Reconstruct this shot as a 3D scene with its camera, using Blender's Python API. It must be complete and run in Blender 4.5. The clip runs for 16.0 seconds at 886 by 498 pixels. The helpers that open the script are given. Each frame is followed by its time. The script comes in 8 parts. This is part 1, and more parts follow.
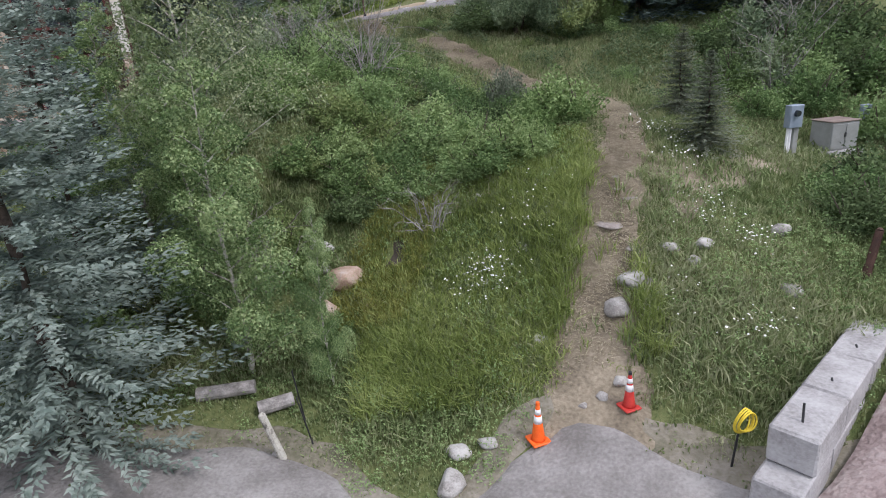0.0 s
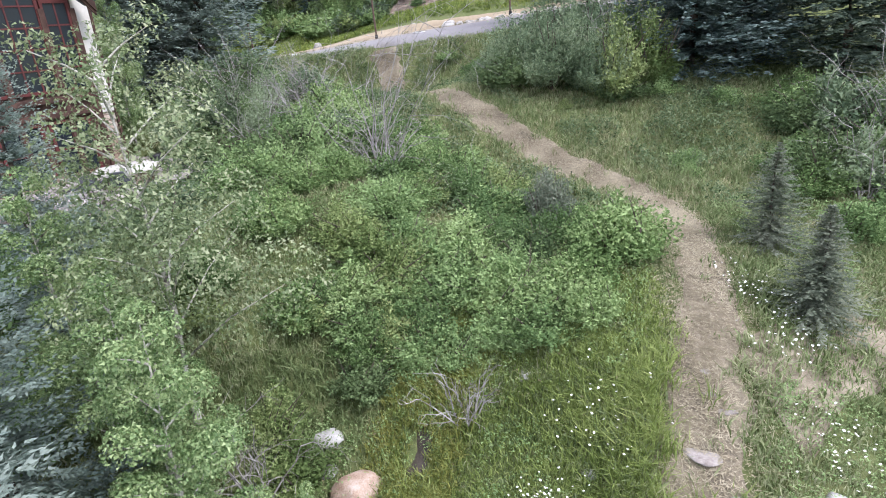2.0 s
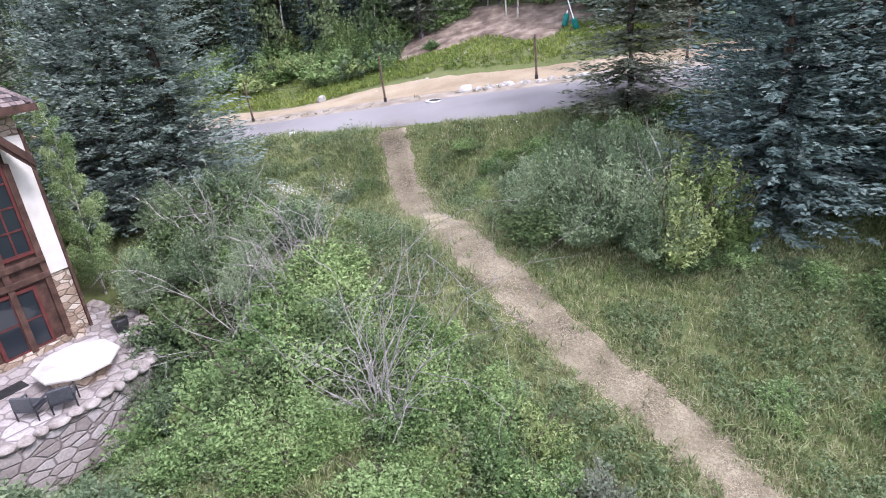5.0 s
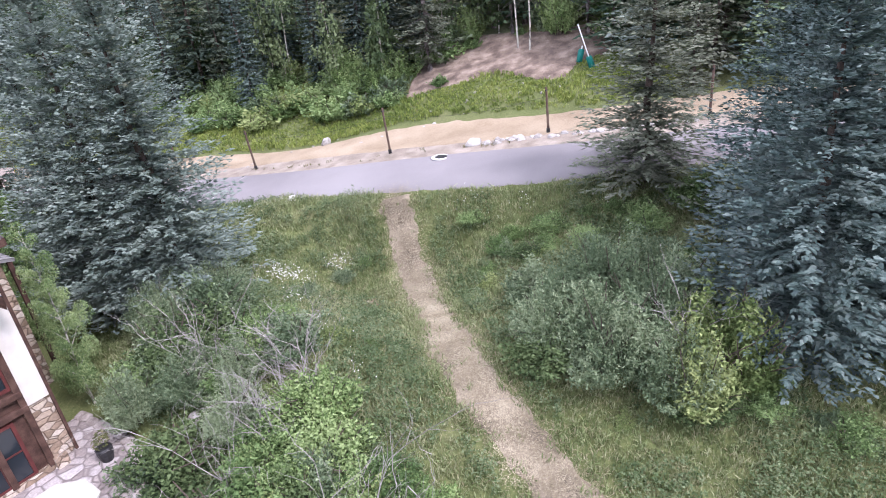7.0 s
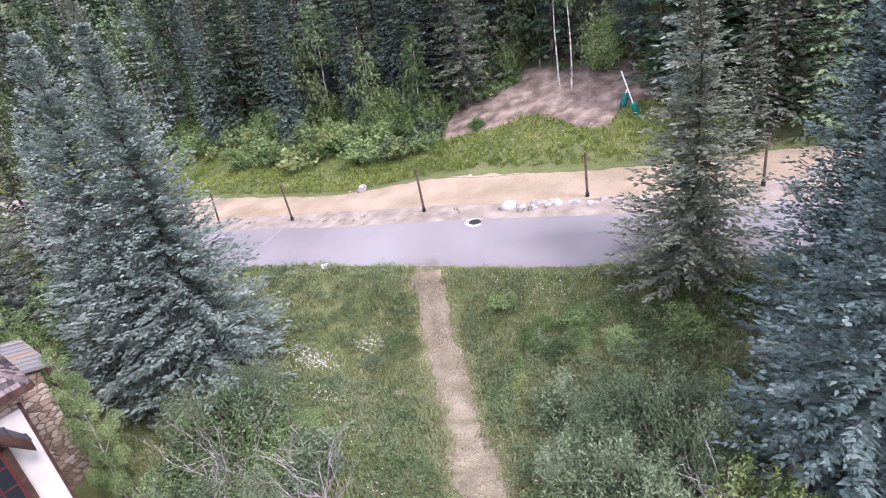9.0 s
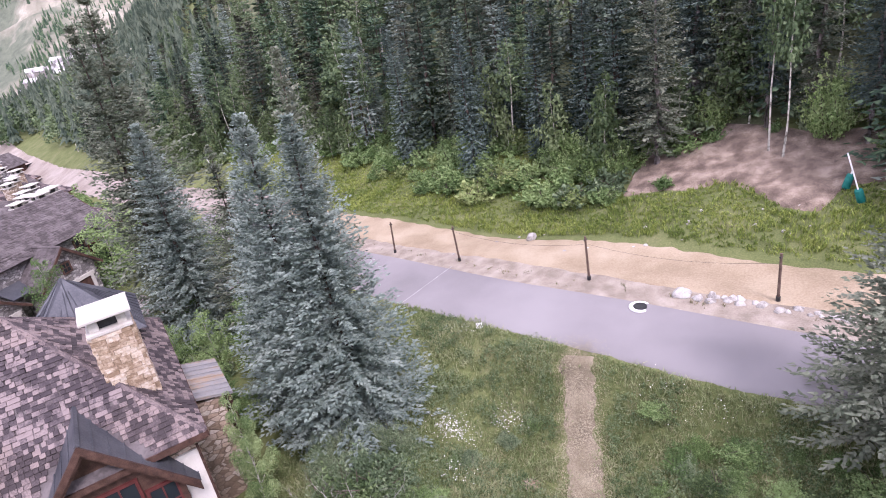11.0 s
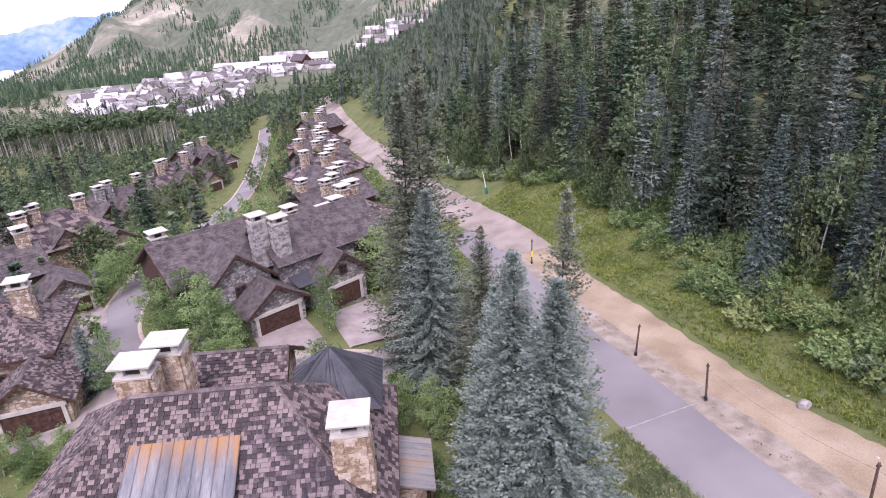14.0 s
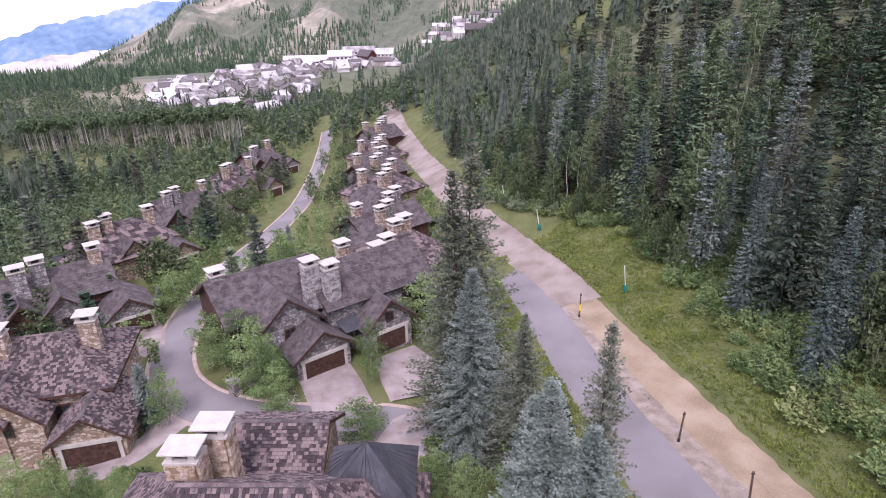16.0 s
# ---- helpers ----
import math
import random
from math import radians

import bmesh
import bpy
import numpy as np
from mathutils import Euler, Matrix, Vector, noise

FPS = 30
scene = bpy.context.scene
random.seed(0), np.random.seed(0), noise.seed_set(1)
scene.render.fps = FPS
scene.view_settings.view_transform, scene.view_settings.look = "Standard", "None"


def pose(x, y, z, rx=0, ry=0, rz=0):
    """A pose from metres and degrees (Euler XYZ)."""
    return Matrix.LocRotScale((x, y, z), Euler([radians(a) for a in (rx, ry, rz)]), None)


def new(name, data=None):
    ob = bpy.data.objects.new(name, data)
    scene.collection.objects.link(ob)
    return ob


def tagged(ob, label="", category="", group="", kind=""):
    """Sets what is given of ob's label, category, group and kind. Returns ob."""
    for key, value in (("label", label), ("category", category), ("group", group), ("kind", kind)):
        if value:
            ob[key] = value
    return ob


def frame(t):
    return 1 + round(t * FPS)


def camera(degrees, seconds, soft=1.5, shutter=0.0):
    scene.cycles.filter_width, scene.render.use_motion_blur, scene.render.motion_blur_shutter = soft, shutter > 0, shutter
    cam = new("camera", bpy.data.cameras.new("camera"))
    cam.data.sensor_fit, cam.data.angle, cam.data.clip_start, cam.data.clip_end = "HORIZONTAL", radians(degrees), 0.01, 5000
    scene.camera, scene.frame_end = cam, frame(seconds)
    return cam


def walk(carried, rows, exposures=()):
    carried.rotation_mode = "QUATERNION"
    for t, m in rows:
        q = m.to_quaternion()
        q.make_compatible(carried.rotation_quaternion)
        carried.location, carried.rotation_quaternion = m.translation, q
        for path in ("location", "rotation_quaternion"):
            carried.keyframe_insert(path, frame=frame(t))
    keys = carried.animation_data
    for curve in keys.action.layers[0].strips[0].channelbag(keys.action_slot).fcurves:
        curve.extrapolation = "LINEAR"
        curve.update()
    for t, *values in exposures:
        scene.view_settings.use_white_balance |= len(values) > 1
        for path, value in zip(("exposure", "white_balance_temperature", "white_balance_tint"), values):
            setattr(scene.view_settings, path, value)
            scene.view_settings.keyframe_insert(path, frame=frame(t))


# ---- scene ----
cam = camera(74.02, 16.0, soft=1.0)
# seconds, place, then heading, pitch and roll in degrees
PATH = [
    (0.0, 0.091, 0.353, 7.044, 1.04, -19.27, -4.37),
    (0.5, -0.058, 1.692, 7.860, 1.30, -19.73, -4.53),
    (1.0, -0.141, 2.992, 8.730, 1.62, -20.20, -4.47),
    (1.5, -0.211, 4.216, 9.676, 1.87, -20.69, -4.43),
    (2.0, -0.294, 5.525, 10.622, 2.11, -21.03, -4.41),
    (2.5, -0.333, 6.882, 11.534, 2.30, -21.32, -4.41),
    (3.0, -0.352, 8.238, 12.537, 2.59, -21.69, -4.84),
    (3.5, -0.290, 9.535, 13.516, 2.68, -21.97, -4.78),
    (4.0, -0.233, 10.886, 14.520, 2.93, -22.35, -4.91),
    (4.5, -0.129, 12.145, 15.511, 3.37, -22.71, -5.09),
    (5.0, 0.052, 13.252, 16.493, 4.10, -23.04, -5.35),
    (5.5, 0.290, 14.258, 17.484, 4.92, -23.37, -5.67),
    (6.0, 0.561, 15.209, 18.506, 5.66, -23.74, -6.04),
    (6.5, 0.844, 16.156, 19.579, 6.15, -24.16, -6.45),
    (7.0, 1.124, 17.117, 20.684, 6.44, -24.63, -6.87),
    (7.5, 1.454, 18.062, 21.782, 7.26, -25.11, -7.26),
    (8.0, 1.778, 19.036, 22.872, 8.33, -25.56, -7.69),
    (8.5, 2.081, 19.876, 24.019, 9.73, -25.87, -8.35),
    (9.0, 2.351, 20.522, 25.227, 11.92, -25.92, -9.24),
    (9.5, 2.598, 21.083, 26.417, 15.03, -25.74, -10.05),
    (10.0, 2.833, 21.673, 27.509, 19.24, -25.34, -10.45),
    (10.5, 3.066, 22.401, 28.423, 24.70, -24.76, -10.12),
    (11.0, 3.300, 23.236, 29.221, 30.83, -24.09, -9.32),
    (11.5, 3.224, 23.988, 30.178, 36.72, -23.55, -8.25),
    (12.0, 2.706, 24.598, 31.253, 43.21, -22.99, -6.71),
    (12.5, 2.102, 25.142, 32.368, 47.83, -22.74, -5.44),
    (13.0, 1.514, 25.648, 33.531, 51.22, -22.66, -4.45),
    (13.5, 1.043, 26.074, 34.739, 53.89, -22.68, -3.70),
    (14.0, 0.607, 26.459, 36.005, 56.09, -22.71, -3.08),
    (14.5, 0.229, 26.843, 37.368, 58.14, -22.73, -2.43),
    (15.0, -0.140, 27.236, 38.772, 60.25, -22.81, -1.81),
    (15.5, -0.543, 27.628, 40.151, 61.56, -22.88, -1.41),
    (16.0, -0.933, 28.018, 41.574, 61.53, -22.96, -1.21),
]
walk(cam, [(t, pose(x, y, z, 0, 0, yaw) @ pose(0, 0, 0, 90 + pitch) @ pose(0, 0, 0, 0, 0, roll)) for t, x, y, z, yaw, pitch, roll in PATH],
     [(0.0, 0.6, 6000, 18), (0.5, 0.95, 5950, 18), (1.0, 1.25, 5900, 18), (1.5, 1.35, 5850, 18), (4.0, 1.47, 5800, 22), (8.0, 1.58, 5850, 30), (11.0, 1.41, 6000, 36), (13.5, 1.15, 6050, 38), (16.0, 0.92, 6050, 40)])
# ---- daylight: thin cloud over the whole sky, a soft sun behind it ----
SUN_EL, SUN_AZ = 52.0, 125.0
world = bpy.data.worlds.new("daylight")
scene.world = world
world.use_nodes = True
wt = world.node_tree
wt.nodes.clear()
sky = wt.nodes.new("ShaderNodeTexSky")
sky.sky_type, sky.sun_disc = "NISHITA", False
sky.sun_elevation, sky.sun_rotation = radians(SUN_EL), radians(SUN_AZ)
sky.altitude, sky.air_density, sky.dust_density = 2500, 1.0, 1.5
wco = wt.nodes.new("ShaderNodeTexCoord")
wmap = wt.nodes.new("ShaderNodeMapping")
wmap.inputs["Scale"].default_value = (1.5, 1.5, 6.0)
wno = wt.nodes.new("ShaderNodeTexNoise")
wno.inputs["Scale"].default_value, wno.inputs["Detail"].default_value, wno.inputs["Roughness"].default_value = 2.2, 6.0, 0.55
wra = wt.nodes.new("ShaderNodeValToRGB")
wra.color_ramp.elements[0].position, wra.color_ramp.elements[1].position = 0.36, 0.56
wmix = wt.nodes.new("ShaderNodeMix")
wmix.data_type = "RGBA"
wmix.inputs["B"].default_value = (11.2, 11.2, 11.3, 1)
wbg = wt.nodes.new("ShaderNodeBackground")
wbg.inputs["Strength"].default_value = 0.105
wout = wt.nodes.new("ShaderNodeOutputWorld")
wt.links.new(wco.outputs["Generated"], wmap.inputs["Vector"])
wt.links.new(wmap.outputs["Vector"], wno.inputs["Vector"])
wt.links.new(wno.outputs["Fac"], wra.inputs["Fac"])
wt.links.new(wra.outputs["Color"], wmix.inputs["Factor"])
wt.links.new(sky.outputs["Color"], wmix.inputs["A"])
wt.links.new(wmix.outputs["Result"], wbg.inputs["Color"])
wt.links.new(wbg.outputs["Background"], wout.inputs["Surface"])
sun = new("sun", bpy.data.lights.new("sun", "SUN"))
sun.data.energy, sun.data.angle, sun.data.color = 1.5, radians(14), (1.0, 0.96, 0.90)
sun.matrix_world = pose(0, 0, 200, 90 - SUN_EL, 0, 180 - SUN_AZ)
# ---- materials ----
def material(name, cols, rough=0.8, scale=8.0, fine=60.0, bump=0.3, metal=0.0, island=0.0, per_object=0.0, sheen=0.0, translucent=0.0, big=0.0, stretch=None, spec=0.3):
    """cols: two or three base colours mixed by noise at a coarse and a fine scale (per metre)."""
    m = bpy.data.materials.new(name)
    m.use_nodes = True
    nt = m.node_tree
    nt.nodes.clear()
    out = nt.nodes.new("ShaderNodeOutputMaterial")
    bs = nt.nodes.new("ShaderNodeBsdfPrincipled")
    geo = nt.nodes.new("ShaderNodeNewGeometry")
    vec = geo.outputs["Position"]
    if stretch:
        mp = nt.nodes.new("ShaderNodeMapping")
        mp.inputs["Scale"].default_value = stretch
        tc = nt.nodes.new("ShaderNodeTexCoord")
        nt.links.new(tc.outputs["Object"], mp.inputs["Vector"])
        vec = mp.outputs["Vector"]
    n1 = nt.nodes.new("ShaderNodeTexNoise")
    n1.inputs["Scale"].default_value, n1.inputs["Detail"].default_value = scale, 4.0
    n2 = nt.nodes.new("ShaderNodeTexNoise")
    n2.inputs["Scale"].default_value, n2.inputs["Detail"].default_value = fine, 3.0
    nt.links.new(vec, n1.inputs["Vector"])
    nt.links.new(vec, n2.inputs["Vector"])
    add = nt.nodes.new("ShaderNodeMath")
    add.operation = "MULTIPLY_ADD"
    add.inputs[1].default_value = 0.5
    nt.links.new(n2.outputs["Fac"], add.inputs[0])
    nt.links.new(n1.outputs["Fac"], add.inputs[2])
    fac = add.outputs[0]
    offset = -0.25
    for amount, source in ((island, geo.outputs["Random Per Island"]), (per_object, None)):
        if amount:
            if source is None:
                source = nt.nodes.new("ShaderNodeObjectInfo").outputs["Random"]
            a2 = nt.nodes.new("ShaderNodeMath")
            a2.operation = "MULTIPLY_ADD"
            a2.inputs[1].default_value = amount
            nt.links.new(source, a2.inputs[0])
            nt.links.new(fac, a2.inputs[2])
            fac = a2.outputs[0]
            offset -= amount / 2
    a3 = nt.nodes.new("ShaderNodeMath")
    a3.operation = "ADD"
    a3.inputs[1].default_value = offset
    nt.links.new(fac, a3.inputs[0])
    ra = nt.nodes.new("ShaderNodeValToRGB")
    e = ra.color_ramp.elements
    e[0].position, e[1].position = 0.30, 0.72
    e[0].color, e[1].color = (*cols[0], 1), (*cols[-1], 1)
    if len(cols) > 2:
        mid = e.new(0.5)
        mid.color = (*cols[1], 1)
    nt.links.new(a3.outputs[0], ra.inputs["Fac"])
    nt.links.new(ra.outputs["Color"], bs.inputs["Base Color"])
    bs.inputs["Roughness"].default_value = rough
    bs.inputs["Metallic"].default_value = metal
    bs.inputs["Specular IOR Level"].default_value = spec
    if bump:
        bp = nt.nodes.new("ShaderNodeBump")
        bp.inputs["Strength"].default_value, bp.inputs["Distance"].default_value = bump, 0.6 / fine
        nt.links.new(n2.outputs["Fac"], bp.inputs["Height"])
        nt.links.new(bp.outputs["Normal"], bs.inputs["Normal"])
    if translucent:
        tr = nt.nodes.new("ShaderNodeBsdfTranslucent")
        nt.links.new(ra.outputs["Color"], tr.inputs["Color"])
        mx = nt.nodes.new("ShaderNodeMixShader")
        mx.inputs[0].default_value = translucent
        nt.links.new(bs.outputs[0], mx.inputs[1])
        nt.links.new(tr.outputs[0], mx.inputs[2])
        nt.links.new(mx.outputs[0], out.inputs[0])
    else:
        nt.links.new(bs.outputs[0], out.inputs[0])
    return m


def glass_material():
    m = bpy.data.materials.new("window_glass")
    m.use_nodes = True
    b = m.node_tree.nodes["Principled BSDF"]
    b.inputs["Base Color"].default_value = (0.02, 0.025, 0.03, 1)
    b.inputs["Roughness"].default_value = 0.06
    b.inputs["Specular IOR Level"].default_value = 0.6
    return m


M_SPRUCE_BLUE = material("blue_spruce_needles", [(0.140, 0.186, 0.156), (0.238, 0.294, 0.250), (0.345, 0.400, 0.345)], 0.85, 0.9, 9, 0, island=0.20, per_object=0.18, translucent=0.35, spec=0.12)
M_SPRUCE = material("spruce_needles", [(0.036, 0.056, 0.041), (0.080, 0.110, 0.078), (0.160, 0.195, 0.138)], 0.85, 0.7, 8, 0, island=0.25, per_object=0.42, translucent=0.25, spec=0.12)
M_FIR = material("fir_needles", [(0.038, 0.076, 0.044), (0.086, 0.142, 0.078), (0.165, 0.222, 0.112)], 0.75, 0.7, 8, 0, island=0.35, per_object=0.45, translucent=0.1)
M_SPIRE = material("subalpine_fir_needles", [(0.057, 0.086, 0.075), (0.108, 0.150, 0.129), (0.184, 0.235, 0.199)], 0.85, 0.7, 8, 0, island=0.25, per_object=0.35, translucent=0.15, spec=0.12)
M_LEAF = material("shrub_leaves", [(0.085, 0.143, 0.051), (0.168, 0.254, 0.093), (0.275, 0.374, 0.158)], 0.75, 0.35, 5, 0, island=0.4, per_object=0.4, translucent=0.3, spec=0.15)
M_LEAF_LIGHT = material("dogwood_leaves", [(0.095, 0.155, 0.050), (0.188, 0.275, 0.096), (0.310, 0.400, 0.172)], 0.75, 0.6, 7, 0, island=0.4, per_object=0.35, translucent=0.25, spec=0.15)
M_LEAF_DARK = material("dark_shrub_leaves", [(0.045, 0.075, 0.030), (0.088, 0.132, 0.052), (0.150, 0.205, 0.088)], 0.75, 0.5, 6, 0, island=0.4, per_object=0.3, translucent=0.25, spec=0.15)
M_LEAF_YELLOW = material("yellow_green_leaves", [(0.108, 0.158, 0.050), (0.200, 0.262, 0.092), (0.315, 0.366, 0.152)], 0.75, 0.6, 7, 0, island=0.4, per_object=0.3, translucent=0.25, spec=0.15)
M_WILLOW = material("willow_leaves", [(0.088, 0.132, 0.068), (0.168, 0.228, 0.122), (0.285, 0.345, 0.205)], 0.6, 0.5, 6, 0, island=0.4, per_object=0.35, translucent=0.3)
M_ASPEN = material("aspen_leaves", [(0.097, 0.160, 0.054), (0.207, 0.298, 0.117), (0.377, 0.459, 0.214)], 0.5, 0.6, 7, 0, island=0.45, translucent=0.3)
M_ASPEN_FAR = material("aspen_grove_leaves", [(0.050, 0.085, 0.036), (0.095, 0.145, 0.062), (0.165, 0.220, 0.105)], 0.6, 0.4, 5, 0, island=0.3, per_object=0.3, translucent=0.2)
M_SPRUCE_BROWN = material("rusty_spruce_needles", [(0.044, 0.047, 0.032), (0.084, 0.095, 0.063), (0.136, 0.149, 0.104)], 0.75, 0.7, 8, 0, island=0.35, per_object=0.3, translucent=0.2)
M_ASPEN_GOLD = material("yellowing_aspen_leaves", [(0.100, 0.140, 0.058), (0.200, 0.255, 0.118), (0.350, 0.380, 0.220)], 0.5, 0.6, 7, 0, island=0.45, translucent=0.3)
M_LEAF_FAR = material("lane_aspen_leaves", [(0.046, 0.077, 0.029), (0.092, 0.134, 0.053), (0.153, 0.199, 0.089)], 0.6, 0.08, 3, 0, island=0.4, per_object=0.4, translucent=0.3)
M_HERB = material("meadow_herbs", [(0.060, 0.098, 0.036), (0.118, 0.170, 0.074), (0.205, 0.255, 0.135)], 0.7, 0.3, 3, 0, island=0.5, translucent=0.3)
# teal needles, darker than the blue spruce's: shade is put into the colour
M_SPRUCE_TEAL_SHADE = material("shade_dark_teal_needles", [(0.062, 0.098, 0.088), (0.125, 0.175, 0.157), (0.225, 0.282, 0.252)], 0.85, 0.7, 8, 0, island=0.25, translucent=0.2, spec=0.12)
M_SPRUCE_OLIVE = material("olive_spruce_needles", [(0.085, 0.105, 0.072), (0.155, 0.18, 0.125), (0.25, 0.27, 0.20)], 0.85, 0.7, 8, 0, island=0.25, per_object=0.1, translucent=0.3, spec=0.12)
M_BARK = material("conifer_bark", [(0.05, 0.038, 0.03), (0.13, 0.10, 0.08)], 0.95, 6, 40, 0.6)
M_GREY_BARK = material("grey_pink_bark", [(0.11, 0.092, 0.082), (0.19, 0.163, 0.15), (0.27, 0.24, 0.225)], 0.95, 5, 40, 0.6)
M_WHITE_BARK = material("aspen_bark", [(0.10, 0.09, 0.075), (0.42, 0.40, 0.34), (0.55, 0.53, 0.46)], 0.85, 4, 30, 0.4)
M_DEAD = material("dead_wood", [(0.162, 0.149, 0.135), (0.405, 0.378, 0.351)], 0.9, 5, 30, 0.4)
M_GRASS = material("meadow_grass", [(0.125, 0.165, 0.060), (0.215, 0.270, 0.112), (0.350, 0.362, 0.205)], 0.75, 0.25, 3, 0, island=0.4, translucent=0.3)
M_GRASS_LUSH = material("lush_meadow_grass", [(0.140, 0.185, 0.045), (0.235, 0.300, 0.080), (0.350, 0.400, 0.140)], 0.75, 0.45, 4, 0, island=0.4, translucent=0.3)
M_GRASS_DRY = material("drying_grass", [(0.135, 0.150, 0.065), (0.235, 0.245, 0.118), (0.385, 0.360, 0.215)], 0.8, 0.4, 4, 0, island=0.45, translucent=0.25)
M_STALK = material("straw_stalks", [(0.190, 0.160, 0.100), (0.325, 0.280, 0.185), (0.460, 0.405, 0.285)], 0.85, 0.7, 9, 0, island=0.4)
M_STRAW = material("mown_straw", [(0.120, 0.098, 0.068), (0.218, 0.182, 0.128), (0.335, 0.286, 0.206)], 0.9, 0.8, 11, 0.7, island=0.2)
M_PETAL = material("daisy_petals", [(0.70, 0.70, 0.66), (0.85, 0.85, 0.80)], 0.6, 5, 40, 0)
M_ASPHALT = material("worn_asphalt", [(0.172, 0.162, 0.162), (0.211, 0.198, 0.198), (0.245, 0.232, 0.230)], 0.9, 0.15, 45, 0.25)
M_DIRT = material("tan_gravel_track", [(0.231, 0.180, 0.117), (0.299, 0.238, 0.160), (0.367, 0.305, 0.216)], 0.95, 0.35, 9, 0.6)
M_TRACK_GREY = material("grey_brown_track", [(0.20, 0.165, 0.135), (0.27, 0.23, 0.195), (0.34, 0.30, 0.26)], 0.95, 0.25, 9, 0.6)
M_VERGE = material("sandy_gravel_verge", [(0.185, 0.155, 0.120), (0.262, 0.224, 0.178), (0.340, 0.300, 0.248)], 0.95, 0.9, 14, 0.7)
M_GRAVEL = material("grey_gravel", [(0.152, 0.141, 0.128), (0.223, 0.209, 0.195), (0.314, 0.299, 0.280)], 0.95, 0.9, 14, 0.7)
M_EARTH = material("bare_earth", [(0.080, 0.060, 0.046), (0.180, 0.136, 0.104), (0.340, 0.275, 0.215)], 0.95, 0.9, 16, 0.9)
M_SOIL = material("trodden_soil", [(0.115, 0.110, 0.070), (0.190, 0.172, 0.128), (0.275, 0.250, 0.205)], 0.95, 0.9, 9, 0.6)
M_ROCK = material("pale_boulder", [(0.203, 0.187, 0.168), (0.343, 0.328, 0.300), (0.452, 0.437, 0.406)], 0.9, 3, 25, 0.5, per_object=0.2)
M_FLATSTONE = material("trodden_flat_stone", [(0.20, 0.17, 0.15), (0.30, 0.265, 0.24), (0.38, 0.35, 0.32)], 0.95, 3, 25, 0.5)
M_TAN_ROCK = material("tan_boulder", [(0.243, 0.162, 0.113), (0.365, 0.265, 0.198), (0.446, 0.368, 0.312)], 0.9, 3, 25, 0.5)
M_CONCRETE = material("grey_concrete", [(0.22, 0.21, 0.20), (0.33, 0.32, 0.31), (0.42, 0.41, 0.40)], 0.9, 1.2, 16, 0.5)
M_SHAKE = material("brown_wood_shakes", [(0.043, 0.034, 0.035), (0.090, 0.071, 0.071), (0.202, 0.160, 0.147)], 0.85, 0.8, 14, 0.3, island=0.75)
M_SHAKE_PIECE = material("brown_wood_shake", [(0.043, 0.034, 0.037), (0.090, 0.073, 0.075), (0.202, 0.163, 0.155)], 0.85, 0.8, 14, 0.3, per_object=0.75)
M_SHAKE_FAR = material("distant_brown_shakes", [(0.056, 0.047, 0.046), (0.092, 0.079, 0.077), (0.134, 0.117, 0.114)], 0.85, 1.2, 6, 0.4, island=0.25)
M_SEAM = material("dark_standing_seam_metal", [(0.045, 0.048, 0.055), (0.07, 0.073, 0.082), (0.10, 0.102, 0.11)], 0.5, 0.8, 12, 0.05, metal=0.25)
M_WOOD_DARK = material("dark_stained_timber", [(0.035, 0.018, 0.013), (0.065, 0.034, 0.024), (0.10, 0.056, 0.042)], 0.7, 3, 40, 0.3)
M_WOOD_RED = material("red_window_trim", [(0.070, 0.018, 0.016), (0.115, 0.030, 0.026)], 0.6, 3, 30, 0.1)
M_STUCCO = material("cream_stucco", [(0.55, 0.52, 0.46), (0.66, 0.63, 0.57)], 0.9, 2, 40, 0.2)
M_STONE = material("grey_fieldstone", [(0.16, 0.15, 0.145), (0.30, 0.285, 0.27), (0.44, 0.42, 0.40)], 0.9, 2.2, 9, 0.8, island=0.35)
M_STONE_TAN = material("tan_ledge_stone", [(0.24, 0.17, 0.11), (0.40, 0.31, 0.22), (0.55, 0.47, 0.38)], 0.9, 2.5, 10, 0.8, island=0.35)
M_CAP = material("pale_stone_cap", [(0.376, 0.352, 0.310), (0.442, 0.420, 0.375), (0.496, 0.477, 0.433)], 0.85, 1.5, 20, 0.2)
M_PAVER = material("pinkish_concrete_drive", [(0.23, 0.195, 0.175), (0.30, 0.26, 0.24), (0.36, 0.32, 0.30)], 0.9, 0.7, 20, 0.3)
M_KERB = material("tan_kerb", [(0.34, 0.27, 0.22), (0.45, 0.37, 0.31)], 0.9, 1, 20, 0.2)
M_GLASS = glass_material()
M_ORANGE = material("orange_plastic", [(0.75, 0.10, 0.01), (0.85, 0.15, 0.02)], 0.5, 5, 40, 0)
M_RED = material("red_plastic", [(0.42, 0.03, 0.025), (0.52, 0.05, 0.035)], 0.5, 5, 40, 0)
M_WHITE = material("white_paint", [(0.70, 0.70, 0.70), (0.82, 0.82, 0.82)], 0.5, 5, 40, 0)
M_YELLOW = material("yellow_rope", [(0.62, 0.46, 0.03), (0.75, 0.58, 0.06)], 0.6, 5, 40, 0.2)
M_STEEL = material("grey_painted_steel", [(0.22, 0.225, 0.21), (0.30, 0.305, 0.285)], 0.55, 3, 40, 0.1)
M_BLACK = material("black_metal", [(0.015, 0.015, 0.016), (0.04, 0.04, 0.04)], 0.5, 5, 40, 0)
M_TEAL = material("teal_padding", [(0.0, 0.12, 0.10), (0.01, 0.18, 0.15)], 0.6, 5, 40, 0.1)
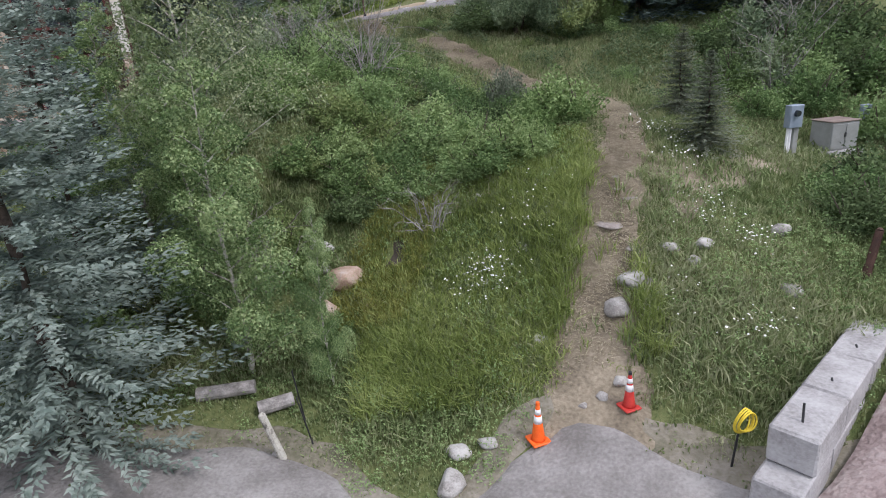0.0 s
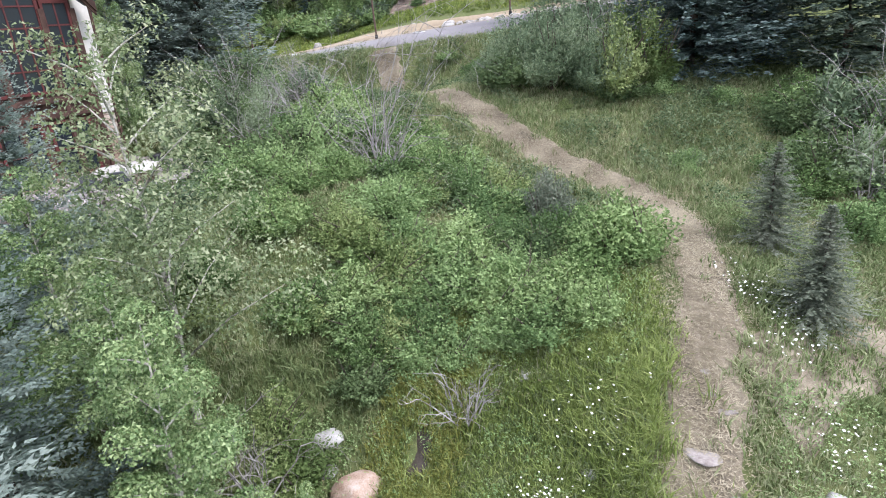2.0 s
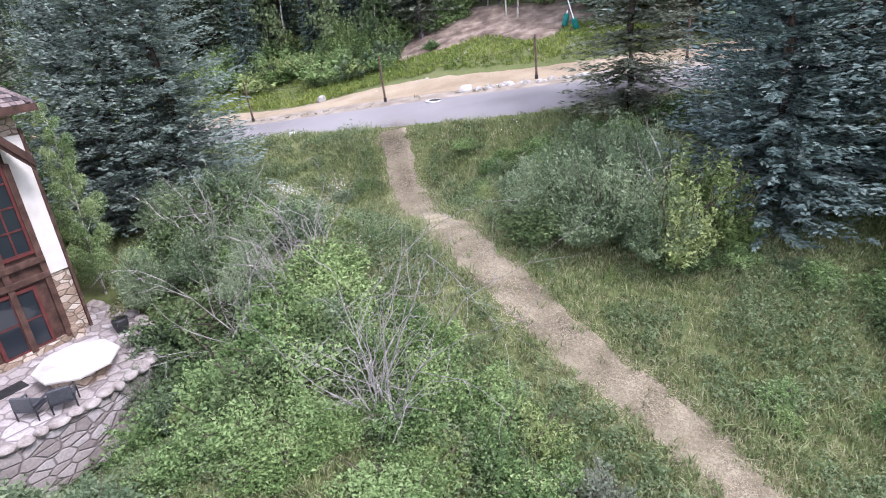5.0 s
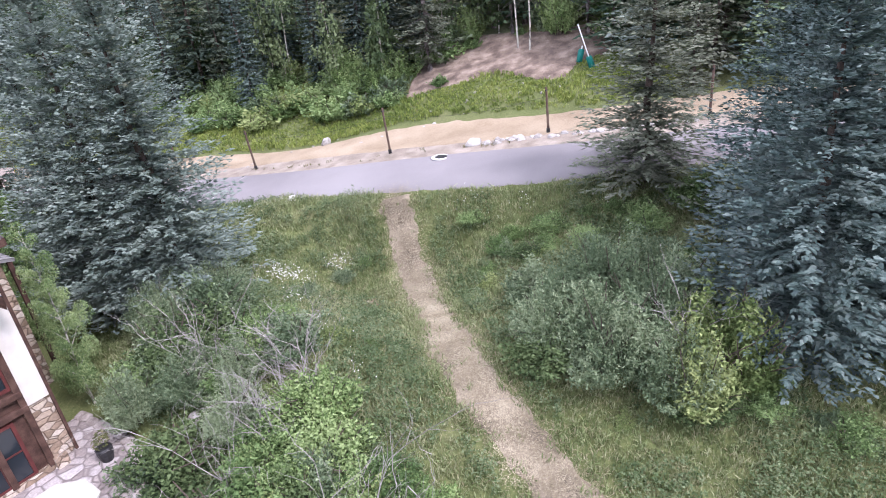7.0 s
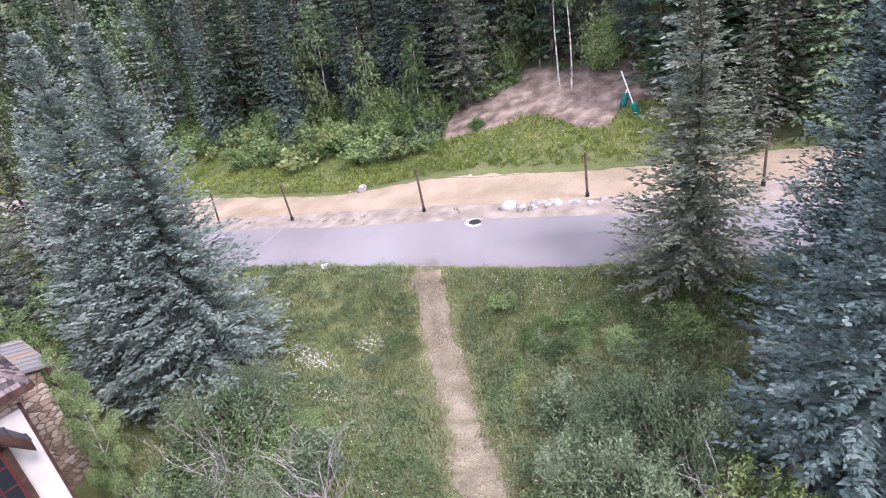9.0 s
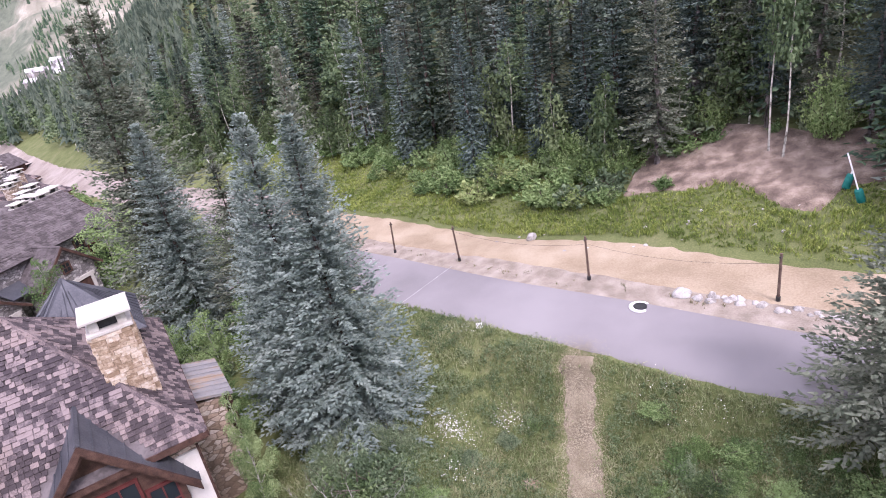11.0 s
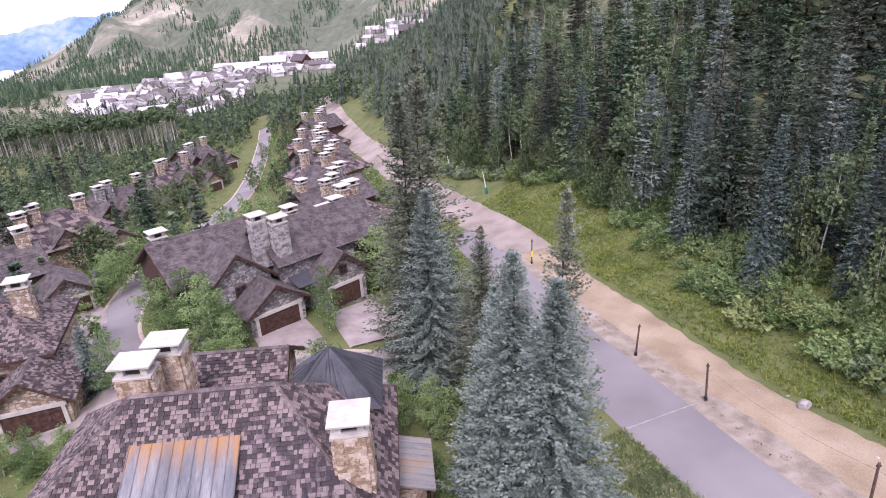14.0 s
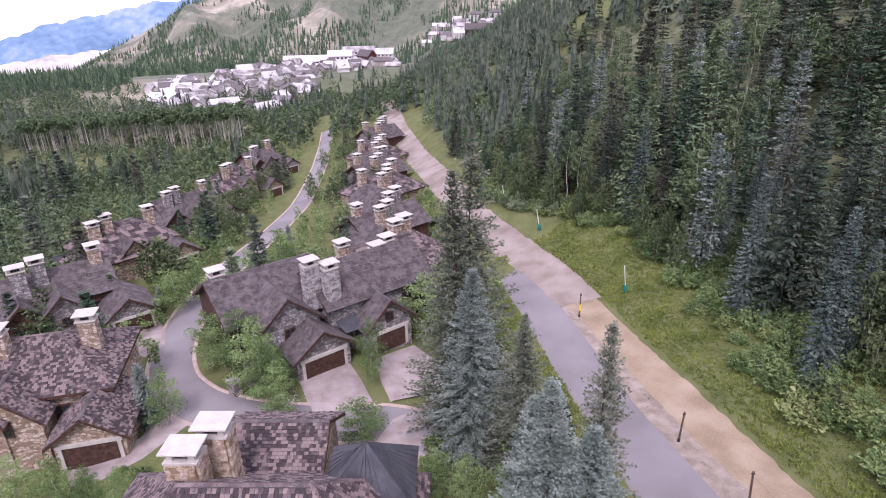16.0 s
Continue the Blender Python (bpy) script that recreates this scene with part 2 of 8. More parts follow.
M_POST = material("weathered_brown_post", [(0.07, 0.045, 0.035), (0.15, 0.105, 0.08)], 0.9, 3, 30, 0.3)
M_FACADE = material("pale_village_facade", [(0.27, 0.245, 0.22), (0.48, 0.455, 0.425), (0.66, 0.64, 0.61)], 0.9, 0.1, 1, 0, per_object=0.7)
M_VROOF = material("village_roof", [(0.12, 0.110, 0.106), (0.27, 0.255, 0.248), (0.50, 0.485, 0.475)], 0.8, 0.1, 1, 0, per_object=0.8)


def land_material():
    """Grass, dry grass and soil by noise; on the far slopes dark woods in patches between pale dry meadows, patchy
    sunlight put into the pale tones.
    """
    m = bpy.data.materials.new("hill_land")
    m.use_nodes = True
    nt = m.node_tree
    bs = nt.nodes["Principled BSDF"]
    bs.inputs["Roughness"].default_value = 0.95
    bs.inputs["Specular IOR Level"].default_value = 0.1
    geo = nt.nodes.new("ShaderNodeNewGeometry")

    def noise_ramp(scale, detail, stops, rough=0.6):
        n = nt.nodes.new("ShaderNodeTexNoise")
        n.inputs["Scale"].default_value, n.inputs["Detail"].default_value, n.inputs["Roughness"].default_value = scale, detail, rough
        nt.links.new(geo.outputs["Position"], n.inputs["Vector"])
        r = nt.nodes.new("ShaderNodeValToRGB")
        e = r.color_ramp.elements
        e[0].position, e[0].color = stops[0][0], (*stops[0][1], 1)
        e[1].position, e[1].color = stops[-1][0], (*stops[-1][1], 1)
        for p, c in stops[1:-1]:
            e.new(p).color = (*c, 1)
        nt.links.new(n.outputs["Fac"], r.inputs["Fac"])
        return r.outputs["Color"], n.outputs["Fac"]

    def mixed(a, b, fac):
        x = nt.nodes.new("ShaderNodeMix")
        x.data_type = "RGBA"
        nt.links.new(a, x.inputs["A"])
        nt.links.new(b, x.inputs["B"])
        nt.links.new(fac, x.inputs["Factor"])
        return x.outputs["Result"]

    near, _ = noise_ramp(0.35, 8, [(0.30, (0.070, 0.098, 0.034)), (0.47, (0.112, 0.148, 0.052)), (0.60, (0.155, 0.180, 0.075)), (0.75, (0.20, 0.195, 0.108))])
    fine, ff = noise_ramp(9.0, 6, [(0.35, (0.05, 0.06, 0.022)), (0.7, (0.20, 0.19, 0.085))])
    half = nt.nodes.new("ShaderNodeValue")
    half.outputs[0].default_value = 0.45
    close = mixed(near, fine, half.outputs[0])
    wood, _ = noise_ramp(0.05, 6, [(0.3, (0.070, 0.088, 0.062)), (0.7, (0.160, 0.175, 0.125))], 0.8)
    # dry meadow tones, lightened further for sun breaking through on the mountain
    dry, _ = noise_ramp(0.012, 8, [(0.3, (0.150, 0.145, 0.105)), (0.5, (0.255, 0.240, 0.185)), (0.7, (0.49, 0.455, 0.37))], 0.75)
    _, patch = noise_ramp(0.0042, 9, [(0, (0, 0, 0)), (1, (1, 1, 1))], 0.62)
    pm = nt.nodes.new("ShaderNodeMapRange")
    pm.inputs["From Min"].default_value, pm.inputs["From Max"].default_value = 0.50, 0.60
    nt.links.new(patch, pm.inputs["Value"])
    farc = mixed(wood, dry, pm.outputs["Result"])
    dist = nt.nodes.new("ShaderNodeVectorMath")
    dist.operation = "DISTANCE"
    dist.inputs[1].default_value = (-60, 60, 0)
    nt.links.new(geo.outputs["Position"], dist.inputs[0])
    dm = nt.nodes.new("ShaderNodeMapRange")
    dm.inputs["From Min"].default_value, dm.inputs["From Max"].default_value = 220, 600
    nt.links.new(dist.outputs["Value"], dm.inputs["Value"])
    nt.links.new(mixed(close, farc, dm.outputs["Result"]), bs.inputs["Base Color"])
    bp = nt.nodes.new("ShaderNodeBump")
    bp.inputs["Strength"].default_value, bp.inputs["Distance"].default_value = 0.6, 0.08
    nt.links.new(ff, bp.inputs["Height"])
    nt.links.new(bp.outputs["Normal"], bs.inputs["Normal"])
    return m


M_LAND = land_material()
# distance haze and cloud shadow are put into this range's blue base colour
M_HAZE_HILL = material("far_range_haze_blue", [(0.10, 0.17, 0.26), (0.16, 0.25, 0.36), (0.30, 0.36, 0.42)], 1.0, 0.002, 0.02, 0, spec=0.0)
M_DRY_HILL = material("pale_dry_slope", [(0.30, 0.30, 0.28), (0.45, 0.43, 0.39), (0.55, 0.53, 0.50)], 1.0, 0.006, 0.03, 0, spec=0.0)


def stone_material(name, cols, size, per=0.0):
    """Laid fieldstone: cells of several colours with recessed joints."""
    m = bpy.data.materials.new(name)
    m.use_nodes = True
    nt = m.node_tree
    bs = nt.nodes["Principled BSDF"]
    bs.inputs["Roughness"].default_value = 0.9
    tc = nt.nodes.new("ShaderNodeTexCoord")
    mp = nt.nodes.new("ShaderNodeMapping")
    mp.inputs["Scale"].default_value = (1.0, 1.0, 1.7)
    nt.links.new(tc.outputs["Object"], mp.inputs["Vector"])
    vo = nt.nodes.new("ShaderNodeTexVoronoi")
    ve = nt.nodes.new("ShaderNodeTexVoronoi")
    ve.feature = "DISTANCE_TO_EDGE"
    for v in (vo, ve):
        v.inputs["Scale"].default_value = 1 / size
        nt.links.new(mp.outputs["Vector"], v.inputs["Vector"])
    sep = nt.nodes.new("ShaderNodeSeparateColor")
    nt.links.new(vo.outputs["Color"], sep.inputs["Color"])
    ra = nt.nodes.new("ShaderNodeValToRGB")
    e = ra.color_ramp.elements
    e[0].position, e[0].color, e[1].position, e[1].color = 0.1, (*cols[0], 1), 0.9, (*cols[-1], 1)
    e.new(0.5).color = (*cols[1], 1)
    nt.links.new(sep.outputs["Red"], ra.inputs["Fac"])
    jr = nt.nodes.new("ShaderNodeMapRange")
    jr.inputs["From Max"].default_value = 0.09
    nt.links.new(ve.outputs["Distance"], jr.inputs["Value"])
    no = nt.nodes.new("ShaderNodeTexNoise")
    no.inputs["Scale"].default_value, no.inputs["Detail"].default_value = 12.0, 5.0
    nt.links.new(tc.outputs["Object"], no.inputs["Vector"])
    mo = nt.nodes.new("ShaderNodeMix")
    mo.data_type, mo.blend_type = "RGBA", "OVERLAY"
    mo.inputs["Factor"].default_value = 0.5
    nt.links.new(ra.outputs["Color"], mo.inputs["A"])
    nt.links.new(no.outputs["Fac"], mo.inputs["B"])
    mx = nt.nodes.new("ShaderNodeMix")
    mx.data_type = "RGBA"
    mx.inputs["A"].default_value = (cols[0][0] * 0.8, cols[0][1] * 0.8, cols[0][2] * 0.8, 1)
    nt.links.new(jr.outputs["Result"], mx.inputs["Factor"])
    nt.links.new(mo.outputs["Result"], mx.inputs["B"])
    nt.links.new(mx.outputs["Result"], bs.inputs["Base Color"])
    bp = nt.nodes.new("ShaderNodeBump")
    bp.inputs["Strength"].default_value, bp.inputs["Distance"].default_value = 0.8, 0.05
    nt.links.new(jr.outputs["Result"], bp.inputs["Height"])
    nt.links.new(bp.outputs["Normal"], bs.inputs["Normal"])
    return m


M_STONE_WALL = stone_material("grey_stone_walling", [(0.13, 0.12, 0.115), (0.27, 0.255, 0.24), (0.42, 0.40, 0.38)], 0.38)
M_STONE_TAN_WALL = stone_material("tan_stone_walling", [(0.22, 0.16, 0.11), (0.38, 0.29, 0.21), (0.52, 0.45, 0.37)], 0.40)
M_FLAG = stone_material("pinkish_flagstone", [(0.24, 0.205, 0.19), (0.33, 0.29, 0.27), (0.42, 0.385, 0.37)], 0.55)
M_LITTER = material("forest_undergrowth", [(0.055, 0.06, 0.032), (0.10, 0.115, 0.055), (0.16, 0.17, 0.09)], 0.95, 0.4, 6, 0.6)
M_CREEK = material("wet_dark_soil", [(0.03, 0.024, 0.018), (0.07, 0.055, 0.04)], 0.6, 2, 20, 0.5)
M_GRASS_BRIGHT = material("bright_bank_grass", [(0.095, 0.140, 0.028), (0.182, 0.240, 0.048), (0.285, 0.325, 0.085)], 0.75, 0.25, 3, 0, island=0.4, translucent=0.2)
M_SEDGE = material("olive_sedge", [(0.128, 0.147, 0.027), (0.217, 0.232, 0.053), (0.306, 0.310, 0.090)], 0.75, 0.5, 4, 0, island=0.4, translucent=0.2)
M_WEED = material("roadside_weeds", [(0.08, 0.09, 0.035), (0.14, 0.14, 0.06), (0.22, 0.19, 0.10)], 0.8, 0.5, 4, 0, island=0.4, translucent=0.2)
M_EARTH_PINK = material("pinkish_soil", [(0.22, 0.165, 0.15), (0.34, 0.27, 0.25), (0.46, 0.39, 0.36)], 0.95, 1.2, 9, 0.8)
M_RUST_LID = material("faded_brown_lid", [(0.16, 0.12, 0.10), (0.24, 0.19, 0.16)], 0.7, 3, 30, 0.1)
M_METER = material("blue_grey_steel", [(0.20, 0.24, 0.29), (0.28, 0.33, 0.38)], 0.5, 3, 40, 0.05, metal=0.3)
M_CONCRETE_PALE = material("pale_concrete", [(0.55, 0.54, 0.52), (0.68, 0.67, 0.65)], 0.9, 2, 30, 0.2)


def rust_material():
    """Grey seamed metal, rust running down from its upper edge in streaks."""
    m = material("rust_streaked_metal", [(0.10, 0.104, 0.112), (0.15, 0.155, 0.165), (0.24, 0.24, 0.24)], 0.6, 0.8, 8, 0.05, metal=0.1, stretch=(2.4, 0.3, 0.3))
    nt = m.node_tree
    bs = nt.nodes["Principled BSDF"]
    old = bs.inputs["Base Color"].links[0].from_socket
    tc = nt.nodes.new("ShaderNodeTexCoord")
    mp = nt.nodes.new("ShaderNodeMapping")
    mp.inputs["Scale"].default_value = (3.2, 0.25, 0.25)
    nt.links.new(tc.outputs["Object"], mp.inputs["Vector"])
    no = nt.nodes.new("ShaderNodeTexNoise")
    no.inputs["Scale"].default_value, no.inputs["Detail"].default_value = 1.6, 5.0
    nt.links.new(mp.outputs["Vector"], no.inputs["Vector"])
    ge = nt.nodes.new("ShaderNodeSeparateXYZ")
    nt.links.new(tc.outputs["Generated"], ge.inputs[0])
    ad = nt.nodes.new("ShaderNodeMath")
    ad.operation = "ADD"
    nt.links.new(no.outputs["Fac"], ad.inputs[0])
    nt.links.new(ge.outputs["Z"], ad.inputs[1])
    ra = nt.nodes.new("ShaderNodeMapRange")
    ra.inputs["From Min"].default_value, ra.inputs["From Max"].default_value = 1.15, 1.55
    nt.links.new(ad.outputs[0], ra.inputs["Value"])
    mx = nt.nodes.new("ShaderNodeMix")
    mx.data_type = "RGBA"
    mx.inputs["B"].default_value = (0.30, 0.165, 0.07, 1)
    nt.links.new(ra.outputs["Result"], mx.inputs["Factor"])
    nt.links.new(old, mx.inputs["A"])
    nt.links.new(mx.outputs["Result"], bs.inputs["Base Color"])
    return m


M_RUST = rust_material()
M_RUST_PORCH = material("rusted_porch_metal", [(0.17, 0.168, 0.168), (0.25, 0.245, 0.24), (0.31, 0.22, 0.14)], 0.6, 0.6, 10, 0.1, stretch=(0.5, 3.0, 1.0))
# ---- the lie of the land: spot heights joined by a smooth surface, with hills far off ----
SPOTS = [(-12, -12, -0.6), (12, -12, -0.4), (0, 2, -0.2), (2.4, 10, 0.0), (-9, 8, 0.1), (9, 9, 0.2), (4.2, 13.3, 1.0),
         (4.6, 16.2, 2.4), (-3.4, 16.4, 1.6), (12, 19, 3.0), (26, 20, 4.0), (5.5, 21, 3.8), (2, 27, 5.2), (-8, 25, 4.3),
         (1.4, 35.5, 7.0), (10, 35, 7.4), (-6, 43.3, 6.9), (-15, 35, 4.9), (-12, 30, 4.6), (-20, 41, 6.0), (-10.5, 38, 6.3), (22, 50, 10.5), (4.5, 55.2, 10.9), (-2.7, 54.4, 9.9),
         (-12, 52, 8.8), (-18.5, 61.5, 7.9), (-30, 56, 7.4), (-35, 45, 7.4), (-50, 42, 7.4), (-54, 30, 6.6), (-30, 20, 6.6), (-60, 10, 3.5),
         (-28, 64.5, 7.6), (-46, 70, 6.2), (-66, 74, 4.8), (-66, 50, 5.0), (-90, 80, 2.6), (-96, 24, 1.5), (-150, 92, -2.5), (-150, 30, -7.0),
         (-13, 67, 9.4), (8, 66, 13.4), (-40, 80, 8.2), (-20, 80, 13.0), (10, 85, 21.0), (-60, 92, 11.0), (-20, 110, 30.0), (30, 90, 26.0), (-90, 110, 17.0),
         (-20, 170, 66.0), (-120, 160, 38.0), (60, 150, 62.0), (-220, 170, 20.0), (-220, 90, -10.0), (-220, -20, -16.0), (-100, -60, 0.0), (60, 20, 6.0),
         (60, -60, 2.0), (-20, -60, -1.0), (120, 60, 20.0), (-300, 60, -18.0), (-300, 220, 24.0), (-120, 260, 96.0), (60, 260, 130.0), (-330, -120, -28.0)]
SX = np.array(SPOTS, float)
SOFT = 6.0


def solve_spots():
    n = len(SX)
    d = np.hypot(SX[:, None, 0] - SX[None, :, 0], SX[:, None, 1] - SX[None, :, 1])
    a = np.zeros((n + 3, n + 3))
    a[:n, :n] = -np.sqrt(d * d + SOFT * SOFT) - 0.6 * np.eye(n)
    a[:n, n], a[:n, n + 1:] = 1, SX[:, :2] / 100
    a[n, :n], a[n + 1:, :n] = 1, SX[:, :2].T / 100
    return np.linalg.solve(a, np.concatenate([SX[:, 2], np.zeros(3)]))


SPOT_W = solve_spots()


def near_land(x, y):
    n = len(SX)
    z = SPOT_W[n] + SPOT_W[n + 1] * x / 100 + SPOT_W[n + 2] * y / 100
    for i in range(n):
        z = z - SPOT_W[i] * np.sqrt((x - SX[i, 0]) ** 2 + (y - SX[i, 1]) ** 2 + SOFT * SOFT)
    return z


def ramp(v, a, b):
    t = np.clip((v - a) / (b - a), 0, 1)
    return t * t * (3 - 2 * t)


def far_land(x, y):
    """Valley floor that falls away to the village, the wooded slope beside it and the mountain behind, seen round from the houses."""
    dx, dy = x + 1.0, y - 28.0
    r = np.hypot(dx, dy)
    a = np.degrees(np.arctan2(-dx, dy))            # heading, counted left from ahead
    floor = -18 - 0.085 * np.clip(r - 280, 0, 560)
    floor = floor + 62 * ramp(a, 66, 58) * ramp(r, 700, 1000) * (a < 120)
    floor = floor - 150 * ramp(a, 84, 97) * ramp(r, 800, 1700)
    hill = np.interp(a, [-180, -60, 10, 40, 50, 57, 63, 100, 140, 180], [10, 60, 170, 130, 62, 6, -22, -22, 10, 10])
    z = np.where(r < 1e9, floor + (np.maximum(hill, floor) - floor) * ramp(r, 250, 560) * (1 - 0.85 * ramp(r, 620, 1000) * ramp(a, 40, 54)), 0)
    crest = np.interp(a, [40, 60, 66, 77, 82, 86.5, 91, 95, 100, 120], [280, 245, 215, 112, 44, -36, -126, -200, -235, -235])
    up = ramp(r, 950, 2050)
    wob = 30 * np.sin(a / 2.1 + r / 260.0) + 16 * np.sin(a / 0.9 - r / 170.0) + 9 * np.sin(r / 61.0 + a * 2.2)
    z = z + np.maximum(crest - floor, 0) * up * (r < 1e9) + wob * ramp(r, 1000, 1500) * ramp(r, 2100, 1700) * 0.8
    z = z - 260 * ramp(r, 2150, 2900)
    return z


BENCH_X, BENCH_Y = [-62, -50, -43, -36, -28, -20, -14, -8, -2, 4, 10, 20, 40], [75.2, 71.0, 68.4, 65.4, 62.6, 60.2, 58.0, 56.4, 55.0, 53.8, 52.6, 51.4, 49.0]
BENCH_Z = [5.1, 5.95, 6.45, 6.95, 7.5, 8.2, 8.8, 9.45, 10.05, 10.6, 11.1, 11.7, 12.4]


def bench(x, y, z):
    """Road and track run level from side to side on a bench cut into the slope, climbing evenly along it."""
    c, zr = np.interp(x, BENCH_X, BENCH_Y), np.interp(x, BENCH_X, BENCH_Z)
    f = np.exp(-((y - c) / 7.0) ** 6) * ramp(x, -58, -44) * ramp(x, 34, 18)
    return z + f * (zr + 0.05 * (y - c) - z)


def ground(x, y):
    x, y = np.asarray(x, float), np.asarray(y, float)
    r = np.hypot(x + 60, y - 60)
    k = ramp(r, 170, 330)
    return bench(x, y, near_land(x, y)) * (1 - k) + far_land(x, y) * k


def gz(x, y):
    return float(ground(x, y))
# ---- mesh helpers ----
def mesh_of(name, verts, faces, mat, smooth=False):
    me = bpy.data.meshes.new(name)
    v = np.asarray(verts, float).reshape(-1, 3)
    me.from_pydata(v.tolist(), [], faces if isinstance(faces, list) else np.asarray(faces).tolist())
    if mat:
        me.materials.append(mat)
    if smooth:
        me.polygons.foreach_set("use_smooth", [True] * len(me.polygons))
    me.update()
    return me


def piece(name, verts, faces, mat, parent=None, label="", smooth=False):
    ob = new(name, mesh_of(name, verts, faces, mat, smooth))
    ob.parent = parent
    return tagged(ob, label)


def part(name, bm, mat, parent=None, label="", smooth=False):
    me = bpy.data.meshes.new(name)
    bm.to_mesh(me)
    bm.free()
    me.materials.append(mat)
    if smooth:
        me.polygons.foreach_set("use_smooth", [True] * len(me.polygons))
    ob = new(name, me)
    ob.parent = parent
    return tagged(ob, label)


def thing(name, m, label, category, group="", kind=""):
    e = new(name)
    e.empty_display_size = 0.2
    e.matrix_basis = m
    return tagged(e, label, category, group, kind)


def box(bm, x0, y0, z0, x1, y1, z1, bevel=0.0):
    r = bmesh.ops.create_cube(bm, size=1.0)
    for v in r["verts"]:
        v.co = Vector((x0 + (v.co.x + 0.5) * (x1 - x0), y0 + (v.co.y + 0.5) * (y1 - y0), z0 + (v.co.z + 0.5) * (z1 - z0)))
    if bevel:
        es = list({e for v in r["verts"] for e in v.link_edges})
        bmesh.ops.bevel(bm, geom=es, offset=bevel, segments=1, affect="EDGES")
    return r["verts"]


def tube(bm, a, b, r0, r1, seg=6):
    a, b = Vector(a), Vector(b)
    q = (b - a).to_track_quat("Z", "Y")
    rings = []
    for p, r in ((a, r0), (b, r1)):
        rings.append([bm.verts.new(p + q @ Vector((r * math.cos(2 * math.pi * i / seg), r * math.sin(2 * math.pi * i / seg), 0))) for i in range(seg)])
    for i in range(seg):
        bm.faces.new((rings[0][i], rings[0][(i + 1) % seg], rings[1][(i + 1) % seg], rings[1][i]))
    bm.faces.new(rings[0][::-1])
    bm.faces.new(rings[1])


def chain(pts, rad, seg=5):
    """Vertices and faces of a bent tapering stick through pts."""
    v, f = [], []
    pts = [Vector(p) for p in pts]
    for i, p in enumerate(pts):
        d = (pts[min(i + 1, len(pts) - 1)] - pts[max(i - 1, 0)]).normalized()
        q = d.to_track_quat("Z", "Y")
        for k in range(seg):
            a = 2 * math.pi * k / seg
            v.append(p + q @ Vector((rad[i] * math.cos(a), rad[i] * math.sin(a), 0)))
        if i:
            o = (i - 1) * seg
            f += [(o + k, o + (k + 1) % seg, o + seg + (k + 1) % seg, o + seg + k) for k in range(seg)]
    f.append(tuple(range((len(pts) - 1) * seg, len(pts) * seg)))
    return v, f


def merge(lists):
    v, f = [], []
    for a, b in lists:
        o = len(v)
        v += list(a)
        f += [tuple(i + o for i in q) for q in b]
    return v, f


# ---- the ground, one sheet to the horizon ----
def lines(lo, hi, a, b, step):
    mid = list(np.arange(a, b + 1e-6, step))
    out, s, p = [], step, b
    while p < hi:
        s *= 1.09
        p += s
        out.append(min(p, hi))
    low, s, p = [], step, a
    while p > lo:
        s *= 1.055
        p -= s
        low.append(max(p, lo))
    return np.array(low[::-1] + mid + out)


def ground_sheet():
    xs, ys = lines(-2900, 2500, -46, 24, 0.7), lines(-2600, 2600, -8, 84, 0.7)
    gx, gy = np.meshgrid(xs, ys, indexing="ij")
    z = ground(gx, gy)
    n, m = gx.shape
    idx = np.arange(n * m).reshape(n, m)
    f = np.stack([idx[:-1, :-1], idx[1:, :-1], idx[1:, 1:], idx[:-1, 1:]], -1).reshape(-1, 4)
    ob = piece("ground", np.stack([gx, gy, z], -1), f, M_LAND, None, "", True)
    tagged(ob, "green meadow and hillside falling to a wooded valley", "ground", kind="structure")


ground_sheet()


def smooth_line(pts, step=1.0):
    p = np.array(pts, float)
    s = np.concatenate([[0], np.cumsum(np.hypot(*np.diff(p[:, :2], axis=0).T))])
    q = np.arange(0, s[-1], step)
    out = np.stack([np.interp(q, s, p[:, k]) for k in range(p.shape[1])], 1)
    k = max(1, int(4 / step))
    pad = np.pad(out, ((k, k), (0, 0)), mode="edge")
    return np.stack([np.convolve(pad[:, c], np.ones(2 * k + 1) / (2 * k + 1), "valid") for c in range(p.shape[1])], 1)


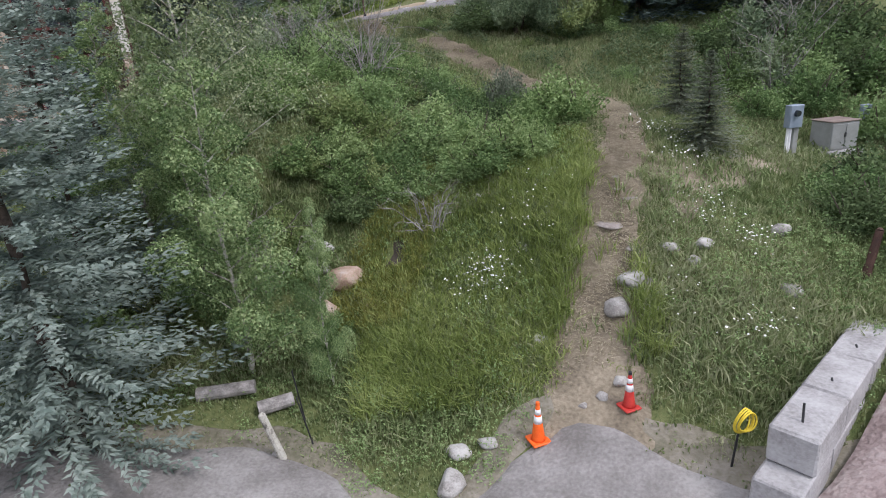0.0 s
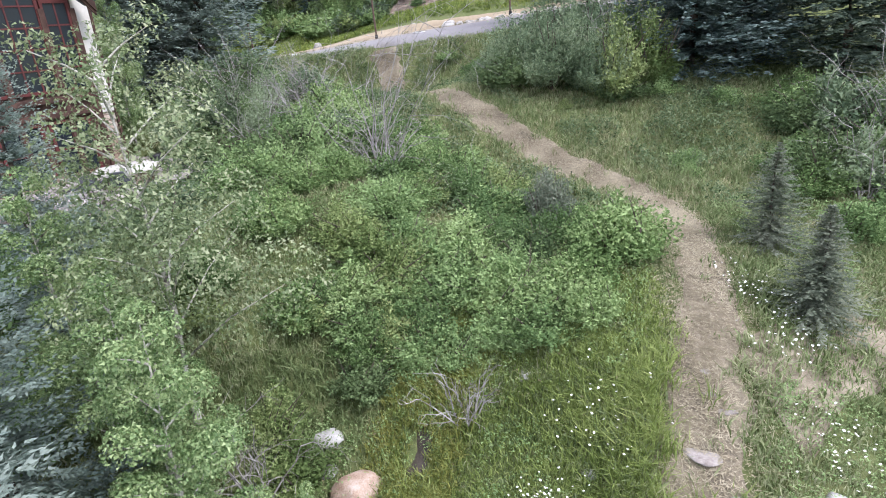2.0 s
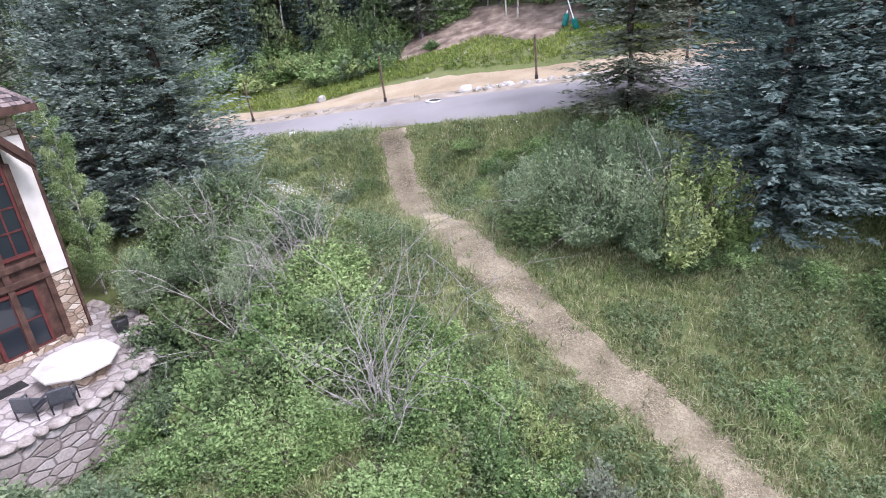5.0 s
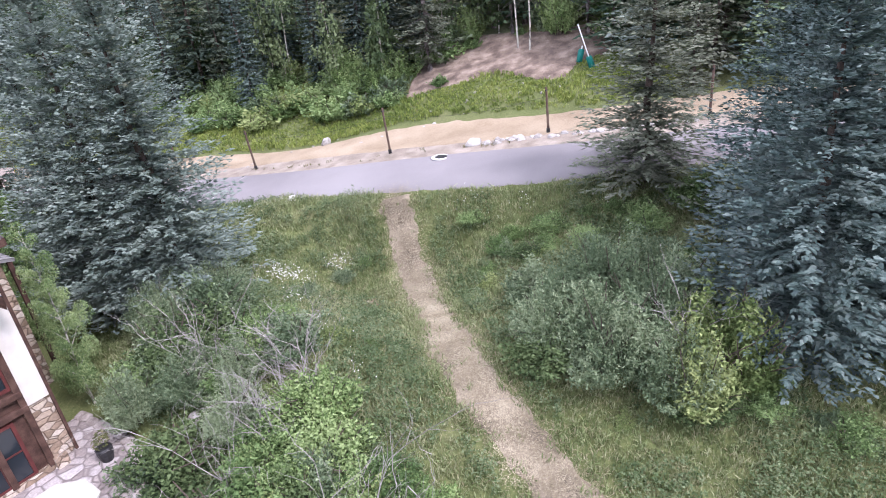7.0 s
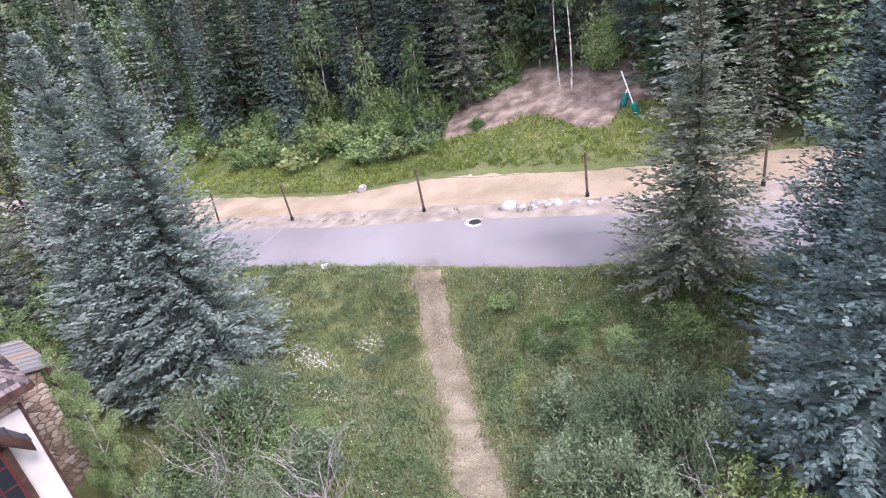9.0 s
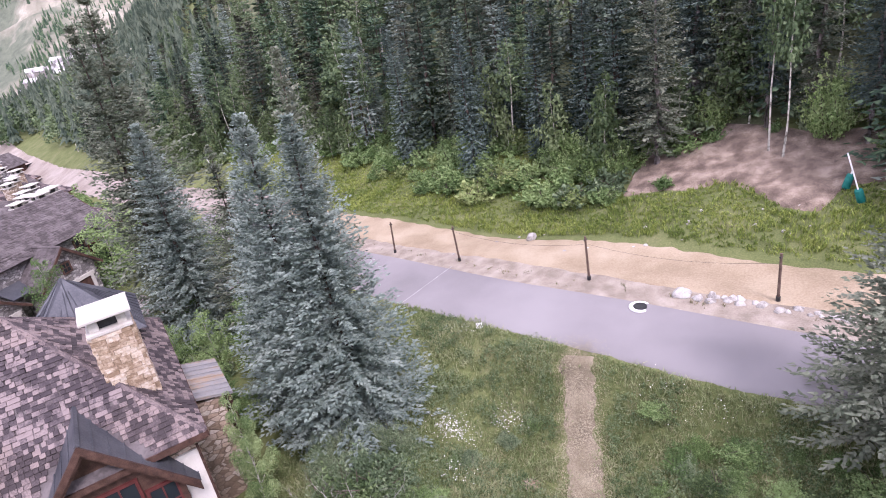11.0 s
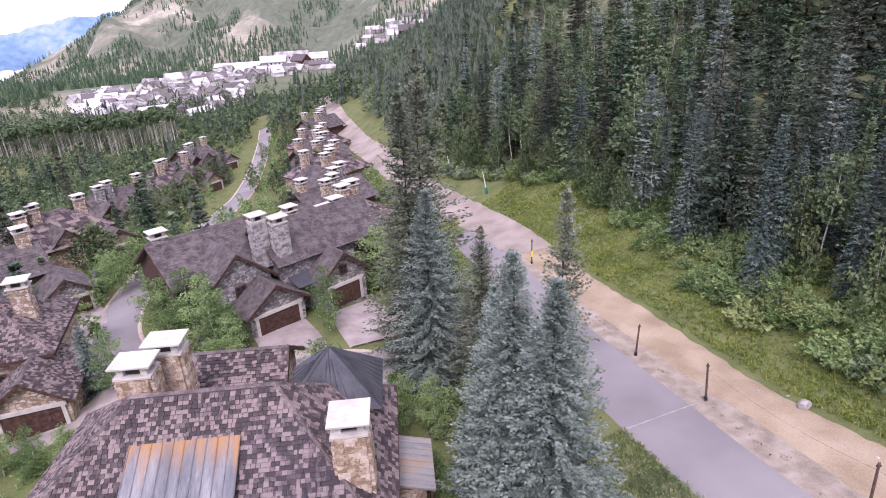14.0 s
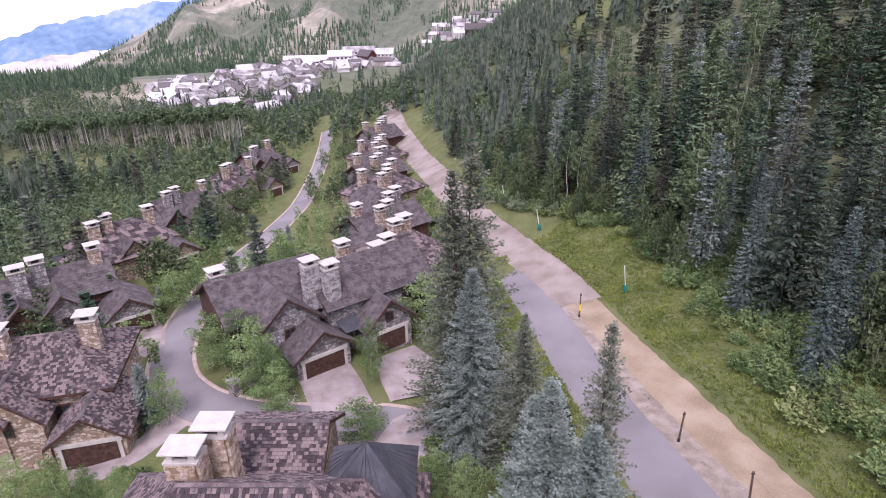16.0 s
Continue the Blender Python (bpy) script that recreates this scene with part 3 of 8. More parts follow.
def strip(name, left, right, lift, mat, label, category, across=6, edge=0.12, wob=0.0, kind="structure"):
    """A surface laid on the ground between two edge lines, with its rim let into the ground."""
    a, b = np.array(left, float), np.array(right, float)
    n = max(len(a), len(b))
    s = np.linspace(0, 1, n * 3)
    la = np.stack([np.interp(s, np.linspace(0, 1, len(a)), a[:, k]) for k in (0, 1)], 1)
    lb = np.stack([np.interp(s, np.linspace(0, 1, len(b)), b[:, k]) for k in (0, 1)], 1)
    rows = []
    rng = np.random.RandomState(len(s))
    jitter = rng.uniform(-wob, wob, (len(s), 2))
    for _ in range(2):
        jitter[1:-1] = 0.25 * jitter[:-2] + 0.5 * jitter[1:-1] + 0.25 * jitter[2:]
    for i in range(len(s)):
        j0, j1 = jitter[i] * 1.4
        w = lb[i] - la[i]
        wl = max(np.hypot(*w), 0.1)
        row = []
        margin = min(0.3 / wl, 1 / across) if edge < 0.2 else 1 / across
        for k in range(across + 1):
            t = 0.0 if k == 0 else 1.0 if k == across else margin + (1 - 2 * margin) * (k - 1) / max(across - 2, 1)
            p = la[i] + w * t + (w / wl) * ((1 - t) * j0 + t * j1)
            rim = k in (0, across)
            row.append((p[0], p[1], gz(p[0], p[1]) + (lift - edge if rim else lift)))
        rows.append(row)
    v = np.array(rows).reshape(-1, 3)
    m = across + 1
    f = [(i * m + k, i * m + k + 1, (i + 1) * m + k + 1, (i + 1) * m + k) for i in range(len(s) - 1) for k in range(across)]
    ob = piece(name, v, f, mat, None, "", True)
    return tagged(ob, label, category, kind=kind)


def offset_line(c, d):
    c = np.asarray(c, float)[:, :2]
    t = np.gradient(c, axis=0)
    t /= np.hypot(t[:, 0], t[:, 1])[:, None]
    return c + d * np.stack([-t[:, 1], t[:, 0]], 1)


ROAD = smooth_line([(40, 46.5), (20, 48.4), (9.5, 49.6), (5.4, 50.3), (1, 51.5), (-2, 52.4), (-6, 53.4), (-10, 54.4), (-14.5, 55.7), (-20, 57.6), (-26, 59.8), (-34, 62.5), (-42, 65.6), (-50, 68.6), (-58, 71.5), (-66, 74.0)])
TRACK = smooth_line([(40, 53.6), (20, 55.4), (7, 56.4), (2, 58.0), (-2, 59.2), (-6, 60.5), (-10, 61.8), (-15, 63.4), (-20, 64.8), (-25, 66.2), (-34, 69.1), (-41.5, 71.6), (-50, 74.6), (-60, 77.0), (-69, 78.8), (-90, 83.5), (-113, 89.4), (-140, 98), (-185, 112), (-260, 140)])
ROAD_LEFT = smooth_line([(40, 44.0), (20, 45.8), (9.5, 47.0), (5.7, 47.8), (2.9, 48.3), (0.3, 49.0), (-2.2, 49.8), (-5.6, 50.65), (-9.4, 51.4), (-13, 52.4), (-18, 53.8), (-24.2, 56.0), (-36.5, 60.4), (-43.9, 63.4), (-50, 65.8), (-56.7, 68.3), (-64, 71.0)], 0.7)
ROAD_RIGHT = smooth_line([(40, 49.0), (20, 50.6), (9.5, 51.9), (5.1, 52.9), (1.7, 54.0), (-2, 55.1), (-6, 56.2), (-10, 57.3), (-14, 58.5), (-19, 60.3), (-25, 62.2), (-30.2, 63.7), (-34.2, 65.2), (-41.5, 68.3), (-50.4, 71.8), (-58, 73.8), (-66, 76.0)], 0.7)
strip("road", ROAD_LEFT, ROAD_RIGHT, 0.09, M_ASPHALT, "pale grey worn asphalt mountain road", "road", 8)
strip("gravel_verge", ROAD_RIGHT + (-0.2, -0.9), offset_line(TRACK[:len(ROAD)], 1.6), 0.05, M_VERGE, "strip of sandy gravel between road and track", "verge", 6, wob=0.2)
strip("dirt_track", offset_line(TRACK, 2.25), offset_line(TRACK, -2.1), 0.08, M_DIRT, "tan gravel track beside the asphalt road", "track", 8, wob=0.18)

strip("road_crack", [(-19.8, 54.7), (-19.0, 57.4), (-18.2, 60.1)], [(-19.72, 54.68), (-18.92, 57.38), (-18.12, 60.08)], 0.112, M_CONCRETE, "pale sealed crack across the asphalt", "crack", 2, 0.01)
JUNCTION = [p for p in TRACK if -262 < p[0] < -50]
strip("track_junction", offset_line(JUNCTION, 3.4), offset_line(JUNCTION, -2.7), 0.115, M_TRACK_GREY, "wide grey-brown track going on beyond the asphalt", "track", 6, 0.14, 0.25)


def far_range(name, mat, dist, heads, tops, foot, label, rough):
    """A mountain range far beyond the valley: its skyline by heading, as seen from over the houses."""
    hs = np.linspace(heads[0], heads[-1], 220)
    top = np.interp(hs, heads, tops) + rough * (np.sin(hs * 2.3) + 0.5 * np.sin(hs * 5.9 + 1) + 0.3 * np.sin(hs * 13.1))
    v, f = [], []
    for i, (a, t) in enumerate(zip(hs, top)):
        for k in range(9):
            q = k / 8
            d = dist + 900 * q + 40 * noise.noise(Vector((a * 0.35, k * 0.6, 1.0)))
            v.append((-1 - d * math.sin(radians(a)), 28 + d * math.cos(radians(a)), foot + (t - foot) * q ** 0.8))
        if i:
            o = (i - 1) * 9
            f += [(o + k, o + 9 + k, o + 10 + k, o + 1 + k) for k in range(8)]
    return tagged(piece(name, v, f, mat, None, "", True), label, "mountains", kind="structure")


# the blue range carries its haze and shadow in the material, no volume
far_range("backdrop_range", M_HAZE_HILL, 3700, (60, 80, 86, 88.6, 93.5, 98.5, 104, 125), (95, 90, 62, 12, -55, -190, -280, -420), -700, "mountain range with blue haze and cloud shadow in its colour", 7)
far_range("backdrop_slope", M_DRY_HILL, 2950, (70, 84, 90, 94, 98.5, 104, 125), (-40, -110, -175, -190, -240, -300, -420), -700, "pale dry mountain slope in sunlight", 5)
# ---- growing things ----
def conifer_mesh(name, mat, seed, height, radius, whorls, per, twigs, droop, bare=0.06, shape=0.85, twig=0.42, width=0.16, ragged=0.14, loose=0.8, puff=0.0, lift=-0.06, upturn=0.38, full=0.0):
    """Boughs in whorls, each a drooping frond of pointed twigs, closer and steeper towards the tip. The trunk is made apart."""
    rng = np.random.RandomState(seed)
    out = []
    lean = rng.uniform(0, 6.28)
    for w in range(whorls):
        t = ((w + rng.uniform(-loose, loose)) / whorls)
        t = min(max(t, 0.0), 0.995) ** 0.93
        z = height * (bare + (1 - bare) * t)
        reach = radius * (1 - t) ** shape * (1 + full * t) * (0.9 + 0.1 * math.sin(5 * t + lean)) + (0.07 if full else 0.16)
        low = min(1.0, 0.74 + 2.6 * t)
        n = max(6, int(per * (0.62 + 0.38 * (1 - t))))
        a0 = rng.uniform(0, 6.28)
        for b in range(n):
            a = a0 + 6.283 * b / n + rng.uniform(-0.28, 0.28)
            ln = reach * low * rng.uniform(1 - 2 * ragged, 1 + ragged)
            rise = 0.75 * t ** 1.6 - droop * (1 - t) + rng.uniform(-0.13, 0.13)
            bend = upturn * (1 - t)
            k = max(7, int(twigs * (0.35 + 0.65 * ln / radius)))
            s = 0.06 + 0.94 * (np.arange(k) + rng.uniform(0, 1, k)) / k
            p = np.stack([math.cos(a) * ln * s, math.sin(a) * ln * s, z + ln * (rise * s + bend * (s * s - s * 0.9))], 1)
            if puff:
                p = p + rng.uniform(-1, 1, (k, 3)) * np.array([0.7, 0.7, 1.0]) * puff * (0.35 + 0.65 * s[:, None])
            side = np.where(np.arange(k) % 2 == 0, 1.0, -1.0)
            ta = a + side * rng.uniform(0.3, 1.05, k) * np.where(s < 0.93, 1, 0.2)
            tl = twig * ((0.3 + 0.7 * min(1.0, ln / radius)) if full else (0.5 + 0.5 * ln / radius)) * rng.uniform(0.7, 1.3, k) * (1.25 - 0.5 * s)
            ez = rng.uniform(-0.36, 0.36, k) + lift + rise * 0.4
            d = np.stack([np.cos(ta), np.sin(ta), ez], 1)
            roll = rng.uniform(-0.9, 0.9, k)
            sd = np.stack([-np.sin(ta) * np.cos(roll), np.cos(ta) * np.cos(roll), np.sin(roll)], 1) * (width * rng.uniform(0.35, 0.6, k))[:, None]
            q = p + d * (tl * 0.28)[:, None]
            out.append(np.stack([p, q - sd, p + d * tl[:, None], q + sd], 1))
    v = np.concatenate(out).reshape(-1, 3)
    f = np.arange(len(v)).reshape(-1, 4)
    return mesh_of(name, v, f, mat)


def trunk_mesh(name, mat, height, r, seed=1, bend=0.03, seg=7):
    rng = np.random.RandomState(seed)
    pts = [(bend * height * (rng.uniform(-1, 1)) * (k > 0) * 0.3, bend * height * rng.uniform(-1, 1) * (k > 0) * 0.3, height * k / 6 - (0.15 if k == 0 else 0)) for k in range(7)]
    v, f = chain(pts, [r * (1.25 if k == 0 else 1 - 0.9 * k / 6) for k in range(7)], seg)
    return mesh_of(name, v, f, mat, True)


class Kind:
    """One kind of tree: crown and trunk meshes, shared by all of its trees."""

    def __init__(self, name, label, crowns, trunk, height, category="tree"):
        self.name, self.label, self.crowns, self.trunk, self.height, self.category = name, label, crowns, trunk, height, category
        self.count = 0
        self.limbs = []

    def plant(self, x, y, height, wide=1.0, turn=None, label="", group="", sink=0.1, z=None):
        i = self.count
        self.count += 1
        s = height / self.height
        a = (i * 137.5) % 360 if turn is None else turn
        e = thing(self.name, Matrix.Translation((x, y, (gz(x, y) if z is None else z) - sink)) @ pose(0, 0, 0, 0, 0, a) @ Matrix.Diagonal((s * wide, s * wide, s, 1)), label or self.label, self.category, group)
        c = new("crown", self.crowns[i % len(self.crowns)])
        c.parent = e
        if self.trunk:
            k = new("trunk", self.trunk[i % len(self.trunk)])
            k.parent = e
        for me in self.limbs:
            new("limb", me).parent = e
        return e


T_TRUNK = trunk_mesh("trunk", M_BARK, 14.2, 0.20, 3)
BLUE = Kind("blue_spruce", "tall blue spruce with silvery blue-green needles", [conifer_mesh("crown", M_SPRUCE_BLUE, 11 + i, 15, 2.95, 70, 13, 56, 0.12, 0.02, 0.95, 0.27, 0.105, 0.14, 0.8, 0.14, 0.06, 0.5, 0.85) for i in range(2)], [T_TRUNK], 15)
BLUE_YOUNG = Kind("blue_spruce", "young blue spruce with silvery needles", [conifer_mesh("crown", M_SPRUCE_BLUE, 14, 15, 3.1, 30, 11, 12, 0.2, 0.02, 0.66, 0.8, 0.36)], [T_TRUNK], 15)
SPRUCE = Kind("spruce", "dark green spruce with drooping boughs", [conifer_mesh("crown", M_SPRUCE, 31 + i, 15, 2.9, 56, 12, 36, 0.28, 0.04, 0.92, 0.33, 0.13, 0.24, 0.9, 0.13, 0.0, 0.42, 0.5) for i in range(2)], [T_TRUNK], 15)
SPIRE = Kind("subalpine_fir", "narrow spire-shaped fir with layered bluish boughs", [conifer_mesh("crown", M_SPIRE, 51 + i, 15, 2.1, 44, 12, 17, 0.50, 0.03, 0.80, 0.34, 0.17, 0.10, 0.3) for i in range(2)], [T_TRUNK], 15)
MID = Kind("forest_spruce", "dark spruce on the wooded slope", [conifer_mesh("crown", m, 61 + i, 15, 2.8, 34, 9, 10, 0.36, 0.06, 0.82, 0.66, 0.29, 0.2) for i, m in enumerate((M_SPRUCE, M_SPRUCE_BROWN, M_SPRUCE_BLUE, M_SPRUCE))], [T_TRUNK], 15)
MID_FIR = Kind("forest_fir", "green fir on the wooded slope", [conifer_mesh("crown", M_FIR, 66 + i, 15, 2.7, 34, 9, 10, 0.36, 0.06, 0.82, 0.66, 0.29, 0.2) for i in range(2)], [T_TRUNK], 15)
BACK = Kind("hillside_conifer", "spruce deep in the wood on the slope", [conifer_mesh("crown", m, 71 + i, 15, 2.8, 24, 7, 6, 0.36, 0.08, 0.82, 1.0, 0.5, 0.2) for i, m in enumerate((M_SPRUCE, M_FIR, M_SPRUCE_BROWN, M_FIR))], [T_TRUNK], 15)
BLUE_NEAR = Kind("blue_spruce", "large blue spruce with dense silvery boughs to the ground", [conifer_mesh("crown", M_SPRUCE_BLUE, 17, 8, 2.3, 42, 13, 104, 0.22, 0.03, 0.85, 0.17, 0.055, 0.26, 0.9, 0.11, 0.0, 0.5, 0.8)], [trunk_mesh("trunk", M_BARK, 7.4, 0.16, 4)], 8)


def recoloured(me, mat):
    c = me.copy()
    c.materials[0] = mat
    return c


# blue spruce crowns again, in needles coloured as standing in shade
TEAL = Kind("spruce", "dense blue-green spruce beside the meadow, darkened in colour as in shade", [recoloured(m, M_SPRUCE_TEAL_SHADE) for m in BLUE.crowns], [T_TRUNK], 15)

def leaf_cloud(name, mat, seed, lumps, leaves, size, shape=(1, 1, 1), tall=1.0):
    """Leaves on the skins of several lumps; a lump is (x, y, z, radius)."""
    rng = np.random.RandomState(seed)
    lumps = np.array(lumps, float)
    wgt = lumps[:, 3] ** 2
    pick = rng.choice(len(lumps), leaves, p=wgt / wgt.sum())
    d = rng.normal(size=(leaves, 3))
    d /= np.linalg.norm(d, axis=1)[:, None]
    d[:, 2] = np.where(d[:, 2] < -0.35, -d[:, 2], d[:, 2])
    r = lumps[pick, 3] * (0.72 + 0.36 * rng.beta(2.2, 1.5, leaves))
    p = lumps[pick, :3] + d * r[:, None] * np.array(shape)
    nrm = d + 0.75 * rng.normal(size=(leaves, 3)) + np.array([0, 0, 0.35])
    nrm /= np.linalg.norm(nrm, axis=1)[:, None]
    u = np.cross(nrm, rng.normal(size=(leaves, 3)))
    u /= np.linalg.norm(u, axis=1)[:, None]
    w = np.cross(nrm, u)
    sz = size * rng.uniform(0.6, 1.35, leaves)[:, None]
    a, b = u * sz * tall, w * sz * 0.55
    v = np.stack([p - a, p + a * 0.7 + b, p + a * 0.7 - b], 1).reshape(-1, 3)
    f = np.arange(leaves * 3).reshape(-1, 3)
    return mesh_of(name, v, f, mat)


def twig_cloud(seed, twigs, per, size, spread, top, tall=1.3, inner=0.3):
    """Leaves strung along upright, outward twigs of uneven length, as a shrub grows."""
    rng = np.random.RandomState(seed)
    a, q = rng.uniform(0, 6.283, twigs), np.sqrt(rng.uniform(0, 1, twigs))
    uneven = 0.82 + 0.16 * np.sin(2 * a + seed) + 0.12 * np.sin(5 * a + 2.0 * seed) + rng.normal(0, 0.10, twigs)
    tip = np.stack([q * spread * np.cos(a) * uneven, q * spread * np.sin(a) * uneven, top * (1 - 0.62 * q * q) * uneven * (0.85 + 0.2 * np.sin(3 * a - seed) * q)], 1)
    root = tip * np.array([0.35, 0.35, 0.0]) + rng.normal(0, 0.05, (twigs, 3)) * np.array([1, 1, 0])
    d = tip - root
    n = twigs * per
    s = inner + (1.04 - inner) * rng.beta(1.7, 1.0, n)
    d, root = np.repeat(d, per, 0), np.repeat(root, per, 0)
    p = root + d * s[:, None] + rng.normal(0, 0.055, (n, 3))
    u = d / np.linalg.norm(d, axis=1)[:, None] * 0.8 + rng.normal(size=(n, 3)) * 0.75
    u /= np.linalg.norm(u, axis=1)[:, None]
    w = np.cross(u, rng.normal(size=(n, 3)) + np.array([0, 0, 0.6]))
    w /= np.linalg.norm(w, axis=1)[:, None]
    sz = (size * rng.uniform(0.6, 1.35, n))[:, None]
    return np.stack([p - u * sz * tall, p + u * sz * tall * 0.7 + w * sz * 0.55, p + u * sz * tall * 0.7 - w * sz * 0.55], 1).reshape(-1, 3)


def lumpy(seed, n, spread, top, rad):
    rng = np.random.RandomState(seed)
    out = []
    for i in range(n):
        a, q = rng.uniform(0, 6.28), math.sqrt(rng.uniform(0, 1))
        h = rng.uniform(0.25, 1.0) * (1 - 0.45 * q * q)
        out.append((q * spread * math.cos(a), q * spread * math.sin(a), top * h, rad * rng.uniform(0.65, 1.15)))
    return out


def stems(name, mat, seed, n, spread, top, r=0.025):
    rng = np.random.RandomState(seed)
    parts = []
    for i in range(n):
        a, q = rng.uniform(0, 6.28), rng.uniform(0.3, 1)
        e = Vector((q * spread * math.cos(a), q * spread * math.sin(a), top * rng.uniform(0.6, 1.0)))
        m = e * 0.5 + Vector((rng.uniform(-0.2, 0.2), rng.uniform(-0.2, 0.2), top * 0.08))
        parts.append(chain([(0.1 * math.cos(a), 0.1 * math.sin(a), -0.1), m, e], [r, r * 0.7, r * 0.25], 4))
    return mesh_of(name, *merge(parts), mat)


S_STEM = stems("stems", M_BARK, 5, 9, 0.8, 1.25)
S_STEM_GREY = stems("stems", M_DEAD, 6, 16, 1.0, 1.7, 0.02)


def shrub_kind(name, label, mat, seed, twigs=190, per=16, size=0.055, spread=0.95, top=1.45, tall=1.0, st=S_STEM, inner=0.2, n=2):
    crowns = []
    for i in range(n):
        v = twig_cloud(seed + i * 7, twigs, per, size, spread, top, tall, inner)
        crowns.append(mesh_of("foliage", v, np.arange(len(v)).reshape(-1, 3), mat))
    return Kind(name, label, crowns, [st] if st else [], 1.5, "shrub")


DOGWOOD = shrub_kind("dogwood_shrub", "bright green leafy dogwood shrub in the meadow", M_LEAF_LIGHT, 101, 290, 25, 0.042)
SHRUB = shrub_kind("leafy_shrub", "dense mid-green leafy shrub", M_LEAF, 111, 260, 22, 0.043)
DARK_SHRUB = shrub_kind("dark_shrub", "dark green leafy shrub with dense small leaves", M_LEAF_DARK, 115, 260, 22, 0.043)
YELLOW = shrub_kind("yellow_shrub", "yellow-green shrub with small leaves", M_LEAF_YELLOW, 121, 240, 21, 0.043)
WILLOW = shrub_kind("willow_shrub", "grey-green willow shrub with narrow leaves", M_WILLOW, 131, 380, 22, 0.044, 0.95, 1.5, 1.45, S_STEM, 0.25)
TALL_STEMS = stems("stems", M_BARK, 8, 16, 1.3, 2.8, 0.035)
WILLOW_TALL = shrub_kind("willow_shrub", "tall grey-green willow shrub with narrow leaves", M_WILLOW, 181, 900, 26, 0.042, 2.0, 3.4, 1.5, TALL_STEMS, 0.3, 1)
YELLOW_TALL = shrub_kind("yellow_shrub", "tall upright yellow-green willow shrub", M_LEAF_YELLOW, 191, 330, 24, 0.055, 1.1, 3.4, 1.2, TALL_STEMS, 0.3, 1)
WILLOW_TALL.height = YELLOW_TALL.height = 3.5
BUSH_TALL = shrub_kind("young_aspen_bush", "bright green young aspen thicket", M_LEAF_LIGHT, 201, 300, 14, 0.10, 2.0, 4.3, 1.0, TALL_STEMS, 0.2, 2)
BUSH_TALL.height = 4.5
FAR_SHRUB = shrub_kind("leafy_shrub", "dense mid-green leafy shrub", M_LEAF, 141, 110, 12, 0.09, n=2)
FAR_DOGWOOD = shrub_kind("young_aspen_bush", "bright green bush at the edge of the wood", M_LEAF_LIGHT, 151, 110, 12, 0.09)
FAR_YELLOW = shrub_kind("yellow_shrub", "yellow-green shrub with small leaves", M_LEAF_YELLOW, 161, 80, 9, 0.11)
FAR_WILLOW = shrub_kind("willow_shrub", "grey-green willow shrub with narrow leaves", M_WILLOW, 171, 90, 9, 0.10, tall=1.4)


def aspen_kind(name, label, mat, seed, height, leaves, size, crown_from=0.35, rad=1.5, near=False):
    rng = np.random.RandomState(seed)
    lumps, limbs = [], []
    pts = [(0.02 * height * math.sin(k * 0.9 + seed) * (k > 0), 0.02 * height * math.cos(k * 1.1 + seed) * (k > 0), height * k / 6 - (0.15 if k == 0 else 0)) for k in range(7)]
    limbs.append(chain(pts, [height * 0.011 * (1.2 if k == 0 else 1 - 0.88 * k / 6) for k in range(7)], 6))
    n = 22
    for i in range(n):
        t = crown_from + (0.98 - crown_from) * i / n
        a = i * 2.4 + rng.uniform(-0.4, 0.4)
        ln = rad * (1.15 - 0.85 * ((t - crown_from) / (1 - crown_from)) ** 1.3) * rng.uniform(0.6, 1.1)
        k = t * 6
        j = min(int(k), 5)
        base = Vector(pts[j]).lerp(Vector(pts[j + 1]), k - j)
        tip = base + Vector((math.cos(a) * ln, math.sin(a) * ln, ln * 0.7))
        limbs.append(chain([base, base.lerp(tip, 0.5) + Vector((0, 0, ln * 0.06)), tip], [height * 0.0036, height * 0.0021, height * 0.0008], 4))
        for s in (0.45, 0.75, 1.0):
            p = base.lerp(tip, s)
            lumps.append((p.x, p.y, p.z, ln * 0.30 + 0.14))
    lumps.append((*pts[-1], 0.35))
    k = Kind(name, label, [leaf_cloud("crown", mat, seed, lumps, leaves, size)], [mesh_of("trunk", *limbs[0], M_WHITE_BARK, True)], height)
    if near:
        k.limbs = [mesh_of("limb", *q, M_WHITE_BARK, True) for q in limbs[1:]]
    return k


ASPEN = aspen_kind("aspen", "slender young aspen with pale bark and fluttering grey-green leaves", M_ASPEN, 7, 8.0, 33000, 0.044, 0.06, 1.5, True)
ASPEN_THIN = aspen_kind("aspen", "slender aspen with bare pale branches and sparse yellowing leaves", M_ASPEN_GOLD, 5, 8.0, 17000, 0.045, 0.22, 2.2, True)
ASPEN_FULL = aspen_kind("aspen", "leafy green aspen beside the lane", M_LEAF, 8, 7.0, 4200, 0.10, 0.08, 1.8)
ASPEN_LOW = aspen_kind("young_aspen", "leafy green aspen among the houses", M_LEAF_FAR, 10, 7.0, 800, 0.24, 0.08, 1.9)
ASPEN_TALL = aspen_kind("aspen", "tall aspen with a bare white trunk", M_ASPEN_FAR, 9, 14.0, 900, 0.26, 0.42, 2.3)

OLIVE = Kind("spruce", "feathery olive-green spruce", [recoloured(m, M_SPRUCE_OLIVE) for m in SPRUCE.crowns], [T_TRUNK], 15)

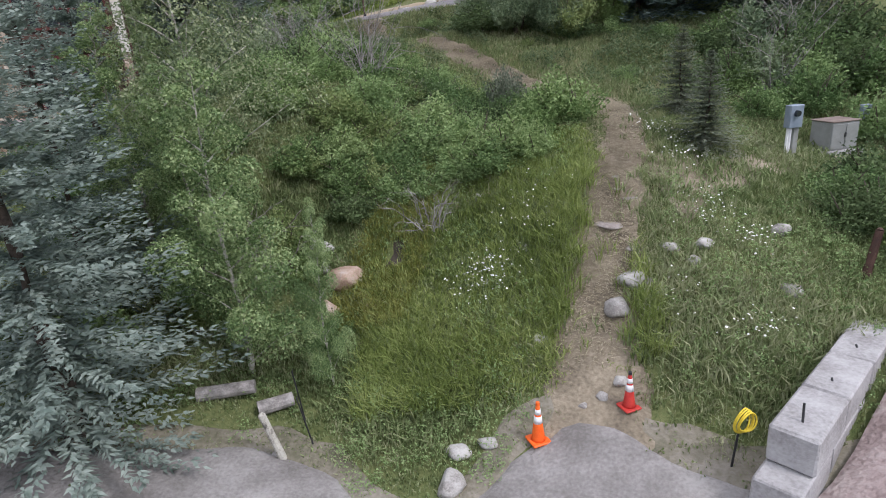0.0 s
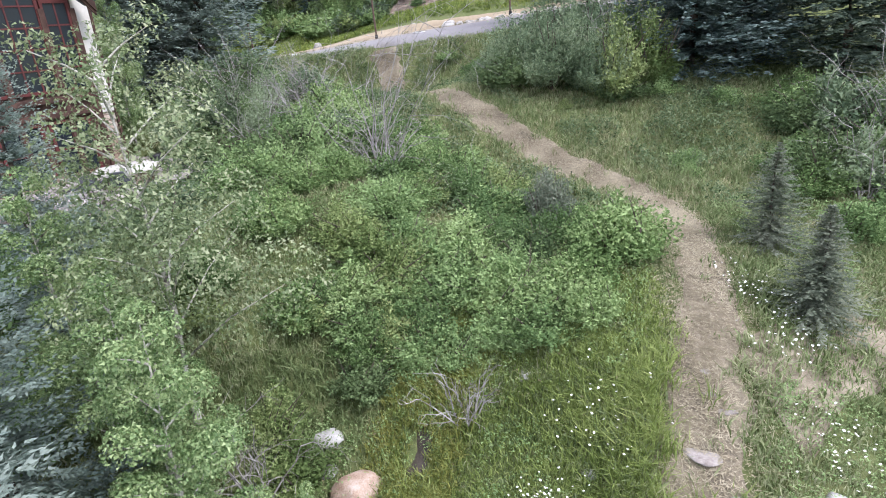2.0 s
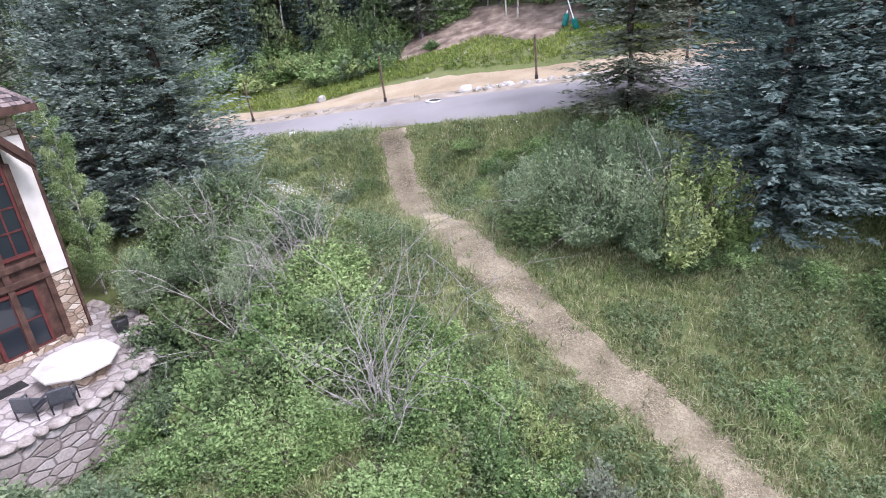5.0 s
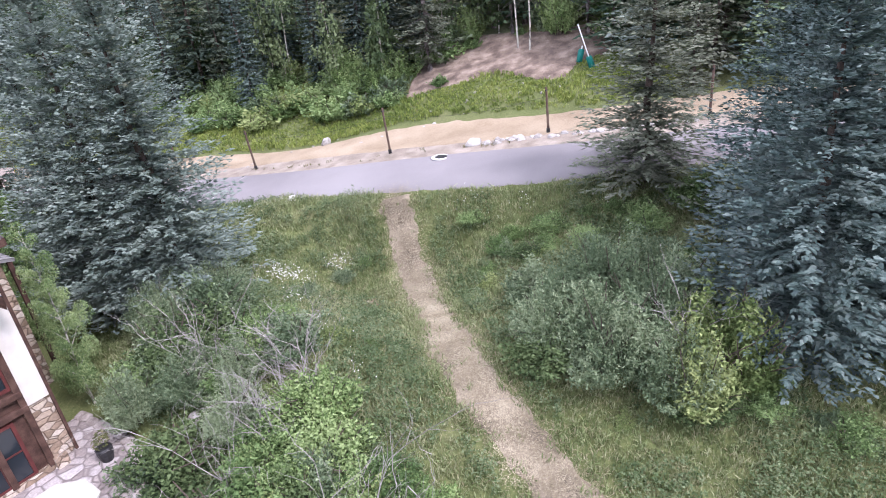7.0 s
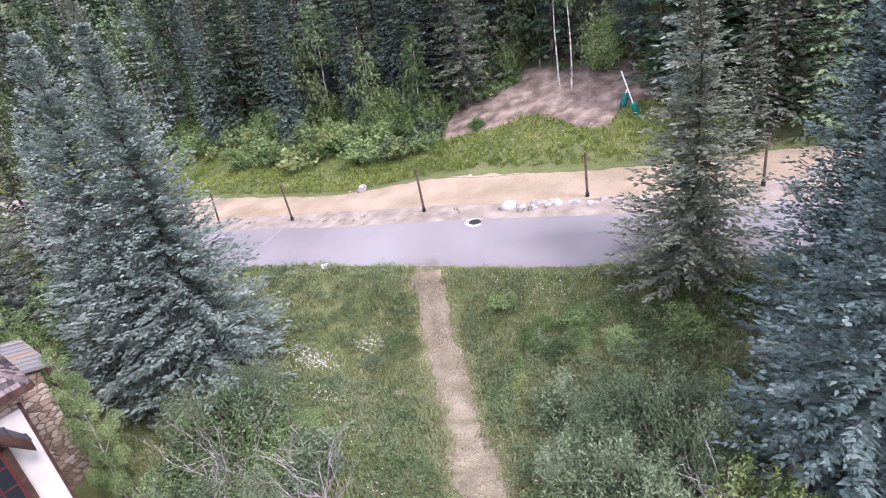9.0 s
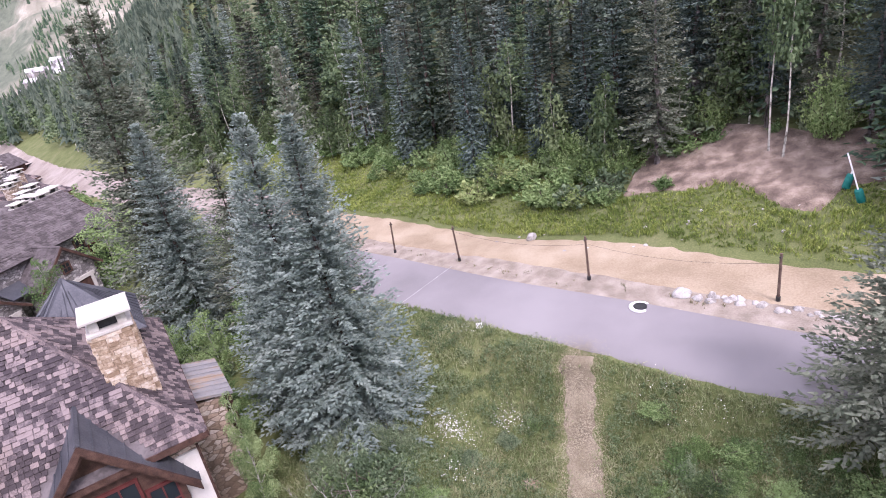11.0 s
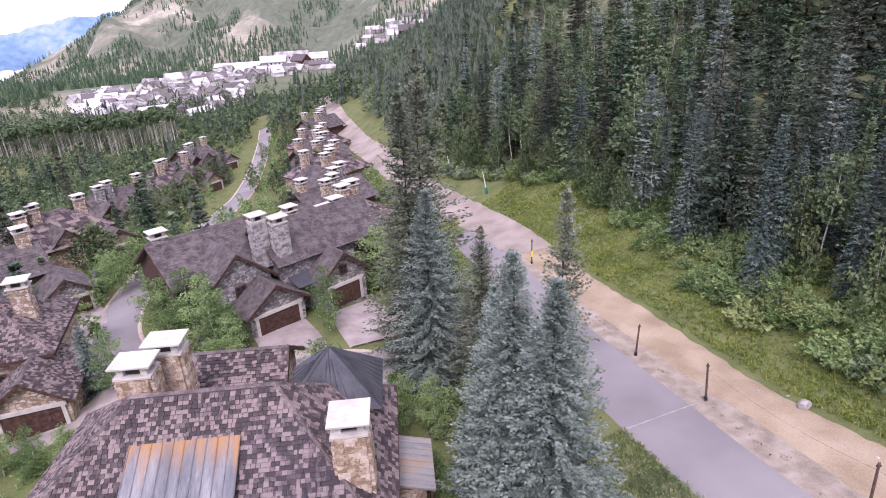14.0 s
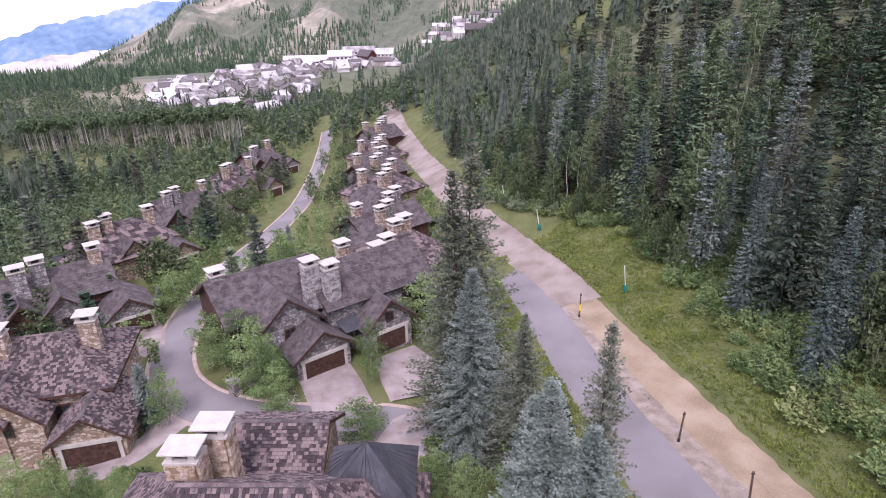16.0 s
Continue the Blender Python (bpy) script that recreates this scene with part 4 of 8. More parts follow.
# -- meadow side --
BLUE_NEAR.plant(-7.8, 10.4, 9.4, 1.15)
BLUE_NEAR.plant(-9.0, 14.0, 8.6, 0.95)
BLUE_NEAR.plant(-10.6, 18.8, 8.0, 0.85)
for x, y, h, w in ((-15.2, 42.8, 17.8, 1.2), (-18.6, 43.3, 18.8, 1.1), (-21.6, 44.6, 15.5, 1.0)):
    BLUE.plant(x, y, h, w, group="blue spruces beside the brown house")
OLIVE.plant(-18.0, 46.2, 20.6, 0.8, label="slender spruce with drooping olive-green boughs")
OLIVE.plant(-29.0, 49.5, 14.7, 1.15, label="brownish spruce behind the blue spruces")
BLUE.plant(-33.4, 48.0, 16.6, 1.1)
SPRUCE.plant(-25.0, 50.0, 10.0, 1.15)
OLIVE.plant(-36.6, 48.2, 23.0, 0.95, label="tall dark spruce beside the row of houses")
OLIVE.plant(-37.4, 50.4, 25.5, 0.92, label="tall dark spruce beside the row of houses")
OLIVE.plant(8.6, 46.4, 13.5, 1.5, label="feathery spruce beside the road")
for x, y, h, w in ((11.2, 35.2, 15.0, 1.35), (14.0, 36.5, 16.5, 1.25), (13.0, 41.0, 16.0, 1.15), (17.0, 33.0, 14.0, 1.2), (17.0, 40.0, 17.0, 1.1), (20.5, 36.0, 16.0, 1.2)):
    (TEAL if x < 15 else SPRUCE).plant(x, y, h, w, group="spruces beside the meadow")
GREY_SHRUB = shrub_kind("grey_shrub", "dark grey-green rounded shrub on thin stems", M_SPRUCE_OLIVE, 117, 260, 22, 0.043)
GREY_SHRUB.plant(2.5, 23.8, 2.4, 0.8)
OLIVE.plant(8.2, 21.0, 3.2, 1.7, label="small feathery spruce beside the footpath")
OLIVE.plant(7.8, 17.9, 3.0, 2.0, label="small bushy spruce beside the footpath")
ASPEN.plant(-5.1, 13.1, 7.2, 0.95)
ASPEN.plant(-6.4, 14.6, 6.4, 1.0)
ASPEN.plant(-3.0, 12.7, 4.6, 0.6)
ASPEN.plant(-8.6, 16.4, 6.6, 1.0)
ASPEN_THIN.plant(-6.9, 17.1, 9.0, 1.0)
ASPEN.plant(-17.4, 36.9, 8.5, 0.6, label="thin pale-barked aspen beside the terrace")

rng = np.random.RandomState(4)
# shrubs: kind, x, y, height, width
for k, x, y, h, w in ((DOGWOOD, 4.0, 20.8, 2.1, 1.25), (DOGWOOD, 2.6, 19.6, 1.6, 1.2), (DOGWOOD, 0.8, 19.6, 1.6, 1.3), (SHRUB, -0.8, 20.6, 1.5, 1.3), (YELLOW, -2.4, 21.4, 1.6, 1.3), (SHRUB, -1.6, 18.6, 1.3, 1.3), (YELLOW, -4.0, 22.4, 1.5, 1.3),
                      (SHRUB, -4.6, 20.0, 1.5, 1.3), (DOGWOOD, -5.8, 22.5, 1.6, 1.3), (YELLOW, -5.0, 17.2, 1.6, 1.0), (YELLOW, -4.5, 16.3, 1.4, 1.3), (SHRUB, 0.6, 22.4, 1.5, 1.3), (SHRUB, -7.6, 20.5, 1.8, 1.3), (WILLOW, -9.6, 23.0, 2.0, 1.2), (SHRUB, -2.6, 24.0, 1.4, 1.4),
                      (SHRUB, -3.7, 28.6, 2.0, 1.2), (SHRUB, -5.6, 27.6, 2.3, 1.2), (SHRUB, -8.0, 27.4, 2.3, 1.25), (SHRUB, -6.8, 25.4, 1.7, 1.3), (DOGWOOD, -4.4, 25.6, 1.4, 1.3), (SHRUB, -10.6, 28.0, 2.2, 1.2), (DOGWOOD, -6.0, 30.4, 2.0, 1.2),
                      (WILLOW_TALL, -9.2, 33.8, 2.9, 0.9), (WILLOW_TALL, -11.6, 35.4, 3.0, 0.9), (WILLOW, -12.6, 32.2, 2.5, 1.1), (WILLOW_TALL, -14.0, 38.6, 3.0, 0.9), (WILLOW, -11.6, 39.0, 2.6, 1.1), (SHRUB, -7.4, 32.4, 2.2, 1.2), (SHRUB, -14.6, 36.4, 2.4, 1.0),
                      (WILLOW_TALL, 4.4, 34.6, 4.3, 1.0), (WILLOW_TALL, 6.4, 33.6, 3.7, 0.9), (WILLOW_TALL, 2.8, 36.2, 3.5, 1.0), (WILLOW_TALL, 5.0, 37.6, 4.2, 1.0), (WILLOW_TALL, 6.2, 35.8, 4.4, 0.9), (YELLOW_TALL, 7.8, 34.0, 4.4, 1.2), (YELLOW_TALL, 7.0, 33.0, 3.8, 1.2), (YELLOW_TALL, 8.9, 33.6, 4.0, 1.1), (WILLOW_TALL, 7.2, 37.2, 3.6, 1.0), (WILLOW, 2.2, 39.4, 2.0, 1.2), (YELLOW_TALL, 6.9, 33.4, 3.4, 0.9),
                      (SHRUB, 9.2, 33.0, 1.2, 1.5), (SHRUB, 11.4, 31.8, 1.1, 1.6), (SHRUB, 13.6, 31.0, 1.2, 1.6), (WILLOW, 14.4, 28.6, 2.8, 1.1), (SHRUB, 15.6, 26.4, 2.8, 1.1), (WILLOW, 13.6, 25.4, 2.2, 1.1), (SHRUB, 17.0, 24.0, 2.6, 1.2),
                      (SHRUB, 13.8, 17.2, 2.1, 1.1), (SHRUB, 12.6, 15.2, 2.0, 1.2), (YELLOW, 11.4, 13.6, 1.7, 1.1), (SHRUB, 10.8, 15.6, 1.6, 1.2), (SHRUB, 15.0, 20.8, 2.0, 1.2), (SHRUB, 11.8, 22.6, 1.6, 1.3), (SHRUB, 14.0, 23.0, 2.2, 1.1),
                      (SHRUB, -8.6, 13.0, 1.6, 1.2), (SHRUB, -10.4, 16.2, 2.6, 1.2), (SHRUB, -12.4, 20.0, 2.8, 1.2), (WILLOW, -14.0, 24.4, 2.8, 1.2), (YELLOW, -6.6, 14.4, 1.5, 1.0), (SHRUB, -3.4, 14.0, 1.0, 1.3), (SHRUB, -11.0, 12.4, 1.8, 1.2),
                      (SHRUB, 8.0, 43.6, 1.8, 1.3), (SHRUB, 5.2, 43.4, 1.3, 1.4), (SHRUB, 10.6, 44.6, 2.0, 1.3), (DOGWOOD, 1.8, 46.0, 0.9, 1.6), (DOGWOOD, 0.4, 43.6, 0.8, 1.6), (WILLOW, -15.0, 41.4, 1.8, 1.2), (SHRUB, -21.5, 45.6, 2.4, 1.2), (DOGWOOD, -23.6, 42.6, 2.6, 1.0)):
    k.plant(x, y, h, w)
YELLOW_TALL.plant(8.4, 33.4, 3.3, 0.8)
for x, y, h, w in ((12.5, 26.0, 2.4, 1.3), (15.2, 26.8, 2.8, 1.3), (16.7, 25.2, 2.6, 1.3), (13.7, 29.2, 2.2, 1.4), (18.6, 28.8, 3.2, 1.2), (10.4, 14.6, 1.7, 1.2), (12.0, 16.4, 2.0, 1.3), (11.2, 12.8, 1.9, 1.2), (13.2, 14.0, 2.4, 1.2), (-1.4, 19.4, 1.1, 1.3), (-3.0, 18.2, 1.3, 1.3), (-6.8, 27.0, 2.3, 1.3), (-4.8, 28.4, 2.1, 1.3), (1.6, 21.4, 1.5, 1.3)):
    DARK_SHRUB.plant(x, y, h, w)
# tall willow thicket between terrace and footpath
for k, x, y, h, w in ((WILLOW_TALL, -14.8, 40.0, 3.2, 1.0), (WILLOW_TALL, -12.2, 41.2, 2.6, 1.0), (DARK_SHRUB, -11.2, 38.0, 2.4, 1.5), (WILLOW_TALL, -14.4, 35.4, 3.0, 0.9), (DARK_SHRUB, -11.4, 33.2, 2.6, 1.5), (WILLOW_TALL, -9.6, 35.8, 2.5, 1.0),
                      (DOGWOOD, -6.1, 33.8, 2.3, 1.4), (DOGWOOD, -5.2, 32.2, 2.0, 1.4), (SHRUB, -7.6, 30.4, 2.4, 1.4), (DARK_SHRUB, -9.6, 30.2, 2.4, 1.5), (WILLOW_TALL, -12.4, 31.0, 2.6, 1.0), (DOGWOOD, -3.9, 30.4, 1.6, 1.4), (WILLOW, -7.9, 37.0, 1.9, 1.4), (DARK_SHRUB, -5.6, 30.0, 1.9, 1.4),
                      (DARK_SHRUB, -13.2, 37.6, 2.6, 1.4), (YELLOW, -3.4, 22.0, 1.7, 1.3), (YELLOW, -2.0, 21.0, 1.6, 1.2), (DARK_SHRUB, 2.6, 35.2, 2.2, 1.5), (DARK_SHRUB, 7.4, 33.0, 1.6, 1.5), (SHRUB, 1.0, 45.4, 1.1, 1.7), (SHRUB, 3.6, 45.6, 1.2, 1.7), (DARK_SHRUB, 2.4, 43.8, 1.1, 1.7), (SHRUB, -0.4, 47.6, 0.9, 1.7)):
    k.plant(x, y, h, w, group="thicket below the brown house" if x < -5 else "shrubs in the meadow")
# the thicket between creek and path
for i in range(160):
    y = rng.uniform(18.2, 31.0)
    edge = float(np.interp(y, [18, 21, 23, 26, 28.3, 30.2, 33], [4.0, 5.2, 5.7, 5.2, 3.2, 1.1, -0.6]))
    x = edge - 1.3 - abs(rng.normal(0, 5.2))
    if x > -13 and not (y > 27 and x > edge - 3.2) and not (x > 2 and y > 23):
        (SHRUB, DOGWOOD, SHRUB, DOGWOOD, SHRUB, YELLOW, SHRUB)[i % 7].plant(x, y, rng.uniform(0.8, 1.6), rng.uniform(1.15, 1.6), group="thicket between the creek and the footpath")
for i in range(44):
    x, y = rng.uniform(-15, -5), rng.uniform(27, 41)
    if x < -8 or y < 34:
        (SHRUB, WILLOW, DOGWOOD)[i % 3].plant(x, y, rng.uniform(1.0, 2.0), rng.uniform(1.1, 1.5), group="thicket below the brown house") if not (x < -11 and y < 36) else None
for i in range(24):
    x, y = rng.uniform(9, 20), rng.uniform(12.5, 32)
    if not (7 < x < 15.5 and 15.5 < y < 22.5):
        (SHRUB, SHRUB, WILLOW, DOGWOOD)[i % 4].plant(x, y, rng.uniform(1.0, 2.2), rng.uniform(1.1, 1.5), group="shrubs beside the transformer box")
# low bushes scattered in the meadow
for i in range(96):
    x, y = rng.uniform(-14, 12), rng.uniform(26, 50)
    mid = float(np.interp(y, [24, 28, 31, 33, 37, 42, 50], [6.4, 4.4, 2.2, 0.6, -1.6, -2.8, -5.2]))
    if abs(x - mid) > (2.9 if 27 < y < 37 else 1.9) and not (x < -11 and y < 37) and y < 47 - 0.2 * max(x, 0):
        (WILLOW, SHRUB, SHRUB, YELLOW, DOGWOOD)[i % 5].plant(x, y, rng.uniform(0.45, 1.0), rng.uniform(1.1, 1.7), label="low bush among the meadow grass", group="low bushes in the meadow")
# ---- the wooded slope above the track ----
def wood_edge(x):
    """The lower edge of the wood, by how far along the track one stands."""
    return float(np.interp(x, [-260, -185, -130, -106, -88, -73, -60, -50, -36, -24, -16, -8, 0, 12, 30, 60], [147, 119, 101, 94, 91, 91, 91.5, 89, 84.5, 79, 76.5, 74.5, 75.5, 74, 64, 60]))


rng = np.random.RandomState(12)
for x, y, h in ((-23.1, 76.6, 15.5), (-34.2, 82.0, 15.5), (-15.8, 77.0, 14.5), (-11.0, 76.4, 15.0), (-44.0, 89.6, 13.0), (-58.5, 91.5, 15.0), (-60.6, 92.6, 12.5), (-20.0, 80.6, 14.0), (-8.0, 74.6, 15.5)):
    SPIRE.plant(x, y, h, group="spire-shaped firs at the edge of the wood")
BARE_FOOT = Kind("spruce", "grey-green spruce with dead lower boughs on a bare trunk", [conifer_mesh("crown", m, 35 + i, 15, 2.6, 46, 11, 30, 0.30, 0.16 + 0.06 * i, 0.80, 0.36, 0.14, 0.26, 0.9, 0.13, 0.0, 0.40, 0.4) for i, m in enumerate((M_SPRUCE_OLIVE, M_SPIRE))], [trunk_mesh("trunk", M_GREY_BARK, 14.2, 0.24, 3)], 15)


def dead_boughs(seed, top=5.2, reach=1.5):
    """Thin broken boughs that droop from the bare foot of a spruce."""
    rng = np.random.RandomState(seed)
    out = []
    for i in range(46):
        z, a, ln = rng.uniform(0.9, top), rng.uniform(0, 6.283), reach * rng.uniform(0.4, 1.15)
        pts = [Vector((math.cos(a + 0.12 * k) * ln * k / 3, math.sin(a + 0.12 * k) * ln * k / 3, z - 0.10 * ln * k - 0.05 * ln * k * k / 3)) for k in range(4)]
        out.append(chain(pts, [0.022, 0.016, 0.010, 0.004], 4))
        for k in (1, 2):
            b = a + rng.choice([-0.9, 0.9])
            out.append(chain([pts[k], pts[k] + Vector((math.cos(b), math.sin(b), -0.35)) * ln * 0.35], [0.009, 0.003], 3))
    return mesh_of("dead_boughs", *merge(out), M_GREY_BARK)


DEAD_FOOT = [dead_boughs(q) for q in (3, 4)]
for i, (x, y, h, w) in enumerate(((-4.3, 72.4, 16.0, 1.15), (-2.2, 78.0, 18.0, 1.0), (1.8, 76.6, 18.0, 1.0), (3.4, 74.4, 15.0, 0.8), (6.4, 73.8, 17.0, 0.85), (9.6, 70.8, 15.0, 0.85))):
    e = BARE_FOOT.plant(x, y, h, w, group="bare-footed spruces above the bank")
    new("dead_boughs", DEAD_FOOT[i % 2]).parent = e
for x, y, h in ((3.7, 71.4, 14), (4.6, 70.4, 14), (-0.4, 77.6, 13), (-42.6, 87.2, 12), (-47.5, 88.6, 9)):
    ASPEN_TALL.plant(x, y, h, 0.55, label="bare-trunked aspen at the edge of the wood")
strip("forest_floor", [(x, wood_edge(x) + (1.5 if x < -10 else -2.5)) for x in range(40, -150, -6)], [(x + 4, wood_edge(x) + 130) for x in range(40, -150, -6)], 0.12, M_LITTER, "dark needle litter under the wood", "forest floor", 24, 0.3, 1.0)
spots = []
TRACK_XY = np.asarray(TRACK)[:, :2]


def near_track(x, y, d):
    return float(((TRACK_XY[:, 0] - x) ** 2 + (TRACK_XY[:, 1] - y) ** 2).min()) < d * d


def clear_of(x, y, d):
    for a, b in spots:
        if (a - x) ** 2 + (b - y) ** 2 < d * d:
            return False
    spots.append((x, y))
    return True


n = 0
while n < 460:
    x = rng.uniform(-150, 40)
    e = wood_edge(x)
    y = e + 70 * rng.beta(1.0, 2.4)
    if not clear_of(x, y, 2.5 + 0.012 * abs(y - e)):
        n += 0.02
        continue
    n += 1
    q = rng.uniform()
    low = float(np.interp(x, [-150, -95, -60, -40], [0.52, 0.72, 0.95, 1.0]))
    aspen_belt = x < -46
    if q < (0.32 if aspen_belt or y > e + 18 else 0.10):
        ASPEN_TALL.plant(x, y, low * rng.uniform(10, 15), rng.uniform(0.8, 1.2), group="aspens in the wood")
    elif q < 0.30 and y < e + 14:
        SPIRE.plant(x, y, low * rng.uniform(10, 16), rng.uniform(0.85, 1.15), group="firs in the wood")
    else:
        (BACK if y > e + 26 else MID if q < 0.75 else MID_FIR).plant(x, y, low * rng.uniform(11, 21), rng.uniform(0.75, 1.1), group="spruces in the wood")
# more of the wood where it thins out down the valley
for i in range(60):
    x = rng.uniform(-150, -48)
    y = wood_edge(x) + 62 * rng.beta(1.0, 1.7)
    low = float(np.interp(x, [-150, -95, -60], [0.52, 0.72, 0.95]))
    (BACK if i % 3 else ASPEN_LOW).plant(x, y, low * (rng.uniform(10, 17) if i % 3 else rng.uniform(6, 9)), rng.uniform(0.9, 1.2), label="" if i % 3 else "green aspen in the wood on the slope", group="trees down the valley")
# undergrowth along the edge of the wood, thick on the bank opposite the brown house
for i in range(290):
    x = rng.uniform(-100, 14)
    y = wood_edge(x) - rng.uniform(-2, 3.0 if x < -45 else 6.5 if x > -34 else 5.0)
    if (x < -3 or y > 73) and not near_track(x, y, 4.0):
        (FAR_SHRUB, FAR_SHRUB, FAR_DOGWOOD, FAR_YELLOW, FAR_SHRUB, FAR_WILLOW)[rng.randint(6)].plant(x, y, rng.uniform(0.8, 2.6), rng.uniform(1.1, 1.7), group="undergrowth below the wood")
for i in range(60):
    x = rng.uniform(-100, 10)
    y = wood_edge(x) + rng.uniform(-3, 5)
    if not near_track(x, y, 5.0) and (x < -5 or y > 74):
        ASPEN_LOW.plant(x, y, rng.uniform(4, 9), rng.uniform(0.6, 0.9), label="young green aspen at the edge of the wood", group="young aspens at the edge of the wood")
# the wood beyond the road, east of the bare bank
for x, y, h in ((12.5, 64.5, 15), (15, 67, 16), (18, 63, 16), (20.5, 66, 17), (23, 61, 15), (13.5, 69.5, 16), (16.5, 60.5, 13), (26, 64, 17), (19, 59, 12), (24, 57.5, 14), (28, 58, 15), (11.2, 68, 14), (22, 70, 17), (16, 72, 16), (30, 62, 16), (14.6, 58.6, 9)):
    (MID if h % 2 else MID_FIR).plant(x, y, h, 1.15, group="spruces beyond the road")
for x, y, h, w in ((-0.5, 75.4, 4.4, 1.0), (-7.2, 72.0, 4.2, 1.0), (-11.4, 73.4, 4.6, 0.9), (-12.8, 74.6, 5.0, 0.9), (7.4, 71.8, 6.5, 0.8), (11.2, 69.4, 3.2, 1.0), (-9.2, 71.4, 3.6, 1.1)):
    BUSH_TALL.plant(x, y, h, w, label="bright green young aspen thicket below the wood")


def far_wood(name, label, count, place, mats, hts, seed, tris=5):
    """Distant trees as one mesh: ragged tiers of boughs."""
    rng = np.random.RandomState(seed)
    v, f = [], []
    made = 0
    while made < count:
        x, y = place(rng)
        h = rng.uniform(*hts)
        r = h * rng.uniform(0.13, 0.19)
        z = gz(x, y)
        tiers = tris
        for k in range(tiers):
            t0 = k / tiers
            zc = z + h * (0.10 + 0.9 * t0)
            rr = r * (1 - t0) ** 0.85 + 0.12
            n = 7
            a0 = rng.uniform(0, 6.28)
            o = len(v)
            v.append((x, y, zc + h * 0.9 / tiers * 1.5))
            for q in range(n * 2):
                a = a0 + 6.283 * q / (n * 2)
                q_r = rr * (rng.uniform(0.85, 1.15) if q % 2 == 0 else rng.uniform(0.45, 0.65))
                v.append((x + q_r * math.cos(a), y + q_r * math.sin(a), zc - (0.06 * h if q % 2 == 0 else -0.02 * h) * rng.uniform(0.5, 1.2)))
            f += [(o, o + 1 + q, o + 1 + (q + 1) % (n * 2)) for q in range(n * 2)]
        made += 1
    ob = piece(name, v, f, mats, None)
    return tagged(ob, label, "woods", kind="stuff")


def in_grove(x, y):
    a, r = math.degrees(math.atan2(-1 - x, y - 28)), math.hypot(x + 1, y - 28)
    return 79 < a < 99 and 240 < r < 355


def slope_place(rng):
    while True:
        x = rng.uniform(-560, 120)
        y = wood_edge(max(x, -260)) + 30 + (0 if x > -260 else (-260 - x) * 0.42) + 330 * rng.beta(1.0, 2.0)
        if x < -150 or y > wood_edge(x) + 55:
            return x, y


far_wood("far_spruce_wood", "dark conifer wood climbing the far hillside", 2300, slope_place, M_SPRUCE, (9, 15), 21)


def left_place(rng):
    while True:
        x, y = rng.uniform(-420, -150), rng.uniform(-140, 70)
        if y < 0.30 * (-x - 150) - 8 and y < 62 and not in_grove(x, y):
            return x, y


far_wood("valley_spruce_wood", "mixed conifer wood across the valley", 520, left_place, M_SPRUCE, (9, 16), 22)


def polar(a, r):
    """A place by heading and distance from over the houses."""
    return -1 - r * math.sin(radians(a)), 28 + r * math.cos(radians(a))


def valley_place(rng):
    while True:
        a, r = rng.uniform(61, 100), rng.uniform(225, 560)
        if r > 470 and 64 < a < 92 and rng.uniform() < 0.75:
            continue
        x, y = polar(a, r)
        if abs(y - (31 + 0.42 * (-x - 70))) < 5 or in_grove(x, y):
            continue
        return x, y


def clump_wood(name, label, count, place, mat, hts, seed, leaves=34, size=0.75):
    """Distant broadleaf trees as one mesh of leaf clumps."""
    rng = np.random.RandomState(seed)
    lumps = []
    for i in range(count):
        x, y = place(rng)
        z, h = gz(x, y), rng.uniform(*hts)
        for k in range(4):
            lumps.append((x + rng.uniform(-0.16, 0.16) * h, y + rng.uniform(-0.16, 0.16) * h, z + h * (0.25 + 0.2 * k), h * (0.22 - 0.03 * k)))
    return tagged(new(name, leaf_cloud(name, mat, seed, lumps, count * leaves, size)), label, "woods", kind="stuff")


clump_wood("valley_woods", "green aspen woods on the valley floor before the village", 2100, valley_place, M_ASPEN_FAR, (6, 10), 26)
far_wood("valley_conifers", "dark conifers on the valley floor before the village", 420, valley_place, M_SPRUCE, (7, 13), 27, 4)


def mountain_place(rng):
    while True:
        a, r = rng.uniform(40, 102), rng.uniform(560, 2100)
        x, y = polar(a, r)
        if noise.noise(Vector((x / 150, y / 150, 3))) > 0.02 - 0.30 * (r < 1250) + 0.1 * (r > 1700):
            if not (r < np.interp(a, [62, 66, 72, 80, 88, 91], [900, 880, 820, 680, 580, 520]) and 62 < a < 91):
                return x, y


far_wood("mountain_woods", "scattered dark woods on the far mountainside", 13000, mountain_place, M_FIR, (8, 14), 23, 2)


def grove_spot(rng):
    a = rng.uniform(80, 97)
    return a, np.interp(a, [80, 88, 97], [262, 300, 330]) + rng.uniform(0, 30)


def grove(name, label, count, place, seed):
    """White trunks of a dense aspen grove, as one mesh."""
    rng = np.random.RandomState(seed)
    rows = []
    for i in range(count):
        x, y = place(rng)
        z, h = gz(x, y), rng.uniform(12, 15)
        rows.append(chain([(x, y, z - 0.3), (x + rng.uniform(-0.4, 0.4), y, z + h)], [0.15, 0.09], 4))
    return tagged(piece(name, *merge(rows), M_WHITE_BARK), label, "trunks", kind="stuff")


clump_wood("valley_aspen_wood", "pale green aspen wood across the valley", 900, left_place, M_ASPEN_FAR, (7, 11), 24)
grove("aspen_trunks", "white trunks of a dense aspen grove across the valley", 300, lambda r: polar(*grove_spot(r)), 41)


